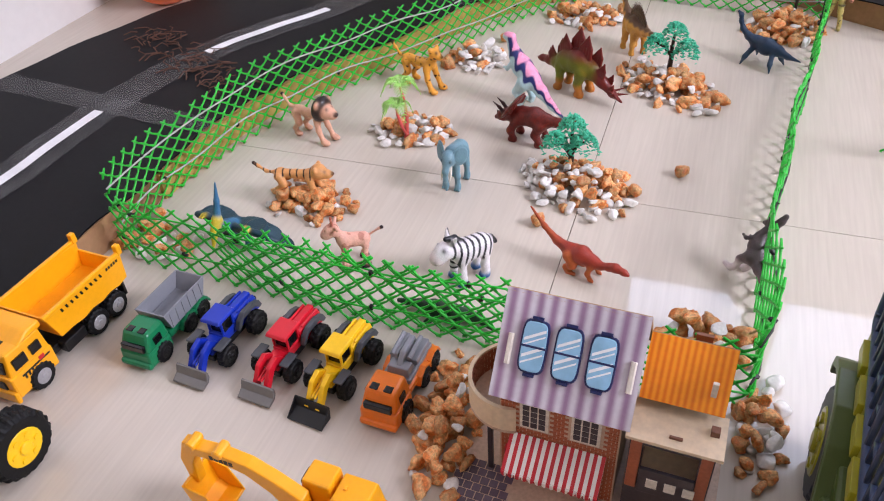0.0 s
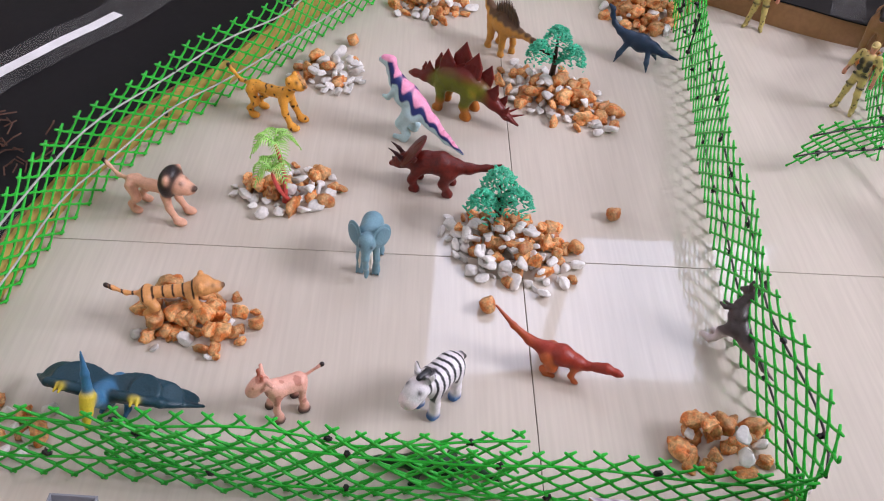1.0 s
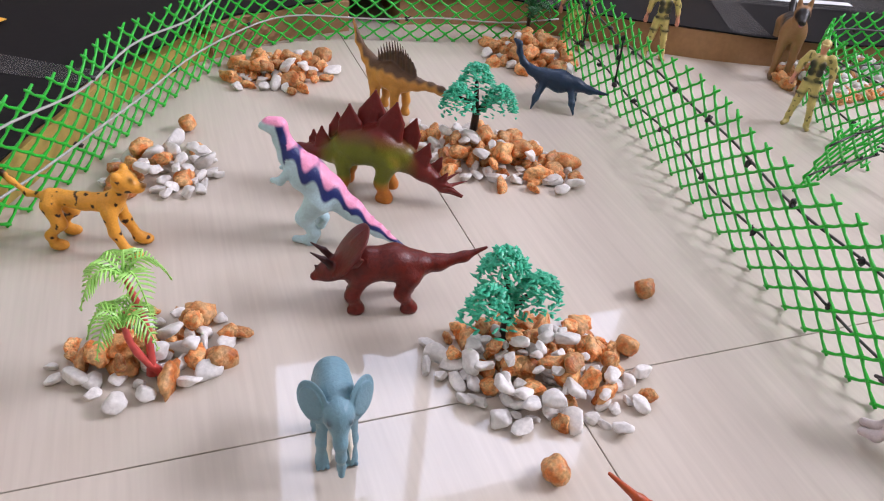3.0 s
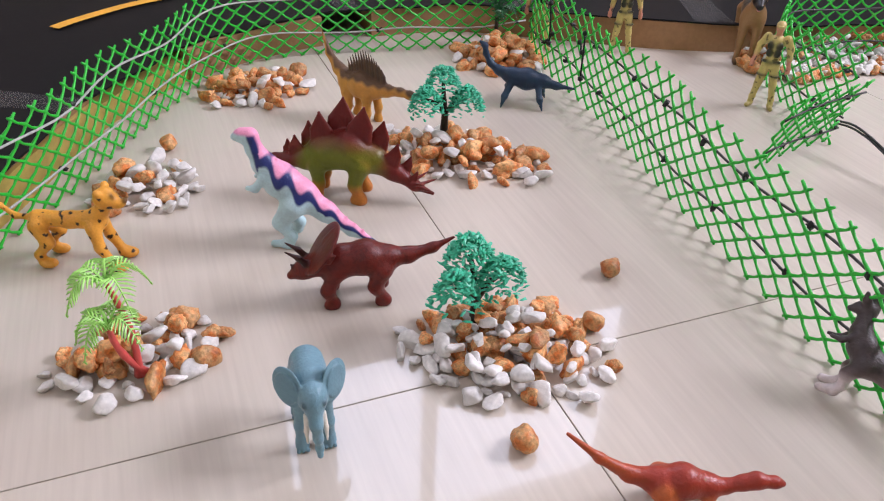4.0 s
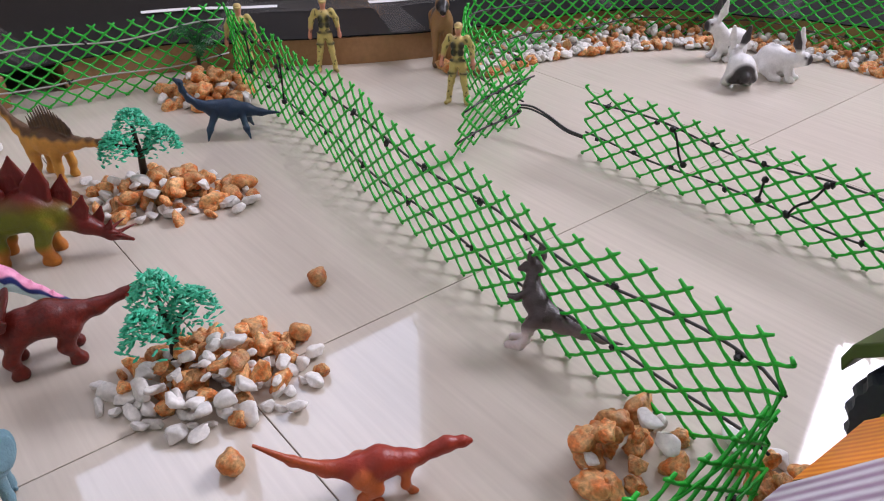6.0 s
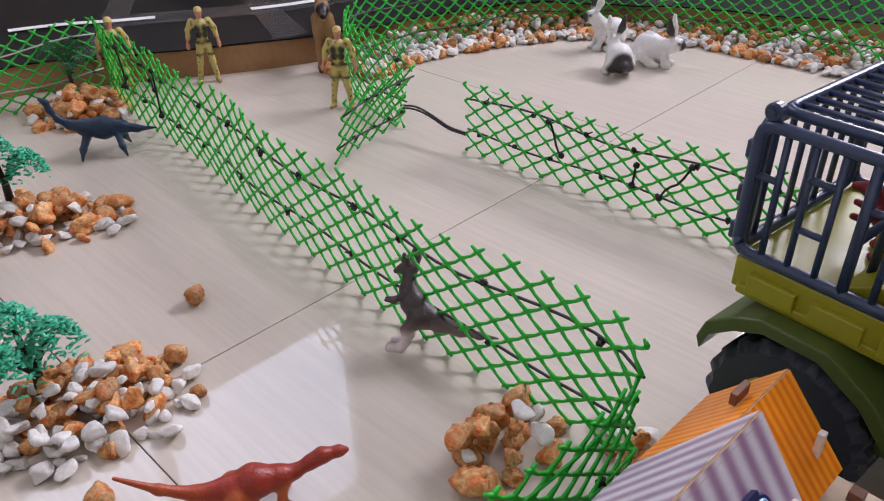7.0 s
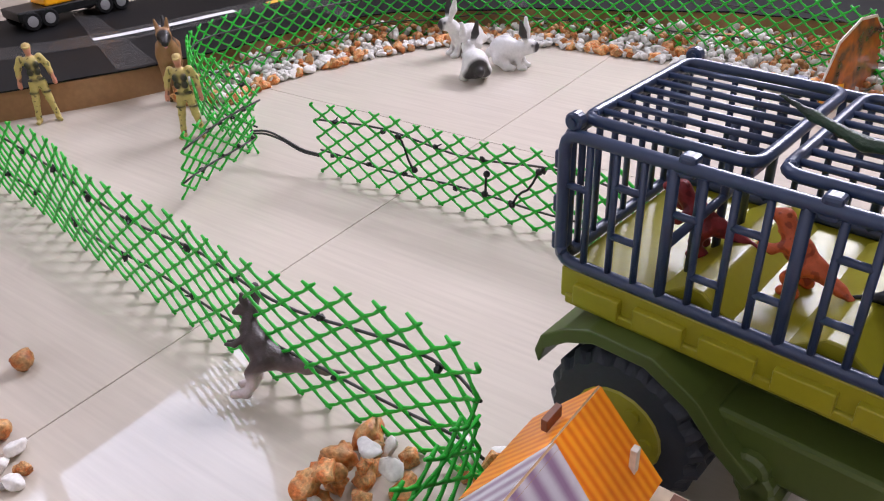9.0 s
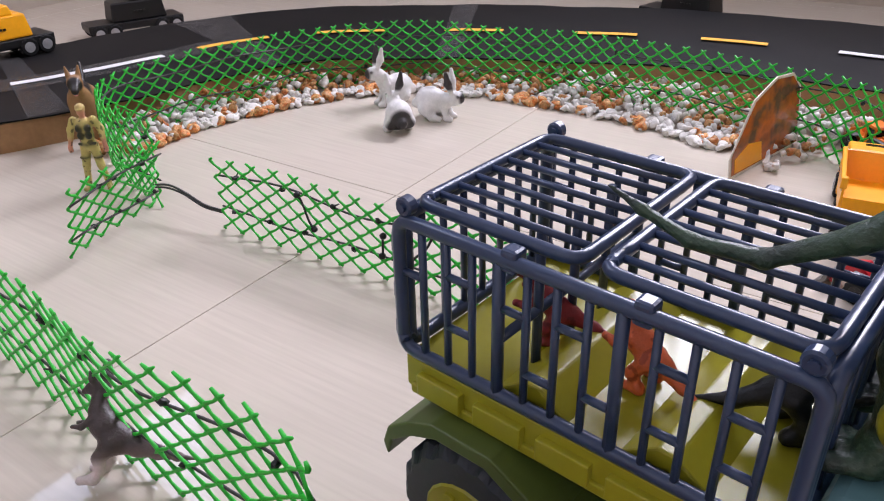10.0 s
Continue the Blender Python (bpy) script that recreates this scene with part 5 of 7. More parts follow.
def loader(m, mat, bucket_mat, colour, what, curved):
    """A toy wheel loader, about ten centimetres long."""
    t = thing("toy_loader", m, f"{colour} toy wheel loader with {what} on the floor", "toy loader", "toy vehicles in a row")
    rounded(t, "chassis", P_BLACK, [(-3.6, 3.0, -0.9, 0.9, 0.7, 1.5)], 0.0015)
    rounded(t, "engine_cover", mat, [(-4.2, -0.6, -1.05, 1.05, 1.4, 3.0, (0.3, 0.1, 0.15)), (-4.0, -1.2, -0.35, 0.35, 2.9, 3.25), (-3.9, -1.3, -0.85, -0.6, 2.9, 3.15), (-3.9, -1.3, 0.6, 0.85, 2.9, 3.15)], 0.001)
    rounded(t, "grille", P_BLACK, [(-4.28, -4.15, -0.7, 0.7, 1.7, 2.6)], 0.0005)
    cab = rounded(t, "cab", mat, [(-0.7, 1.2, -0.85, 0.85, 1.4, 2.3), (-0.7, -0.45, -0.85, -0.65, 2.3, 3.9), (-0.7, -0.45, 0.65, 0.85, 2.3, 3.9), (0.85, 1.1, -0.85, -0.65, 2.3, 3.9), (0.85, 1.1, 0.65, 0.85, 2.3, 3.9)], 0.0006)
    rounded(cab, "roof", mat, [(-1.0, 1.6, -1.1, 1.1, 3.85, 4.2, (0.15, 0.2, 0.12))], 0.001)
    rounded(cab, "window", P_GLASS, [(-0.44, 0.84, -0.72, 0.72, 2.3, 3.85)], 0.0006)
    rounded(t, "front_frame", mat, [(1.2, 3.0, -0.8, 0.8, 1.3, 2.2, (0, 0.4, 0.1))], 0.001)
    for s in (1, -1):
        a, b = sorted((s * 1.05, s * 1.55))
        bm = bmesh.new()
        prism(bm, [(-0.040, 0.021), (-0.037, 0.028), (-0.028, 0.0315), (-0.014, 0.0315), (-0.006, 0.027), (-0.002, 0.019), (-0.006, 0.019), (-0.012, 0.026), (-0.03, 0.026), (-0.036, 0.02)], a * 0.01, b * 0.01, 0.0006)
        part("rear_fender", bm, P_DULL, t, "dull grey fender")
        bm = bmesh.new()
        box(bm, 0.013, 0.030, (s * 1.5 - 0.45) * 0.01, (s * 1.5 + 0.45) * 0.01, 0.0235, 0.0255, 0.0008)
        part("front_fender", bm, P_DULL, t, "dull grey fender")
        bm = bmesh.new()
        prism(bm, [(0.018, 0.022), (0.027, 0.030), (0.038, 0.026), (0.047, 0.012), (0.051, 0.009), (0.049, 0.004), (0.043, 0.006), (0.034, 0.019), (0.027, 0.022), (0.020, 0.016)], s * 0.0056 - 0.0023, s * 0.0056 + 0.0023, 0.0006)
        part("lift_arm", bm, mat, t)
        bm = bmesh.new()
        tube(bm, [(0.022, s * 0.0015, 0.022), (0.046, s * 0.0015, 0.016)], [0.0016, 0.001], 8)
        part("ram", bm, mat, t)
        wheel(t, -0.024, s * 0.0175, 0.0122, 0.010, P_BLACK, 12, 5, s)
        wheel(t, 0.021, s * 0.0170, 0.0112, 0.009, P_BLACK, 12, 5, s)
    bm = bmesh.new()
    prof = ([(0.054, 0.015), (0.0555, 0.0155), (0.0575, 0.006), (0.070, 0.0022), (0.070, 0.0012), (0.056, 0.0035)] if not curved else
            [(0.055, 0.016), (0.057, 0.016), (0.0595, 0.008), (0.066, 0.004), (0.0665, 0.0025), (0.0575, 0.005), (0.0545, 0.010)])
    prism(bm, prof, -0.017, 0.017, 0.0004)
    for s in (-1, 1):
        if not curved:
            y0, y1 = sorted((s * 0.0165, s * 0.0176))
            prism(bm, [(0.0545, 0.015), (0.0705, 0.0018), (0.056, 0.003)], y0, y1, 0.0002)
    bmesh.ops.translate(bm, vec=(-0.0065, 0, 0), verts=bm.verts)
    part("bucket", bm, bucket_mat, t)
    return t


loader(pose(-0.2735, -0.322, 0, 0, 0, -95), P_BLUE, P_STEEL, "blue", "a silver bucket", True)
loader(pose(-0.206, -0.322, 0, 0, 0, -96), P_RED, P_STEEL, "red", "a silver blade", True)
loader(pose(-0.1515, -0.326, 0, 0, 0, -97), P_YELLOW, P_BLACK, "yellow", "a black bucket", False)


def small_truck(m, mat, colour, label, load):
    """A stubby toy truck with a rounded cab."""
    t = thing("toy_truck", m, label, "toy truck", "toy vehicles in a row")
    rounded(t, "chassis", P_BLACK, [(-4.4, 3.2, -0.9, 0.9, 0.6, 1.3)], 0.0015)
    cab = rounded(t, "cab", mat, [(1.1, 4.4, -1.75, 1.75, 0.5, 2.2, (0, 0.1, 0.05)), (1.1, 4.2, -1.65, 1.65, 2.1, 3.9, (0.1, 0.75, 0.3))], 0.003)
    rounded(cab, "windscreen", P_GLASS, [(3.86, 4.32, -1.25, 1.25, 2.25, 2.95)], 0.001)
    for s in (1, -1):
        y0, y1 = sorted((s * 0.25, s * 1.0))
        rounded(cab, "roof_window", P_GLASS, [(2.7, 3.4, y0, y1, 3.82, 3.93)], 0.0008)
        y0, y1 = sorted((s * 1.45, s * 1.66))
        rounded(cab, "side_window", P_GLASS, [(2.1, 3.1, y0, y1, 2.4, 3.2)], 0.0008)
    rounded(cab, "bumper", mat, [(4.0, 4.65, -1.7, 1.7, 0.45, 1.15)], 0.0025)
    rounded(t, "bed_frame", mat, [(-4.6, 1.0, -1.5, 1.5, 1.2, 2.0)], 0.0025)
    for s in (1, -1):
        for x, r in ((-3.5, 1.0), (-1.5, 1.0), (2.5, 1.05)):
            wheel(t, x * 0.01, s * 0.0150, r * 0.01, 0.009, P_BLACK, 14, 5, s)
        for x in (-3.5, -1.5):
            bm = bmesh.new()
            prism(bm, [((x + 1.35 * math.cos(a)) * 0.01, (0.95 + 1.35 * math.sin(a)) * 0.01) for a in (0.15, 0.8, 1.57, 2.34, 3.0)] +
                  [((x + 1.12 * math.cos(a)) * 0.01, (0.95 + 1.12 * math.sin(a)) * 0.01) for a in (3.0, 2.34, 1.57, 0.8, 0.15)], *sorted((s * 0.011, s * 0.0185)), 0.0004)
            part("wheel_arch", bm, mat, t)
    if load == "tipper":
        bm = bmesh.new()
        o = [(-0.050, 0.040), (-0.042, 0.022), (0.006, 0.022), (0.012, 0.042), (0.0105, 0.042), (0.005, 0.0235), (-0.041, 0.0235), (-0.0485, 0.040)]
        prism(bm, o, -0.0150, 0.0150, 0.0003)
        for s in (-1, 1):
            prism(bm, [(-0.050, 0.040), (-0.042, 0.022), (0.006, 0.022), (0.012, 0.042)], *sorted((s * 0.0150, s * 0.0165)), 0.0003)
            for i in range(6):
                x = -0.041 + i * 0.009
                box(bm, x, x + 0.0012, *sorted((s * 0.0165, s * 0.0172)), 0.023, 0.039)
        part("tipping_bed", bm, P_GREY, t, "pale grey ribbed tipping bed")
    else:
        rounded(t, "crane_deck", P_GREY, [(-4.2, 0.6, -1.3, 1.3, 2.0, 2.5), (-3.8, -0.6, -1.2, -0.3, 2.5, 3.7, (0.2, 0.3, 0.1)), (-1.0, 0.4, -1.0, 1.1, 2.5, 3.3, (0.2, 0.2, 0.1)), (-4.0, -1.2, 0.1, 1.2, 2.5, 3.1), (-3.4, 0.2, -0.2, 0.3, 3.1, 4.1, (0.3, 1.2, 0.0))], 0.001, "dull grey moulded crane deck")
        for y in (-0.9, 0.7):
            bm = bmesh.new()
            tube(bm, [(-0.034, y * 0.01, 0.038), (-0.008, y * 0.01, 0.036)], 0.0022, 8)
            part("cylinder", bm, P_GREY, t)
    return t


small_truck(pose(-0.3345, -0.331, 0, 0, 0, -92), P_GREEN, "green", "green toy tipper truck with a pale grey bed", "tipper")
small_truck(pose(-0.0945, -0.331, 0, 0, 0, -93), P_ORANGE, "orange", "orange toy truck carrying a grey crane deck", "deck")


def dump_truck(m, label, size=1.0, mat=None):
    """A long yellow tipper with a boxy cab and rows of black stripes on the bed."""
    mat = mat or P_AMBER
    t = thing("toy_dump_truck", m, label, "toy truck")
    rounded(t, "chassis", P_BLACK, [(-6.5, 6.0, -1.6, 1.6, 1.0, 1.9), (-1.2, 1.4, -2.6, -1.7, 1.0, 2.2), (-1.2, 1.4, 1.7, 2.6, 1.0, 2.2)], 0.001)
    cab = rounded(t, "cab", mat, [(2.6, 7.3, -2.7, 2.7, 1.0, 3.4), (2.7, 7.1, -2.6, 2.6, 3.3, 5.6, (0.1, 0.5, 0.2)), (2.4, 5.4, -2.5, 2.5, 5.5, 6.2, (0.0, 1.5, 0.1)), (7.1, 7.6, -2.7, 2.7, 0.6, 1.9)], 0.002)
    rounded(cab, "windscreen", P_GLASS, [(6.72, 7.16, -2.1, 2.1, 3.7, 4.9)], 0.0008)
    rounded(cab, "sunroof", P_GLASS, [(5.2, 6.0, -0.9, 0.9, 5.55, 5.68)], 0.0006)
    rounded(cab, "grille", P_BLACK, [(7.25, 7.45, -1.8, 1.8, 2.0, 2.9)], 0.0006)
    for s in (1, -1):
        y0, y1 = sorted((s * 2.35, s * 2.68))
        rounded(cab, "side_window", P_GLASS, [(5.0, 6.4, y0, y1, 3.7, 4.8), (3.4, 4.5, y0, y1, 3.8, 4.8)], 0.0006)
        rounded(cab, "door_mark", P_RED, [(3.6, 4.2, *sorted((s * 2.66, s * 2.74)), 2.9, 3.3)], 0.0002)
        for i in range(3):
            rounded(cab, "vent", P_BLACK, [(5.0 + i * 0.4, 5.2 + i * 0.4, *sorted((s * 2.66, s * 2.74)), 2.4, 2.8)], 0.0001)
        for x in (-5.2, -2.6, 4.6):
            wheel(t, x * 0.01, s * 0.0235, 0.0135, 0.011, P_RIM, 16, 6, s)
        for q in ((3.0, 6.2, *sorted((s * 1.9, s * 2.72)), 2.75, 3.0), (-6.9, -6.6, *sorted((s * 1.7, s * 2.7)), 1.4, 3.0), (-6.7, -1.0, *sorted((s * 1.9, s * 2.7)), 2.85, 3.05)):
            rounded(t, "mudguard", P_BLACK, [q], 0.0006)
    bm = bmesh.new()
    prism(bm, [(-0.076, 0.052), (-0.074, 0.032), (0.014, 0.032), (0.023, 0.062), (0.0215, 0.062), (0.013, 0.0345), (-0.0715, 0.0345), (-0.0735, 0.052)], -0.0262, 0.0262, 0.0005)
    bed = part("bed", bm, mat, t)
    for s in (1, -1):
        bm = bmesh.new()
        prism(bm, [(-0.076, 0.060), (-0.074, 0.032), (-0.062, 0.030), (-0.050, 0.032), (-0.038, 0.030), (-0.026, 0.032), (-0.014, 0.030), (0.0, 0.032), (0.014, 0.032), (0.023, 0.062)], *sorted((s * 0.0262, s * 0.0285)), 0.0006)
        box(bm, -0.078, 0.024, *sorted((s * 0.0262, s * 0.0305)), 0.060, 0.064, 0.001)
        box(bm, -0.078, -0.072, *sorted((s * 0.025, s * 0.031)), 0.060, 0.071, 0.001)
        part("side", bm, mat, bed)
        bm = bmesh.new()
        for i in range(9):
            x = -0.048 + i * 0.0062
            prism(bm, [(x, 0.0535), (x + 0.0022, 0.0535), (x + 0.0034, 0.0575), (x + 0.0012, 0.0575)], *sorted((s * 0.0284, s * 0.0288)))
        for i in range(5):
            x = -0.070 + i * 0.0034
            box(bm, x, x + 0.0022, *sorted((s * 0.0284, s * 0.0288)), 0.0545, 0.0575)
        part("stripe", bm, P_BLACK, bed, "slanted black warning stripes")
    return t


dump_truck(pose(-0.4305, -0.368, 0, 0, 0, -93), "large yellow toy dump truck with an empty bed")


def excavator(m):
    t = thing("toy_excavator", m, "yellow toy excavator with its arm reaching out", "toy excavator")
    for s in (1, -1):
        bm = bmesh.new()
        prism(bm, [(-0.03, 0.004), (-0.025, 0.0), (0.025, 0.0), (0.03, 0.004), (0.03, 0.013), (0.025, 0.017), (-0.025, 0.017), (-0.03, 0.013)], *sorted((s * 0.012, s * 0.025)), 0.001)
        for i in range(12):
            x = -0.026 + i * 0.0044
            box(bm, x, x + 0.0022, *sorted((s * 0.0115, s * 0.0255)), 0.0168, 0.0182)
        part("track", bm, P_BLACK, t)
    rounded(t, "turntable", P_BLACK, [(-1.4, 1.4, -1.4, 1.4, 1.4, 2.4)], 0.001)
    rounded(t, "body", P_AMBER, [(-3.8, 2.4, -2.8, 2.8, 2.3, 4.0), (-3.7, -0.6, -2.7, 2.7, 3.9, 6.3, (0.3, 0.2, 0.2)), (-0.6, 2.0, -2.7, -0.6, 3.9, 6.6, (0.1, 0.3, 0.1)), (-0.5, 1.6, 0.6, 2.6, 3.9, 5.4, (0.1, 0.2, 0.1)), (-3.4, -1.0, -0.3, 0.0, 6.2, 6.5)], 0.0018)
    rounded(t, "bolt", P_AMBER, [(-2.4, -2.1, 0.9, 1.2, 6.25, 6.5), (-1.6, -1.3, -1.4, -1.1, 6.25, 6.5)], 0.0006)
    rounded(t, "cab_window", P_GLASS, [(1.75, 2.02, -2.2, -1.0, 4.7, 6.0)], 0.0006)
    bm = bmesh.new()
    prism(bm, [(0.010, 0.040), (0.010, 0.060), (0.030, 0.072), (0.050, 0.081), (0.072, 0.083), (0.098, 0.080), (0.099, 0.071), (0.074, 0.073), (0.054, 0.069), (0.036, 0.056), (0.024, 0.040)], -0.005, 0.005, 0.0012)
    boom = part("boom", bm, P_AMBER, t)
    bm = bmesh.new()
    for i in range(5):
        box(bm, 0.062 + i * 0.004, 0.065 + i * 0.004, -0.0053, 0.0053, 0.0745, 0.0785)
    part("marking", bm, P_BLACK, boom, "plain black lettering bars")
    for x, z in ((0.073, 0.0825), (0.096, 0.0815)):
        bm = bmesh.new()
        cylinder_y(bm, x, z, 0.004, -0.0066, 0.0066, 14, 0.001)
        part("pivot", bm, P_AMBER, boom)
    bm = bmesh.new()
    prism(bm, [(0.094, 0.084), (0.104, 0.082), (0.112, 0.060), (0.110, 0.034), (0.102, 0.034), (0.101, 0.058), (0.094, 0.072)], -0.0042, 0.0042, 0.001)
    part("stick", bm, P_AMBER, t)
    bm = bmesh.new()
    prism(bm, [(0.110, 0.040), (0.104, 0.016), (0.094, 0.010), (0.080, 0.012), (0.081, 0.0135), (0.094, 0.0125), (0.102, 0.018), (0.107, 0.041)], -0.013, 0.013, 0.0004)
    for s in (-1, 1):
        prism(bm, [(0.110, 0.040), (0.104, 0.016), (0.094, 0.010), (0.080, 0.012), (0.090, 0.036)], *sorted((s * 0.013, s * 0.0142)), 0.0003)
    part("bucket", bm, P_AMBER, t)


excavator(pose(-0.090, -0.482, 0, 0, 0, 177))


def tractor(m):
    t = thing("toy_tractor", m, "yellow toy tractor with big knobbly black tyres", "toy tractor")
    rounded(t, "body", P_YELLOW, [(-4.0, 6.0, -1.6, 1.6, 2.6, 5.0, (0.3, 1.2, 0.3)), (-3.6, -0.4, -1.8, 1.8, 4.9, 6.6, (0.4, 0.4, 0.3)), (1.2, 5.4, -2.4, 2.4, 4.7, 5.3, (0.3, 0.5, 0.3))], 0.003)
    rounded(t, "axle", P_BLACK, [(-3.0, -2.4, -2.4, 2.4, 2.4, 3.0), (3.2, 3.8, -2.4, 2.4, 2.4, 3.0)], 0.001)
    for s in (1, -1):
        wheel(t, -0.027, s * 0.034, 0.0295, 0.024, P_YELLOW, 22, 6, s)
        wheel(t, 0.040, s * 0.034, 0.0295, 0.024, P_YELLOW, 22, 6, s)
    return t


tractor(pose(-0.396, -0.530, 0, 0, 0, 88))

# toys far beyond the pens
dump_truck(pose(0.800, -0.430, 0, 0, 0, 8), "yellow toy dump truck standing by the gravel", 1.0, P_AMBER)
loader(pose(0.64, -0.475, 0, 0, 0, 70), P_RED, P_STEEL, "red", "a bucket by cages", True)
loader(pose(0.97, -0.415, 0, 0, 0, 40), P_ORANGE, P_STEEL, "orange", "a blade by gravel", True)


def flatbed(m, mat, label):
    t = thing("toy_lorry", m, label, "toy truck")
    rounded(t, "deck", P_BLACK, [(-9, 9, -3.0, 3.0, 1.6, 3.0)], 0.002)
    rounded(t, "load", mat, [(-6.0, 4.5, -2.6, 2.6, 3.0, 6.5, (0.5, 0.4, 0.3)), (-4.0, 0.5, -2.2, 2.2, 6.4, 8.0, (0.5, 0.4, 0.3))], 0.003)
    bm = bmesh.new()
    for i in range(4):
        box(bm, -0.02 + i * 0.006, -0.016 + i * 0.006, -0.0272, 0.0272, 0.045, 0.048)
    part("marking", bm, P_BLACK, t, "plain black lettering bars")
    for s in (1, -1):
        for x in (-7.4, -4.6, 4.5, 7.2):
            wheel(t, x * 0.01, s * 0.027, 0.0145, 0.011, P_RIM, 16, 6, s)
    return t


flatbed(pose(0.602, 0.786, ROAD_Z, 0, 0, 175), P_AMBER, "amber toy machine on a black lorry by the road")
flatbed(pose(0.93, 0.885, 0, 0, 0, 160), P_BLACK, "black toy lorry standing behind the road")
flatbed(pose(1.50, -0.02, 0, 0, 0, 75), P_BLACK, "black toy lorry standing beyond the road")


# ---- the card house ----
def stripes(name, a, b, scale, axis=0, rough=0.5, soften=0.3):
    """Printed stripes along one axis of the part."""
    m = material(name, srgb(*a), rough, grain=300, spread=0.04, bump=0.05)
    nt = m.node_tree
    n, ln = nt.nodes, nt.links.new
    co, sep, mul, sn, rg, mix = (n.new(x) for x in ("ShaderNodeTexCoord", "ShaderNodeSeparateXYZ", "ShaderNodeMath", "ShaderNodeMath", "ShaderNodeMapRange", "ShaderNodeMix"))
    ln(co.outputs["Object"], sep.inputs[0])
    ln(sep.outputs[axis], mul.inputs[0])
    mul.operation, mul.inputs[1].default_value = "MULTIPLY", scale
    sn.operation = "SINE"
    ln(mul.outputs[0], sn.inputs[0])
    ln(sn.outputs[0], rg.inputs[0])
    rg.inputs[1].default_value, rg.inputs[2].default_value = -soften, soften
    mix.data_type = "RGBA"
    mix.inputs["A"].default_value, mix.inputs["B"].default_value = srgb(*a), srgb(*b)
    ln(rg.outputs[0], mix.inputs["Factor"])
    ln(mix.outputs["Result"], [x for x in n if x.type == "HUE_SAT"][0].inputs["Color"])
    return m


M_ROOFPRINT = stripes("mauve_corrugated_print", (206, 200, 208), (152, 122, 150), 620, 0, 0.35, 0.9)
M_ORANGEPRINT = stripes("orange_corrugated_print", (250, 160, 36), (232, 120, 18), 1300, 0, 0.35, 0.9)
M_AWNING = stripes("red_white_awning_print", (240, 236, 228), (196, 34, 44), 1060, 0, 0.4, 0.15)
M_PLY = material("raw_fibreboard", srgb(222, 200, 168), 0.6, grain=200, spread=0.08, blotch=20)
M_EDGE = material("cut_board_edge", srgb(176, 146, 110), 0.7, grain=300)
M_TAB = material("brown_board_tab", srgb(120, 78, 58), 0.6, grain=300)
M_BRICKPRINT = material("brick_print", srgb(164, 90, 60), 0.5, grain=400, spread=0.12, each=0.2)
M_MORTAR = material("mortar_print", srgb(196, 168, 144), 0.5)
M_SKYLIGHT = material("pale_blue_glazing_print", srgb(140, 186, 214), 0.25, grain=200, spread=0.05, blotch=60, stain=0.12, bump=0.0)
M_NAVY = material("navy_print", srgb(26, 36, 84), 0.4)
M_WINPRINT = material("cream_window_frame", srgb(222, 214, 200), 0.5)
M_DARKPRINT = material("dark_window_print", srgb(66, 58, 62), 0.35)
M_REDPRINT = material("dark_red_print", srgb(160, 30, 34), 0.45)
M_PAVER = material("purple_grey_paver_print", srgb(92, 76, 88), 0.6, each=0.15)

house = thing("toy_house", pose(0.0065, -0.391, 0, 0, 0, -2.5) @ Matrix.Diagonal((0.95, 0.95, 0.985, 1)), "printed board toy house with a mauve striped roof", "toy house")


def slab(name, mat, pts, thick, parent=house, label="", edge=None):
    """A board given by four corners, with thickness along its normal."""
    p = [Vector(q) for q in pts]
    n = (p[1] - p[0]).cross(p[3] - p[0]).normalized() * thick
    bm = bmesh.new()
    a, b = [bm.verts.new(q) for q in p], [bm.verts.new(q - n) for q in p]
    bm.faces.new(a)
    bm.faces.new(b[::-1]).material_index = 1 if edge else 0
    for i in range(4):
        f = bm.faces.new((a[i], b[i], b[(i + 1) % 4], a[(i + 1) % 4]))
        f.material_index = 1 if edge else 0
    bmesh.ops.recalc_face_normals(bm, faces=bm.faces)
    return part(name, bm, [mat, edge] if edge else mat, parent, label)


# local frame: x along the front, y back, z up; the front eave is at y = 0
W0, RY, RZ, EZ = 0.098, 0.0475, 0.163, 0.100
roof_f = slab("roof_front", M_ROOFPRINT, [(-0.003, -0.001, EZ), (W0 + 0.002, -0.001, EZ), (W0 + 0.002, RY, RZ), (-0.003, RY, RZ)], 0.003, house, "mauve striped board", M_EDGE)
roof_b = slab("roof_back", M_ROOFPRINT, [(W0 + 0.002, RY * 2, EZ), (-0.003, RY * 2, EZ), (-0.003, RY + 0.001, RZ), (W0 + 0.002, RY + 0.001, RZ)], 0.003, house, "pale blue-grey striped board", M_EDGE)
up = (Vector((0, RY, RZ)) - Vector((0, 0, EZ))).normalized()
nrm = Vector((0, -up.z, up.y))
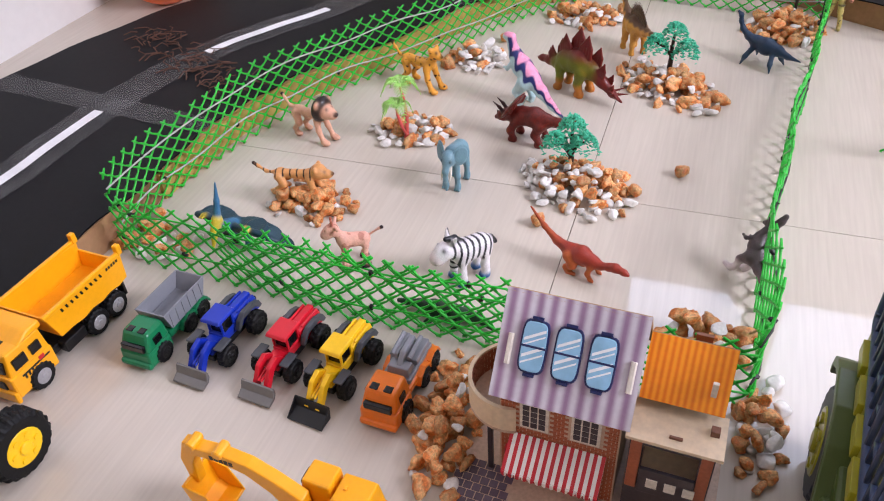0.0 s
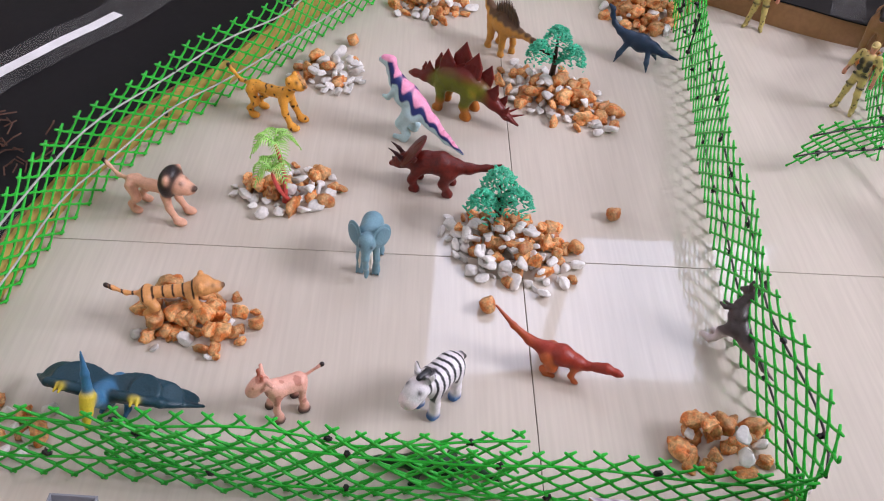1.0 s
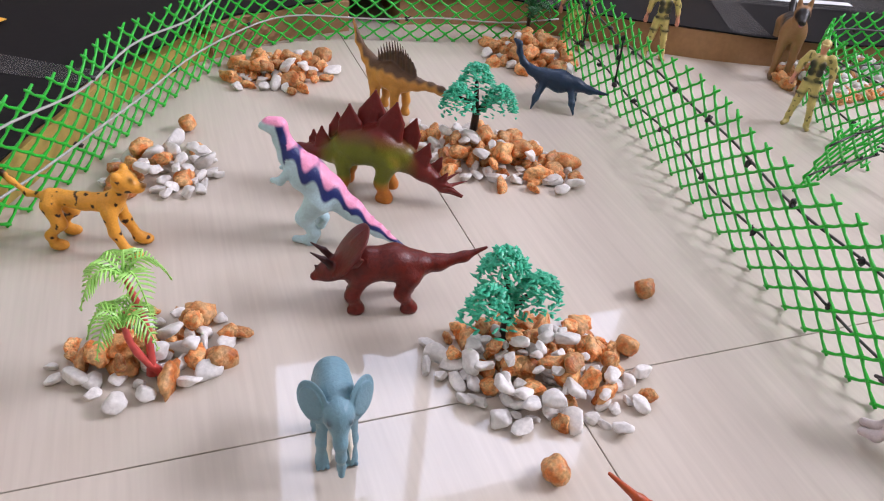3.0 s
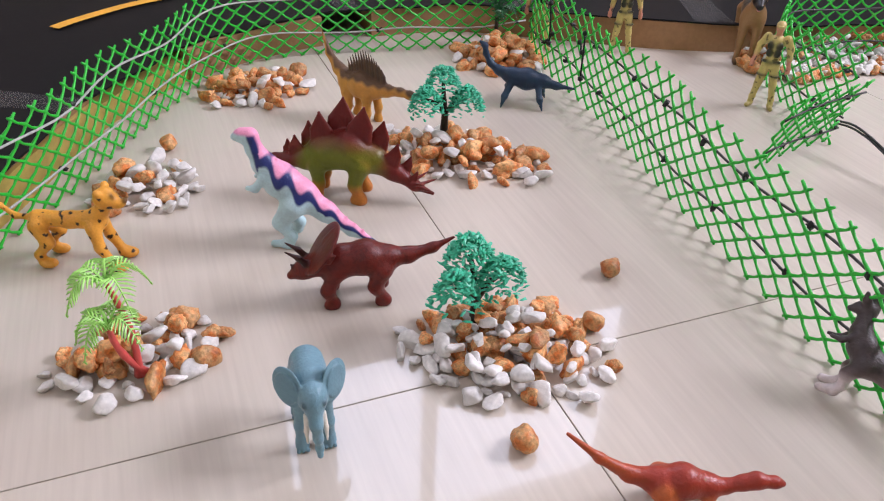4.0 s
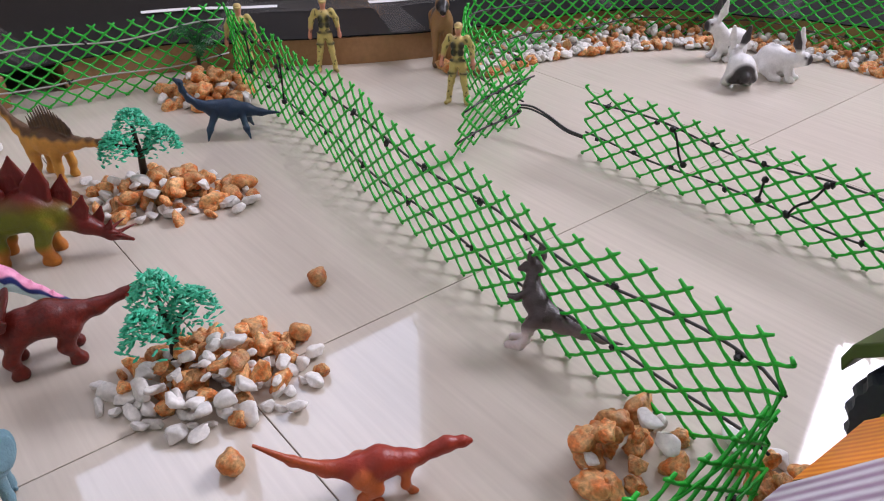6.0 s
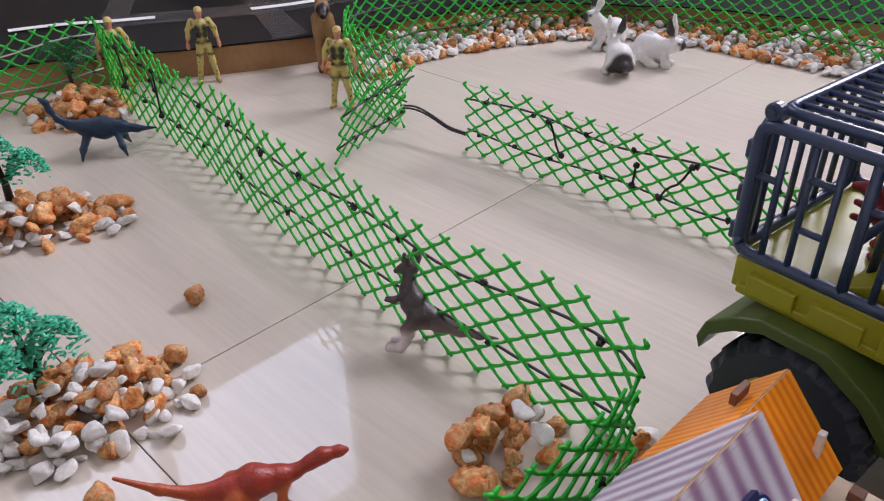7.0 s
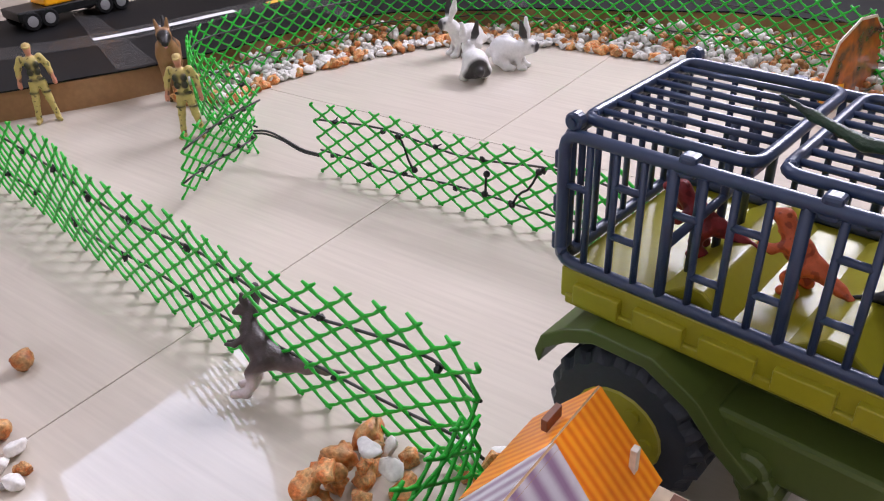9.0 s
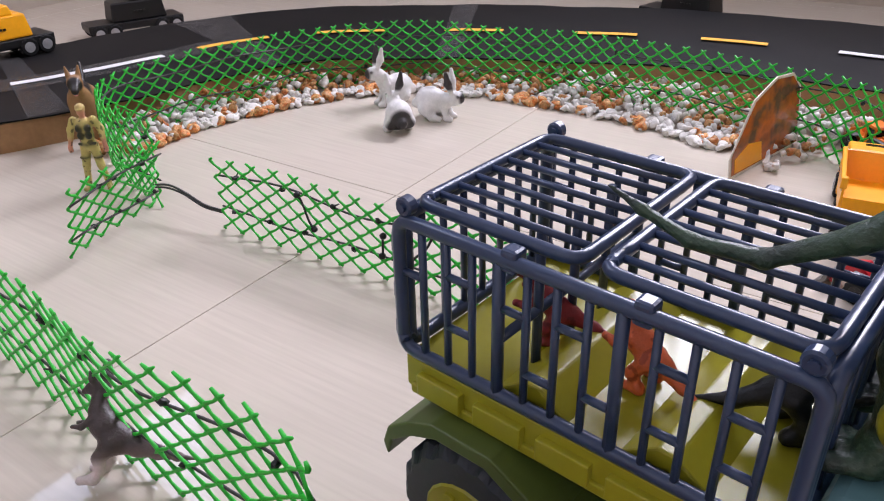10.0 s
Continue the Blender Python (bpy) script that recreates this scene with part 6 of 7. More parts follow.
for i in range(3):
    cx = 0.0235 + i * 0.0245
    o = Vector((cx, 0, EZ)) + up * 0.041 + nrm * 0.0012
    mm = Matrix((( 1, 0, 0, o.x), (0, up.y, nrm.y, o.y), (0, up.z, nrm.z, o.z), (0, 0, 0, 1)))

    def pad(name, mat, w, h, t, parent, dz=0.0, notch=True):
        bm = bmesh.new()
        out = []
        for k in range(20):
            a = 2 * math.pi * k / 20
            ex = 0.42
            out.append((w * math.copysign(abs(math.cos(a)) ** ex, math.cos(a)), h * math.copysign(abs(math.sin(a)) ** ex, math.sin(a))))
        lo = [bm.verts.new(mm @ Vector((x, y, dz))) for x, y in out]
        hi = [bm.verts.new(mm @ Vector((x * 0.97, y * 0.97, dz + t))) for x, y in out]
        bm.faces.new(lo[::-1])
        bm.faces.new(hi)
        for k in range(20):
            bm.faces.new((lo[k], lo[(k + 1) % 20], hi[(k + 1) % 20], hi[k]))
        return part(name, bm, mat, parent)
    sky_pad = pad("skylight", M_NAVY, 0.0102, 0.0195, 0.0016, house)
    pad("pane", M_SKYLIGHT, 0.0088, 0.0180, 0.0005, sky_pad, 0.0017)
    bm = bmesh.new()
    for x0, x1, y0, y1 in ((-0.0088, 0.0088, -0.0008, 0.0008), (-0.004, 0.004, 0.0192, 0.0215), (-0.004, 0.004, -0.0215, -0.0192)):
        vs = [bm.verts.new(mm @ Vector(q)) for q in ((x0, y0, 0.0024), (x1, y0, 0.0024), (x1, y1, 0.0024), (x0, y1, 0.0024))]
        vb = [bm.verts.new(mm @ Vector(q)) for q in ((x0, y0, 0.0), (x1, y0, 0.0), (x1, y1, 0.0), (x0, y1, 0.0))]
        bm.faces.new(vs)
        for k in range(4):
            bm.faces.new((vb[k], vb[(k + 1) % 4], vs[(k + 1) % 4], vs[k]))
    part("glazing_bar", bm, M_NAVY, sky_pad)
    # slanted white bars: glints drawn in the print of the pane
    for cy, wd in ((0.0085, 0.0011), (-0.0035, 0.0012), (-0.0085, 0.0007), (0.0045, 0.0006)):
        bm = bmesh.new()
        q = [(-0.0075, cy - 0.004 - wd), (0.0075, cy + 0.004 - wd), (0.0075, cy + 0.004 + wd), (-0.0075, cy - 0.004 + wd)]
        hi, lo = ([bm.verts.new(mm @ Vector((x, y, z))) for x, y in q] for z in (0.00235, 0.0021))
        bm.faces.new(hi)
        for k in range(4):
            bm.faces.new((lo[k], lo[(k + 1) % 4], hi[(k + 1) % 4], hi[k]))
        part("printed_glint", bm, M_WHITEPAPER, sky_pad, "pale printed streak drawn as a glint")
for x in (0.006, W0 - 0.004):
    o = Vector((x, 0, EZ)) + up * 0.036
    bm = bmesh.new()
    tube(bm, [o - up * 0.011 + nrm * 0.001, o + up * 0.011 + nrm * 0.001], 0.0022, 6)
    part("tab", bm, M_WINPRINT, house)


def brick_face(x0, x1, y, z0, z1, holes, toward=-1):
    """Courses of printed bricks, each standing a hair proud of the board."""
    bw, bh, g = 0.0058, 0.0026, 0.0005
    row = 0
    z = z0
    bm = bmesh.new()
    while z + bh < z1:
        x = x0 + (-bw / 2 if row % 2 else 0)
        while x < x1:
            a, b = max(x, x0) + g / 2, min(x + bw, x1) - g / 2
            if b - a > 0.001 and not any(a < h[1] and b > h[0] and z < h[3] and z + bh > h[2] for h in holes):
                ya, yb = sorted((y, y + toward * 0.0004))
                box(bm, a, b, ya, yb, z + g / 2, z + bh - g / 2)
            x += bw
        z += bh
        row += 1
    me_ob = part("brick", bm, M_BRICKPRINT, house, "courses of small printed bricks")
    tagged(me_ob, kind="stuff")


bm = bmesh.new()
prism(bm, [(0, 0)] + [(0.0, EZ + 0.004), (RY - 0.008, RZ - 0.006), (2 * (RY - 0.008), EZ + 0.004), (2 * (RY - 0.008), 0)], 0, 0.003)
me = bm
bmesh.ops.transform(bm, matrix=Matrix(((0, 1, 0, 0.003), (1, 0, 0, 0.008), (0, 0, 1, 0), (0, 0, 0, 1))), verts=bm.verts)
part("side_wall", bm, [M_MORTAR], house)
bm = bmesh.new()
prism(bm, [(0, 0)] + [(0.0, EZ + 0.004), (RY - 0.008, RZ - 0.006), (2 * (RY - 0.008), EZ + 0.004), (2 * (RY - 0.008), 0)], 0, 0.003)
bmesh.ops.transform(bm, matrix=Matrix(((0, 1, 0, W0 - 0.007), (1, 0, 0, 0.008), (0, 0, 1, 0), (0, 0, 0, 1))), verts=bm.verts)
part("side_wall", bm, [M_MORTAR], house)
bm = bmesh.new()
box(bm, 0.006, W0 - 0.007, 0.008, 0.011, 0.0, EZ)
part("front_wall", bm, M_MORTAR, house)
bm = bmesh.new()
box(bm, 0.006, W0 - 0.007, 0.084, 0.087, 0.0, EZ)
part("back_wall", bm, M_MORTAR, house)
holes = [(0.019, 0.041, 0.064, 0.092), (0.058, 0.080, 0.064, 0.092)]
brick_face(0.004, W0 - 0.005, 0.008, 0.0, 0.102, holes)
for h in holes:
    fr = rounded(house, "window", M_WINPRINT, [(h[0] * 100, h[1] * 100, 0.72, 0.8, h[2] * 100, h[3] * 100)], 0.0002)
    for i in range(3):
        for j in range(4):
            x = h[0] + 0.0022 + i * 0.0062
            z = h[2] + 0.0025 + j * 0.006
            rounded(fr, "pane", M_DARKPRINT, [(x * 100, (x + 0.005) * 100, 0.66, 0.74, z * 100, (z + 0.0048) * 100)], 0.0)
slab("awning", M_AWNING, [(0.012, -0.018, 0.040), (0.086, -0.018, 0.040), (0.086, 0.007, 0.056), (0.012, 0.007, 0.056)], 0.002, house, "red and white striped awning", M_EDGE)
for i in range(14):
    bm = bmesh.new()
    x = 0.012 + i * 0.00528
    prism(bm, [(x, 0.040), (x + 0.00528, 0.040), (x + 0.0044, 0.0365), (x + 0.0026, 0.035), (x + 0.0009, 0.0365)], -0.0195, -0.0182)
    part("scallop", bm, M_AWNING, house)
rounded(house, "shop_front", M_REDPRINT, [(0.8, 8.4, 0.3, 0.76, 0.3, 3.9)], 0.0006)
# annexe with the orange roof and the bare terrace
AX0, AX1 = 0.1005, 0.159
slab("annexe_roof_front", M_ORANGEPRINT, [(AX0, 0.028, 0.105), (AX1, 0.028, 0.105), (AX1 + 0.001, 0.060, 0.139), (AX0, 0.060, 0.139)], 0.003, house, "orange striped board", M_EDGE)
slab("annexe_roof_back", M_ORANGEPRINT, [(AX1, 0.092, 0.105), (AX0, 0.092, 0.105), (AX0, 0.061, 0.139), (AX1 + 0.001, 0.061, 0.139)], 0.003, house, "orange striped board", M_EDGE)
rounded(house, "terrace", M_PLY, [(AX0 * 100 - 0.3, AX1 * 100 + 0.4, -0.2, 3.6, 9.4, 9.7)], 0.0003, "bare tan board")
for q in ((12.6, 13.5, 0.5, 0.7, 9.65, 9.9), (15.2, 15.8, 1.6, 2.2, 9.65, 10.2), (13.0, 14.2, 6.8, 7.1, 13.2, 13.8)):
    rounded(house, "tab", M_TAB, [q], 0.0003)
rounded(house, "tab", M_WINPRINT, [(14.7, 15.1, 3.6, 3.9, 11.2, 12.6)], 0.0003)
bm = bmesh.new()
for s in ((AX0, AX0 + 0.010, 0.006, 0.009, 0, 0.094), (AX1 - 0.010, AX1, 0.006, 0.009, 0, 0.094), (AX0 + 0.010, AX1 - 0.010, 0.006, 0.009, 0.082, 0.094), (AX0 + 0.010, AX1 - 0.010, 0.006, 0.009, 0, 0.036),
          (AX1 - 0.003, AX1, 0.009, 0.088, 0, 0.094), (AX0 + 0.001, AX1 - 0.003, 0.085, 0.088, 0, 0.100)):
    box(bm, *s)
part("annexe_wall", bm, M_DARKPRINT, house, "dark printed board wall")
rounded(house, "annexe_floor", M_PLY, [(AX0 * 100 + 1.0, AX1 * 100 - 0.3, 0.9, 8.5, 3.2, 3.5)], 0.0002)
rounded(house, "parapet", M_DARKPRINT, [(AX0 * 100 + 1.0, AX1 * 100 - 1.0, 0.1, 0.4, 3.6, 6.2)], 0.0004)
for i in range(3):
    x = AX0 * 100 + 1.6 + i * 1.3
    rounded(house, "panel", M_WINPRINT, [(x, x + 0.8, 0.02, 0.12, 4.4, 5.3)], 0.0001)
for x in (AX0, AX1 - 0.010):
    rounded(house, "pillar", M_BRICKPRINT, [(x * 100 + 0.1, x * 100 + 0.9, 0.45, 0.62, 3.4, 9.2)], 0.0003)
# the round balcony and its door
bm = bmesh.new()
rows = []
for k in range(23):
    a = math.radians(70 + 10 * k)
    rows.append([bm.verts.new((0.004 + r * math.cos(a), 0.040 + r * math.sin(a), z)) for r, z in ((0.036, 0.058), (0.036, 0.082), (0.033, 0.082), (0.033, 0.058))])
for p, q in zip(rows, rows[1:]):
    for k in range(4):
        bm.faces.new((p[k], q[k], q[(k + 1) % 4], p[(k + 1) % 4]))
bm.faces.new(rows[0])
bm.faces.new(rows[-1][::-1])
bmesh.ops.recalc_face_normals(bm, faces=bm.faces)
part("balcony_wall", bm, M_PLY, house, "curved tan board balcony wall")
bm = bmesh.new()
for row in range(6):
    for k in range(20):
        a = math.radians(72 + 11 * (k + (row % 2) * 0.5))
        if a > math.radians(288):
            continue
        p = Vector((0.004 + 0.0327 * math.cos(a), 0.040 + 0.0327 * math.sin(a), 0.060 + row * 0.0037))
        g = bmesh.new()
        box(g, -0.0004, 0.0004, -0.0028, 0.0028, -0.0015, 0.0015)
        me = bpy.data.meshes.new("b")
        g.to_mesh(me)
        g.free()
        me.transform(Matrix.Translation(p) @ Matrix.Rotation(a, 4, "Z"))
        bm.from_mesh(me)
        bpy.data.meshes.remove(me)
tagged(part("balcony_brick", bm, M_BRICKPRINT, house), kind="stuff")
bm = bmesh.new()
vs = [bm.verts.new((0.004 + 0.036 * math.cos(math.radians(70 + 220 * q / 22)), 0.040 + 0.036 * math.sin(math.radians(70 + 220 * q / 22)), 0.058)) for q in range(23)]
f = bm.faces.new(vs)
r = bmesh.ops.extrude_face_region(bm, geom=[f])
bmesh.ops.translate(bm, vec=(0, 0, -0.003), verts=[v for v in r["geom"] if isinstance(v, bmesh.types.BMVert)])
bmesh.ops.recalc_face_normals(bm, faces=bm.faces)
part("balcony_floor", bm, M_MORTAR, house)
rounded(house, "balcony_post", M_DARKPRINT, [(-0.7, -0.3, 0.6, 1.0, 0.3, 5.6)], 0.0004)
base = rounded(house, "base_board", M_MORTAR, [(-3.2, 17.0, -6.0, 9.5, 0.0, 0.28)], 0.0004)
for i in range(7):
    for j in range(9):
        x, y = -3.1 + i * 0.75 + (j % 2) * 0.3, -5.6 + j * 0.75
        if x < 1.2 or y < -2.2:
            rounded(base, "paver", M_PAVER, [(x, x + 0.66, y, y + 0.66, 0.28, 0.33)], 0.0)

# ---- the cage truck ----
P_CAGE = plastic("slate_blue_plastic", (46, 60, 88), 0.28)
P_OLIVE = plastic("olive_yellow_plastic", (150, 144, 34), 0.3)
P_ARMY = plastic("army_green_plastic", (74, 88, 38), 0.4)
P_TEAL = plastic("grey_teal_plastic", (96, 134, 140), 0.35)
P_BIGTYRE = material("slate_tyre", srgb(40, 46, 56), 0.55, grain=300, spread=0.1, bump=0.2)

TRUCK = Matrix.Translation((0.2495, -0.276, 0)) @ Matrix.Rotation(-1.694, 4, "Z")
truck = thing("cage_truck", TRUCK, "olive toy truck carrying a slate-blue barred cage", "toy truck")
L, Wd, Z0, Z1 = 0.186, 0.124, 0.128, 0.199
cage = new("cage")
cage.parent = truck
cage["label"] = "slate-blue barred cage"


def bars(name, lines, r, sides=8, parent=None):
    bm = bmesh.new()
    for ln_ in lines:
        tube(bm, ln_, r, sides)
    return part(name, bm, P_CAGE, parent or cage, smooth=True)


def rail(name, pts, r, round_=0.008):
    """A closed bar loop with rounded corners."""
    out = []
    n = len(pts)
    for i in range(n):
        a, b, c = (Vector(pts[(i + q) % n]) for q in (-1, 0, 1))
        p, q = b + (a - b).normalized() * round_, b + (c - b).normalized() * round_
        for u in (0, 0.33, 0.67, 1):
            out.append(p.lerp(b, u).lerp(b.lerp(q, u), u))
    out += out[:2]
    return bars(name, [out], r)


for y in (0, Wd):
    rail("side_frame", [(0, y, Z0), (L, y, Z0), (L, y, Z1), (0, y, Z1)], 0.0034)
    n = 13
    for i in range(1, n):
        x = L * i / n
        bars("upright", [[(x, y, Z0), (x, y, Z1)]], 0.0019 if i not in (4, 8) else 0.0029)
    for i, f in ((0, 0.62), (2, 0.34), (2, 0.72), (4, 0.66), (5, 0.26), (6, 0.7), (7, 0.3), (9, 0.3), (9, 0.72), (11, 0.62), (11, 0.28)):
        bars("rung", [[(L * i / n, y, Z0 + (Z1 - Z0) * f), (L * (i + 1) / n, y, Z0 + (Z1 - Z0) * f)]], 0.0019)
for x in (0, L):
    rail("end_frame", [(x, 0.004, Z0), (x, Wd - 0.004, Z0), (x, Wd - 0.004, Z1), (x, 0.004, Z1)], 0.0036)
    for i in range(1, 8):
        bars("upright", [[(x, Wd * i / 8, Z0), (x, Wd * i / 8, Z1)]], 0.0019)
bars("divider", [[(L * 0.31, y, Z0), (L * 0.31, y, Z1)] for y in (0.03, 0.06, 0.09)] + [[(L * 0.31, 0, Z0 + 0.03), (L * 0.31, Wd, Z0 + 0.03)]], 0.0024)
for x0, x1 in ((0.004, L * 0.475), (L * 0.53, L - 0.004)):
    lid = rail("lid", [(x0, 0.010, Z1 + 0.005), (x1, 0.010, Z1 + 0.005), (x1, Wd - 0.010, Z1 + 0.005), (x0, Wd - 0.010, Z1 + 0.005)], 0.0030)
    for i in range(1, 8):
        y = 0.010 + (Wd - 0.020) * i / 8
        bars("lid_bar", [[(x0, y, Z1 + 0.005), (x1, y, Z1 + 0.005)]], 0.0018, 8, lid)
for x in (L * 0.338, L * 0.658):
    for y in (0.002, Wd - 0.002):
        bm = bmesh.new()
        box(bm, x - 0.0042, x + 0.0042, y - 0.0044, y + 0.0044, Z1 - 0.005, Z1 + 0.0058, 0.0018)
        part("clip", bm, P_CAGE, cage)
for x, y in ((0.004, 0.002), (0.004, Wd - 0.002), (L - 0.006, 0.002), (L - 0.006, Wd - 0.002)):
    bm = bmesh.new()
    cylinder_y(bm, x, Z1 + 0.0065, 0.0048, y - 0.0032, y + 0.0032, 16, 0.001)
    cylinder_y(bm, x, Z1 + 0.0065, 0.0022, y - 0.0045, y + 0.0045, 10)
    part("hinge_knob", bm, P_CAGE, cage)
for z in (Z0 + 0.008, Z0 + 0.03, Z0 + 0.055):
    rounded(cage, "latch", P_CAGE, [(-0.7, -0.2, 0.1, 0.9, z * 100 - 0.5, z * 100 + 0.5)], 0.0012)

rounded(truck, "bed", P_OLIVE, [(0.2, 18.7, -0.15, 12.55, 10.6, 12.5), (0.6, 18.3, -0.35, 12.75, 10.4, 11.0)], 0.0012)
for i in range(5):
    rounded(truck, "bed_panel", P_OLIVE, [(1.2 + i * 3.5, 3.9 + i * 3.5, -0.55, 0.0, 10.7, 11.9)], 0.0008)
for x in (0.072, 0.136):
    bm = bmesh.new()
    prism(bm, [(x - 0.020, 0.1245), (x - 0.004, 0.136), (x + 0.004, 0.136), (x + 0.020, 0.1245)], 0.006, 0.118, 0.0012)
    part("bed_rib", bm, P_OLIVE, truck, "sloped olive ridge across the bed")
rounded(truck, "chassis", P_ARMY, [(1.0, 27.0, 2.0, 10.3, 6.2, 10.3), (9.5, 18.0, -0.6, 2.2, 5.4, 8.4)], 0.003)
for s, y0, y1 in ((1, -1.6, 2.2), (-1, 10.1, 13.9)):
    bm = bmesh.new()
    outer = [(-0.004, 0.074), (0.000, 0.086), (0.014, 0.097), (0.030, 0.104), (0.066, 0.104), (0.090, 0.091), (0.108, 0.072), (0.124, 0.060)]
    inner = [(x + (0.003 if x < 0.04 else -0.004), z - 0.008) for x, z in outer]
    prism(bm, outer + inner[::-1], y0 * 0.01, y1 * 0.01, 0.0012)
    part("fender", bm, P_ARMY, truck, "moulded army-green fender")
    bm = bmesh.new()
    for i in range(3):
        cylinder_y(bm, 0.118 + i * 0.004, 0.060 - i * 0.008, 0.010, y0 * 0.01 + 0.004, y1 * 0.01 - 0.006, 14, 0.002)
    part("tank", bm, P_ARMY, truck)
for x in (0.050, 0.236):
    for y, s in ((0.004, -1), (0.120, 1)):
        w = wheel(truck, x, y, 0.0465, 0.036, P_OLIVE, 20, 6, s)
        w.data.materials.clear()
        w.data.materials.append(P_BIGTYRE)
cab = rounded(truck, "cab", P_TEAL, [(18.9, 29.0, 0.4, 11.9, 9.0, 14.6, (0.2, 0.8, 0.6)), (21.6, 26.0, 1.0, 11.3, 14.4, 15.4, (0.3, 1.2, 0.6))], 0.006, "dull grey-teal cab")
rounded(cab, "engine_block", P_OLIVE, [(21.2, 26.0, 2.6, 7.4, 15.0, 19.4, (0.9, 1.2, 0.8)), (22.0, 26.0, 1.8, 8.4, 16.4, 17.4)], 0.004, "olive-yellow engine block")
bm = bmesh.new()
bmesh.ops.create_uvsphere(bm, u_segments=20, v_segments=12, radius=0.0105, matrix=Matrix.Translation((0.208, 0.028, 0.176)) @ Matrix.Diagonal((1.0, 1.0, 1.1, 1)))
part("exhaust_pot", bm, P_OLIVE, cab, smooth=True)


def caged(x, y, rot, col, dark, label, size):
    k = Clay(0.09, 0.4)
    k.limb([(-1.0, 0, 2.4, 0.7), (0.6, 0, 3.3, 0.95), (1.6, 0, 4.6, 0.6), (2.0, 0, 5.3, 0.6), (3.1, 0, 5.3, 0.35)], col)
    k.limb([(-1.0, 0, 2.4, 0.7), (-2.8, 0, 1.6, 0.4), (-4.6, 0.4, 1.2, 0.1)], col)
    k.two([(-0.2, 0.7, 2.4, 0.65), (0.5, 1.0, 1.4, 0.4), (-0.2, 1.0, 0.4, 0.35), (0.7, 1.1, 0.3, 0.35)], col)
    k.two([(1.0, 0.6, 3.8, 0.4), (1.9, 1.2, 3.2, 0.3), (2.7, 1.3, 3.4, 0.28)], col)
    ob = k.build("small_dinosaur_figure", TRUCK @ pose(x, y, 0.1252, 0, 0, rot), label, "toy dinosaur", "dinosaur figures in the cage", lambda V, c: lay(c, dots(V, 1.8, 3, 0.25) * 0.6, dark), size)
    return ob


caged(0.052, 0.055, 200, srgb(132, 40, 44), srgb(80, 20, 26), "small maroon dinosaur figure inside the truck cage", 0.68)
caged(0.105, 0.050, 170, srgb(206, 98, 56), srgb(120, 40, 24), "small orange dinosaur figure inside the truck cage", 0.68)
caged(0.165, 0.062, 30, srgb(24, 26, 26), srgb(12, 12, 12), "small black dinosaur figure inside the truck cage", 0.85)


def trex():
    g, d = srgb(46, 68, 50), srgb(26, 38, 34)
    k = Clay(0.15, 0.6)
    k.limb([(0.0, 0, 10.2, 1.5), (0.6, 0, 12.2, 1.9), (1.4, 0, 14.6, 2.0), (3.0, 0, 16.8, 1.6)], g)
    k.limb([(3.2, 0, 17.2, 1.5), (6.0, 0, 17.8, 1.5), (9.6, 0, 17.2, 1.0)], g)
    k.limb([(-0.3, -0.5, 9.8, 0.95), (-2.4, -1.0, 8.3, 0.5), (-5.2, -1.3, 6.65, 0.36), (-8.0, -1.4, 6.5, 0.3), (-10.2, -1.4, 7.2, 0.22), (-11.7, -1.4, 7.8, 0.1)], g, 0.3)
    for s in (1, -1):
        k.limb([(0.1, s * 1.3, 9.6, 1.5), (0.6, s * 1.8, 7.2, 1.3), (0.2, s * 2.0, 5.0, 0.85), (0.5, s * 2.0, 3.0, 0.72), (0.2, s * 2.0, 1.2, 0.7), (0.1, s * 2.1, 0.6, 0.75)], g)
        k.ball((0.0, s * 2.5, 9.4), (0.9, 0.5, 0.9), g, (0, 0, 0), 0.15)
        for f in (-0.75, 0, 0.75):
            k.limb([(0.0, s * 2.1 + f * 0.6, 0.6, 0.5), (-1.1, s * 2.1 + f * 1.2, 0.45, 0.36), (-1.6, s * 2.1 + f * 1.4, 0.2, 0.1)], g, 0.25)
        k.limb([(2.2, s * 1.7, 14.4, 0.8), (3.8, s * 2.2, 13.0, 0.5), (5.0, s * 2.0, 13.2, 0.35)], g)

    def paint(V, col):
        col = lay(col, 0.75 * soft(np.array([noise.noise(Vector(p * 0.5)) for p in V]), 0.4), d)
        x, y, z = V.T
        joint = np.maximum(soft(0.16 - np.abs(np.hypot(x - 0.0, z - 9.4) - 1.5), 0.12) * soft(np.abs(y) - 2.0, 0.3), soft(0.14 - np.abs(z - 4.0), 0.1) * soft(np.abs(y) - 1.0, 0.3))
        return lay(col, 0.8 * joint, srgb(12, 18, 16))
    k.build("tyrannosaur_figure", TRUCK @ pose(0.199, 0.055, 0.1455, 0, 0, 0), "dark green scaly tyrannosaur figure standing on the truck cab", "toy dinosaur", "", paint, 1.0,
            material("scaly_green_figure", "tint", 0.38, grain=420, spread=0.22, blotch=120, stain=0.15, bump=0.9))


trex()

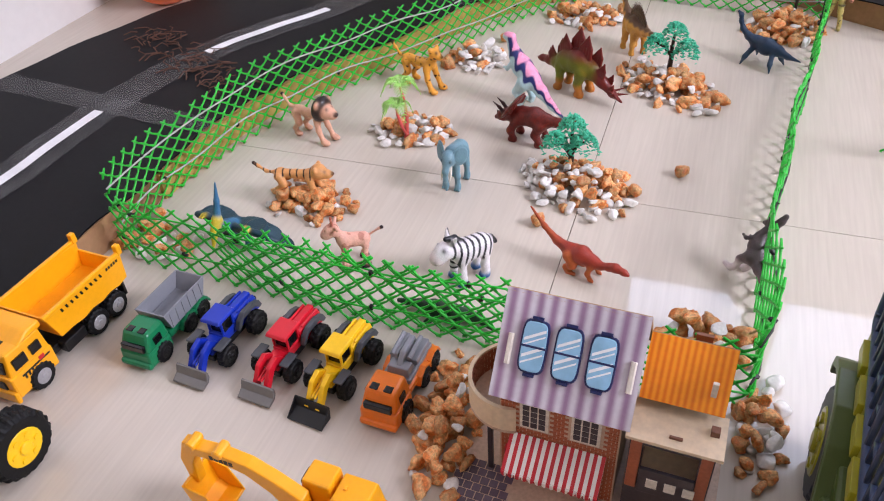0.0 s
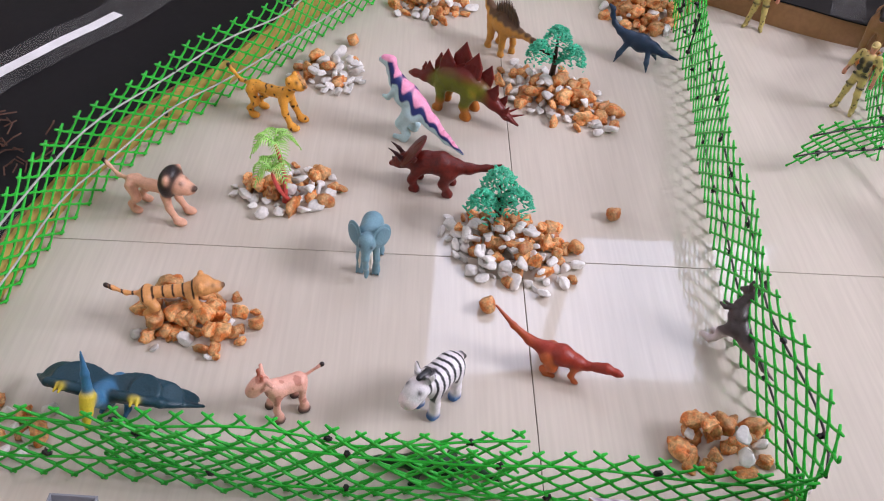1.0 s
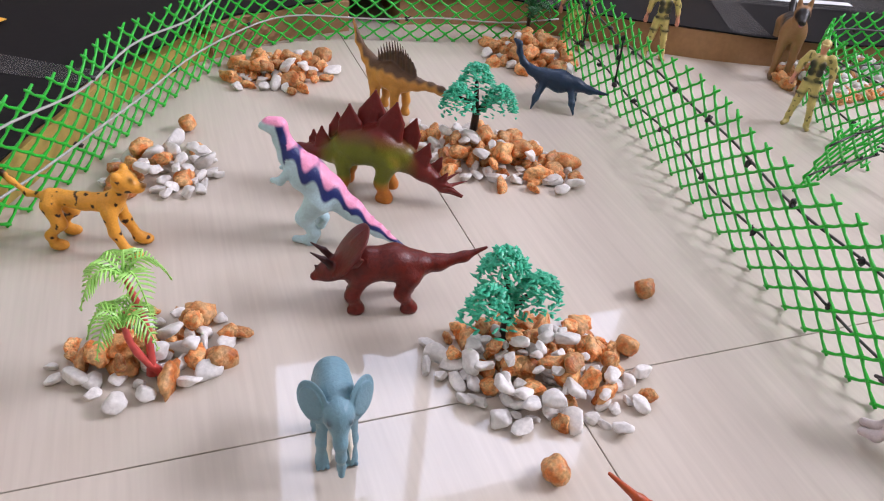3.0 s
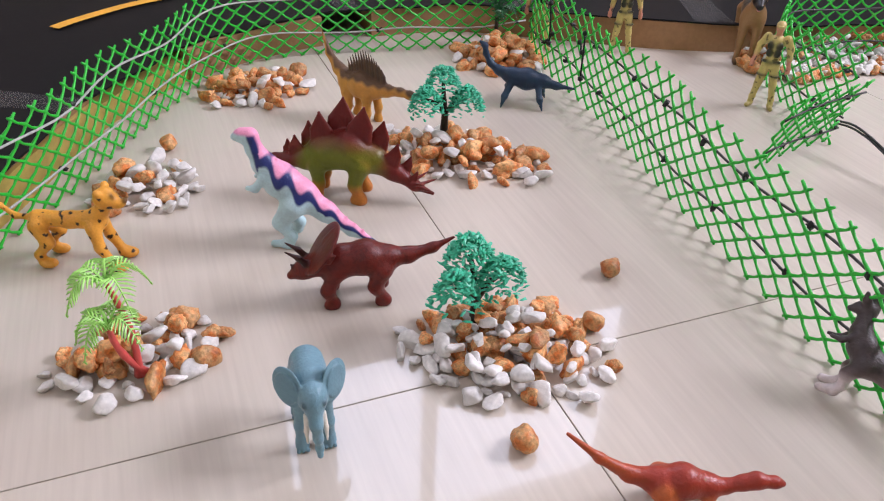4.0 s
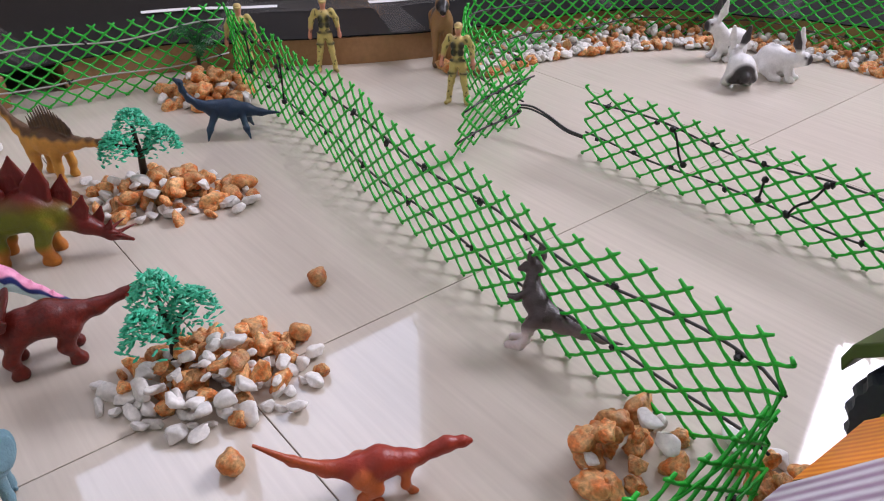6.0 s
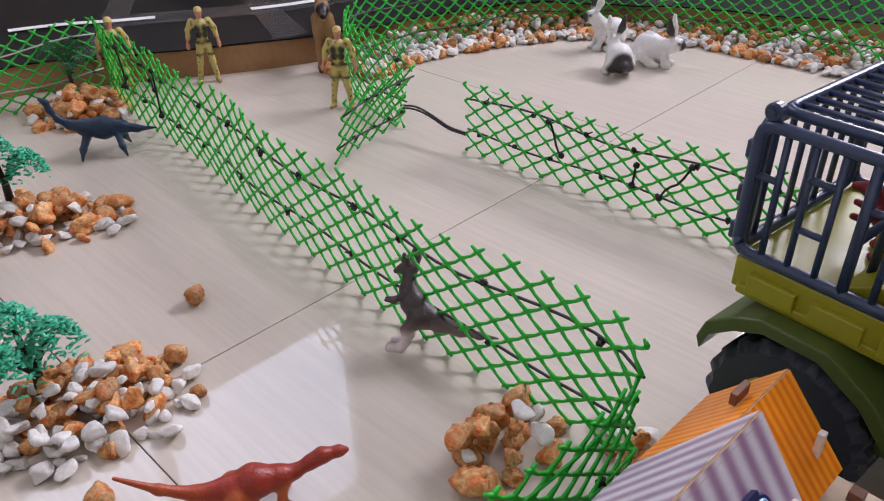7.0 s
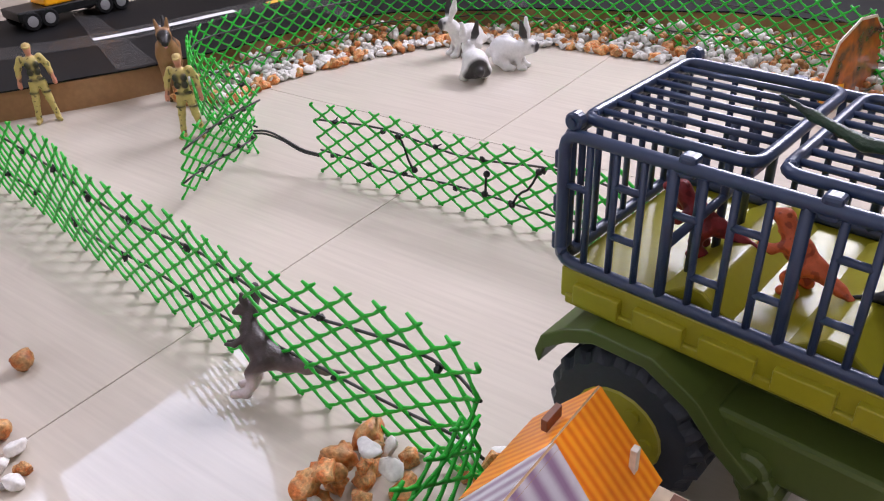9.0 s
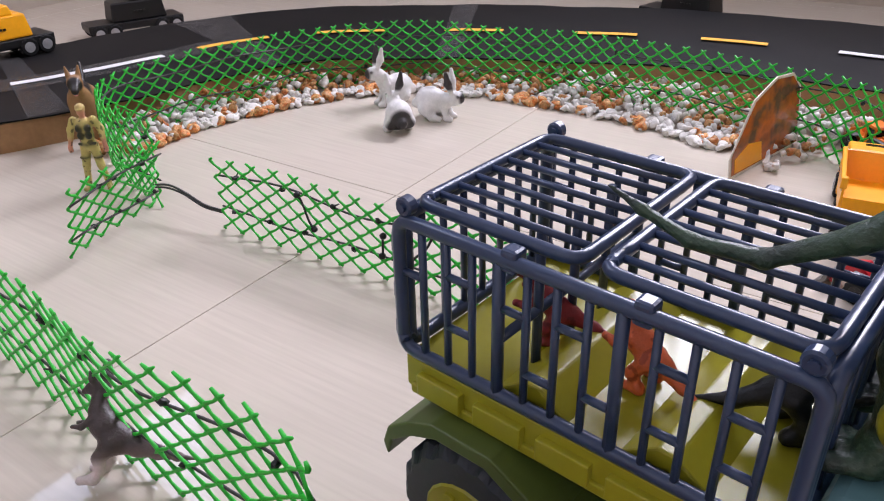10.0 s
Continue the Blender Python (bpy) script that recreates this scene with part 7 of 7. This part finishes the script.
# ---- small things ----
M_PRINTCARD = material("printed_orange_card", srgb(214, 110, 40), 0.25, grain=40, spread=0.3, blotch=28, stain=0.4, tint=srgb(96, 66, 50), bump=0.0, coat=0.5)
bm = bmesh.new()
prism(bm, [(-0.08, 0), (0.08, 0), (0.08, 0.09), (0.06, 0.115), (0.02, 0.12), (-0.03, 0.10), (-0.08, 0.03)], -0.0008, 0.0008, 0.0003)
card = thing("printed_card", pose(0.90, -0.312, 0.001, -8, 0, -14) @ Matrix.Diagonal((1, 1, 0.78, 1)), "orange and brown printed card leaning by the netting", "card")
part("sheet", bm, M_WINPRINT, card, "pale card with a cut edge")
bm = bmesh.new()
prism(bm, [(-0.076, 0.004), (0.076, 0.004), (0.076, 0.088), (0.058, 0.111), (0.02, 0.116), (-0.028, 0.096), (-0.076, 0.032)], -0.0012, -0.0009)
part("print", bm, M_PRINTCARD, card, "orange and brown print")
bm = bmesh.new()
prism(bm, [(-0.070, 0.006), (-0.01, 0.006), (-0.012, 0.034), (-0.04, 0.04), (-0.070, 0.026)], -0.0016, -0.0013)
part("yellow_patch", bm, P_AMBER, card, "yellow printed patch")
P_BALL = plastic("orange_rubber", (240, 112, 44), 0.35)
bm = bmesh.new()
bmesh.ops.create_uvsphere(bm, u_segments=32, v_segments=18, radius=0.085)
tagged(part("ball", bm, P_BALL, smooth=True), "orange plastic ball lying by the wall", "ball").matrix_world = pose(-0.855, 0.425, 0.085)
bm = bmesh.new()
tube(bm, spline([(0.436, 0.188, 0.032), (0.443, 0.172, 0.033), (0.445, 0.150, 0.029), (0.444, 0.122, 0.023), (0.447, 0.100, 0.021)], 0.006)[0].tolist(), 0.0012, 6)
tube(bm, spline([(0.437, 0.188, 0.029), (0.442, 0.172, 0.030), (0.444, 0.150, 0.027), (0.443, 0.122, 0.021), (0.447, 0.100, 0.019)], 0.006)[0].tolist(), 0.0011, 6)
tagged(part("linking_wire", bm, M_WIRE, smooth=True), "dark doubled wire linking two netting fences", "wire")
# dry brown twigs taped across the road
rng = random.Random(9)
bm = bmesh.new()
for i in range(110):
    u = rng.random()
    x, y = -0.735 + 0.26 * u + rng.uniform(-0.03, 0.03) , 0.205 - 0.145 * u + rng.uniform(-0.025, 0.03)
    a = rng.uniform(0, 6.28)
    l = rng.uniform(0.012, 0.035)
    tube(bm, [(x, y, ROAD_Z + 0.003), (x + l * 0.5 * math.cos(a), y + l * 0.5 * math.sin(a), ROAD_Z + rng.uniform(0.003, 0.009)), (x + l * math.cos(a + 0.4), y + l * math.sin(a + 0.4), ROAD_Z + 0.003)], 0.0009, 4)
M_TWIG = material("dry_brown_twig", srgb(86, 56, 42), 0.8, grain=300)
ob = tagged(part("dry_twigs", bm, M_TWIG), "dry brown twigs strewn across the black road", "twigs", kind="stuff")
# dark crocodile lying under the near netting
k = Clay(0.09, 0.35)
cg = srgb(28, 62, 34)
k.limb([(-5.5, 0.6, 0.5, 0.2), (-3.0, -0.2, 0.8, 0.5), (-0.6, 0, 1.0, 0.85), (1.6, 0, 1.0, 0.8), (3.2, 0, 0.95, 0.5), (4.6, 0, 0.8, 0.36), (5.6, 0, 0.7, 0.25)], cg)
k.two([(1.2, 0.6, 0.8, 0.3), (1.5, 1.4, 0.35, 0.25), (1.9, 1.6, 0.22, 0.2)], cg)
k.two([(-1.4, 0.6, 0.8, 0.3), (-1.6, 1.4, 0.35, 0.25), (-1.2, 1.7, 0.22, 0.2)], cg)
k.build("crocodile_figure", pose(-0.085, -0.232, 0, 0, 0, 176), "dark green crocodile figure lying behind the netting", "toy animal", AN, lambda V, c: lay(c, 0.5 * dots(V, 1.6, 7, 0.1), srgb(14, 30, 20)), 0.92)
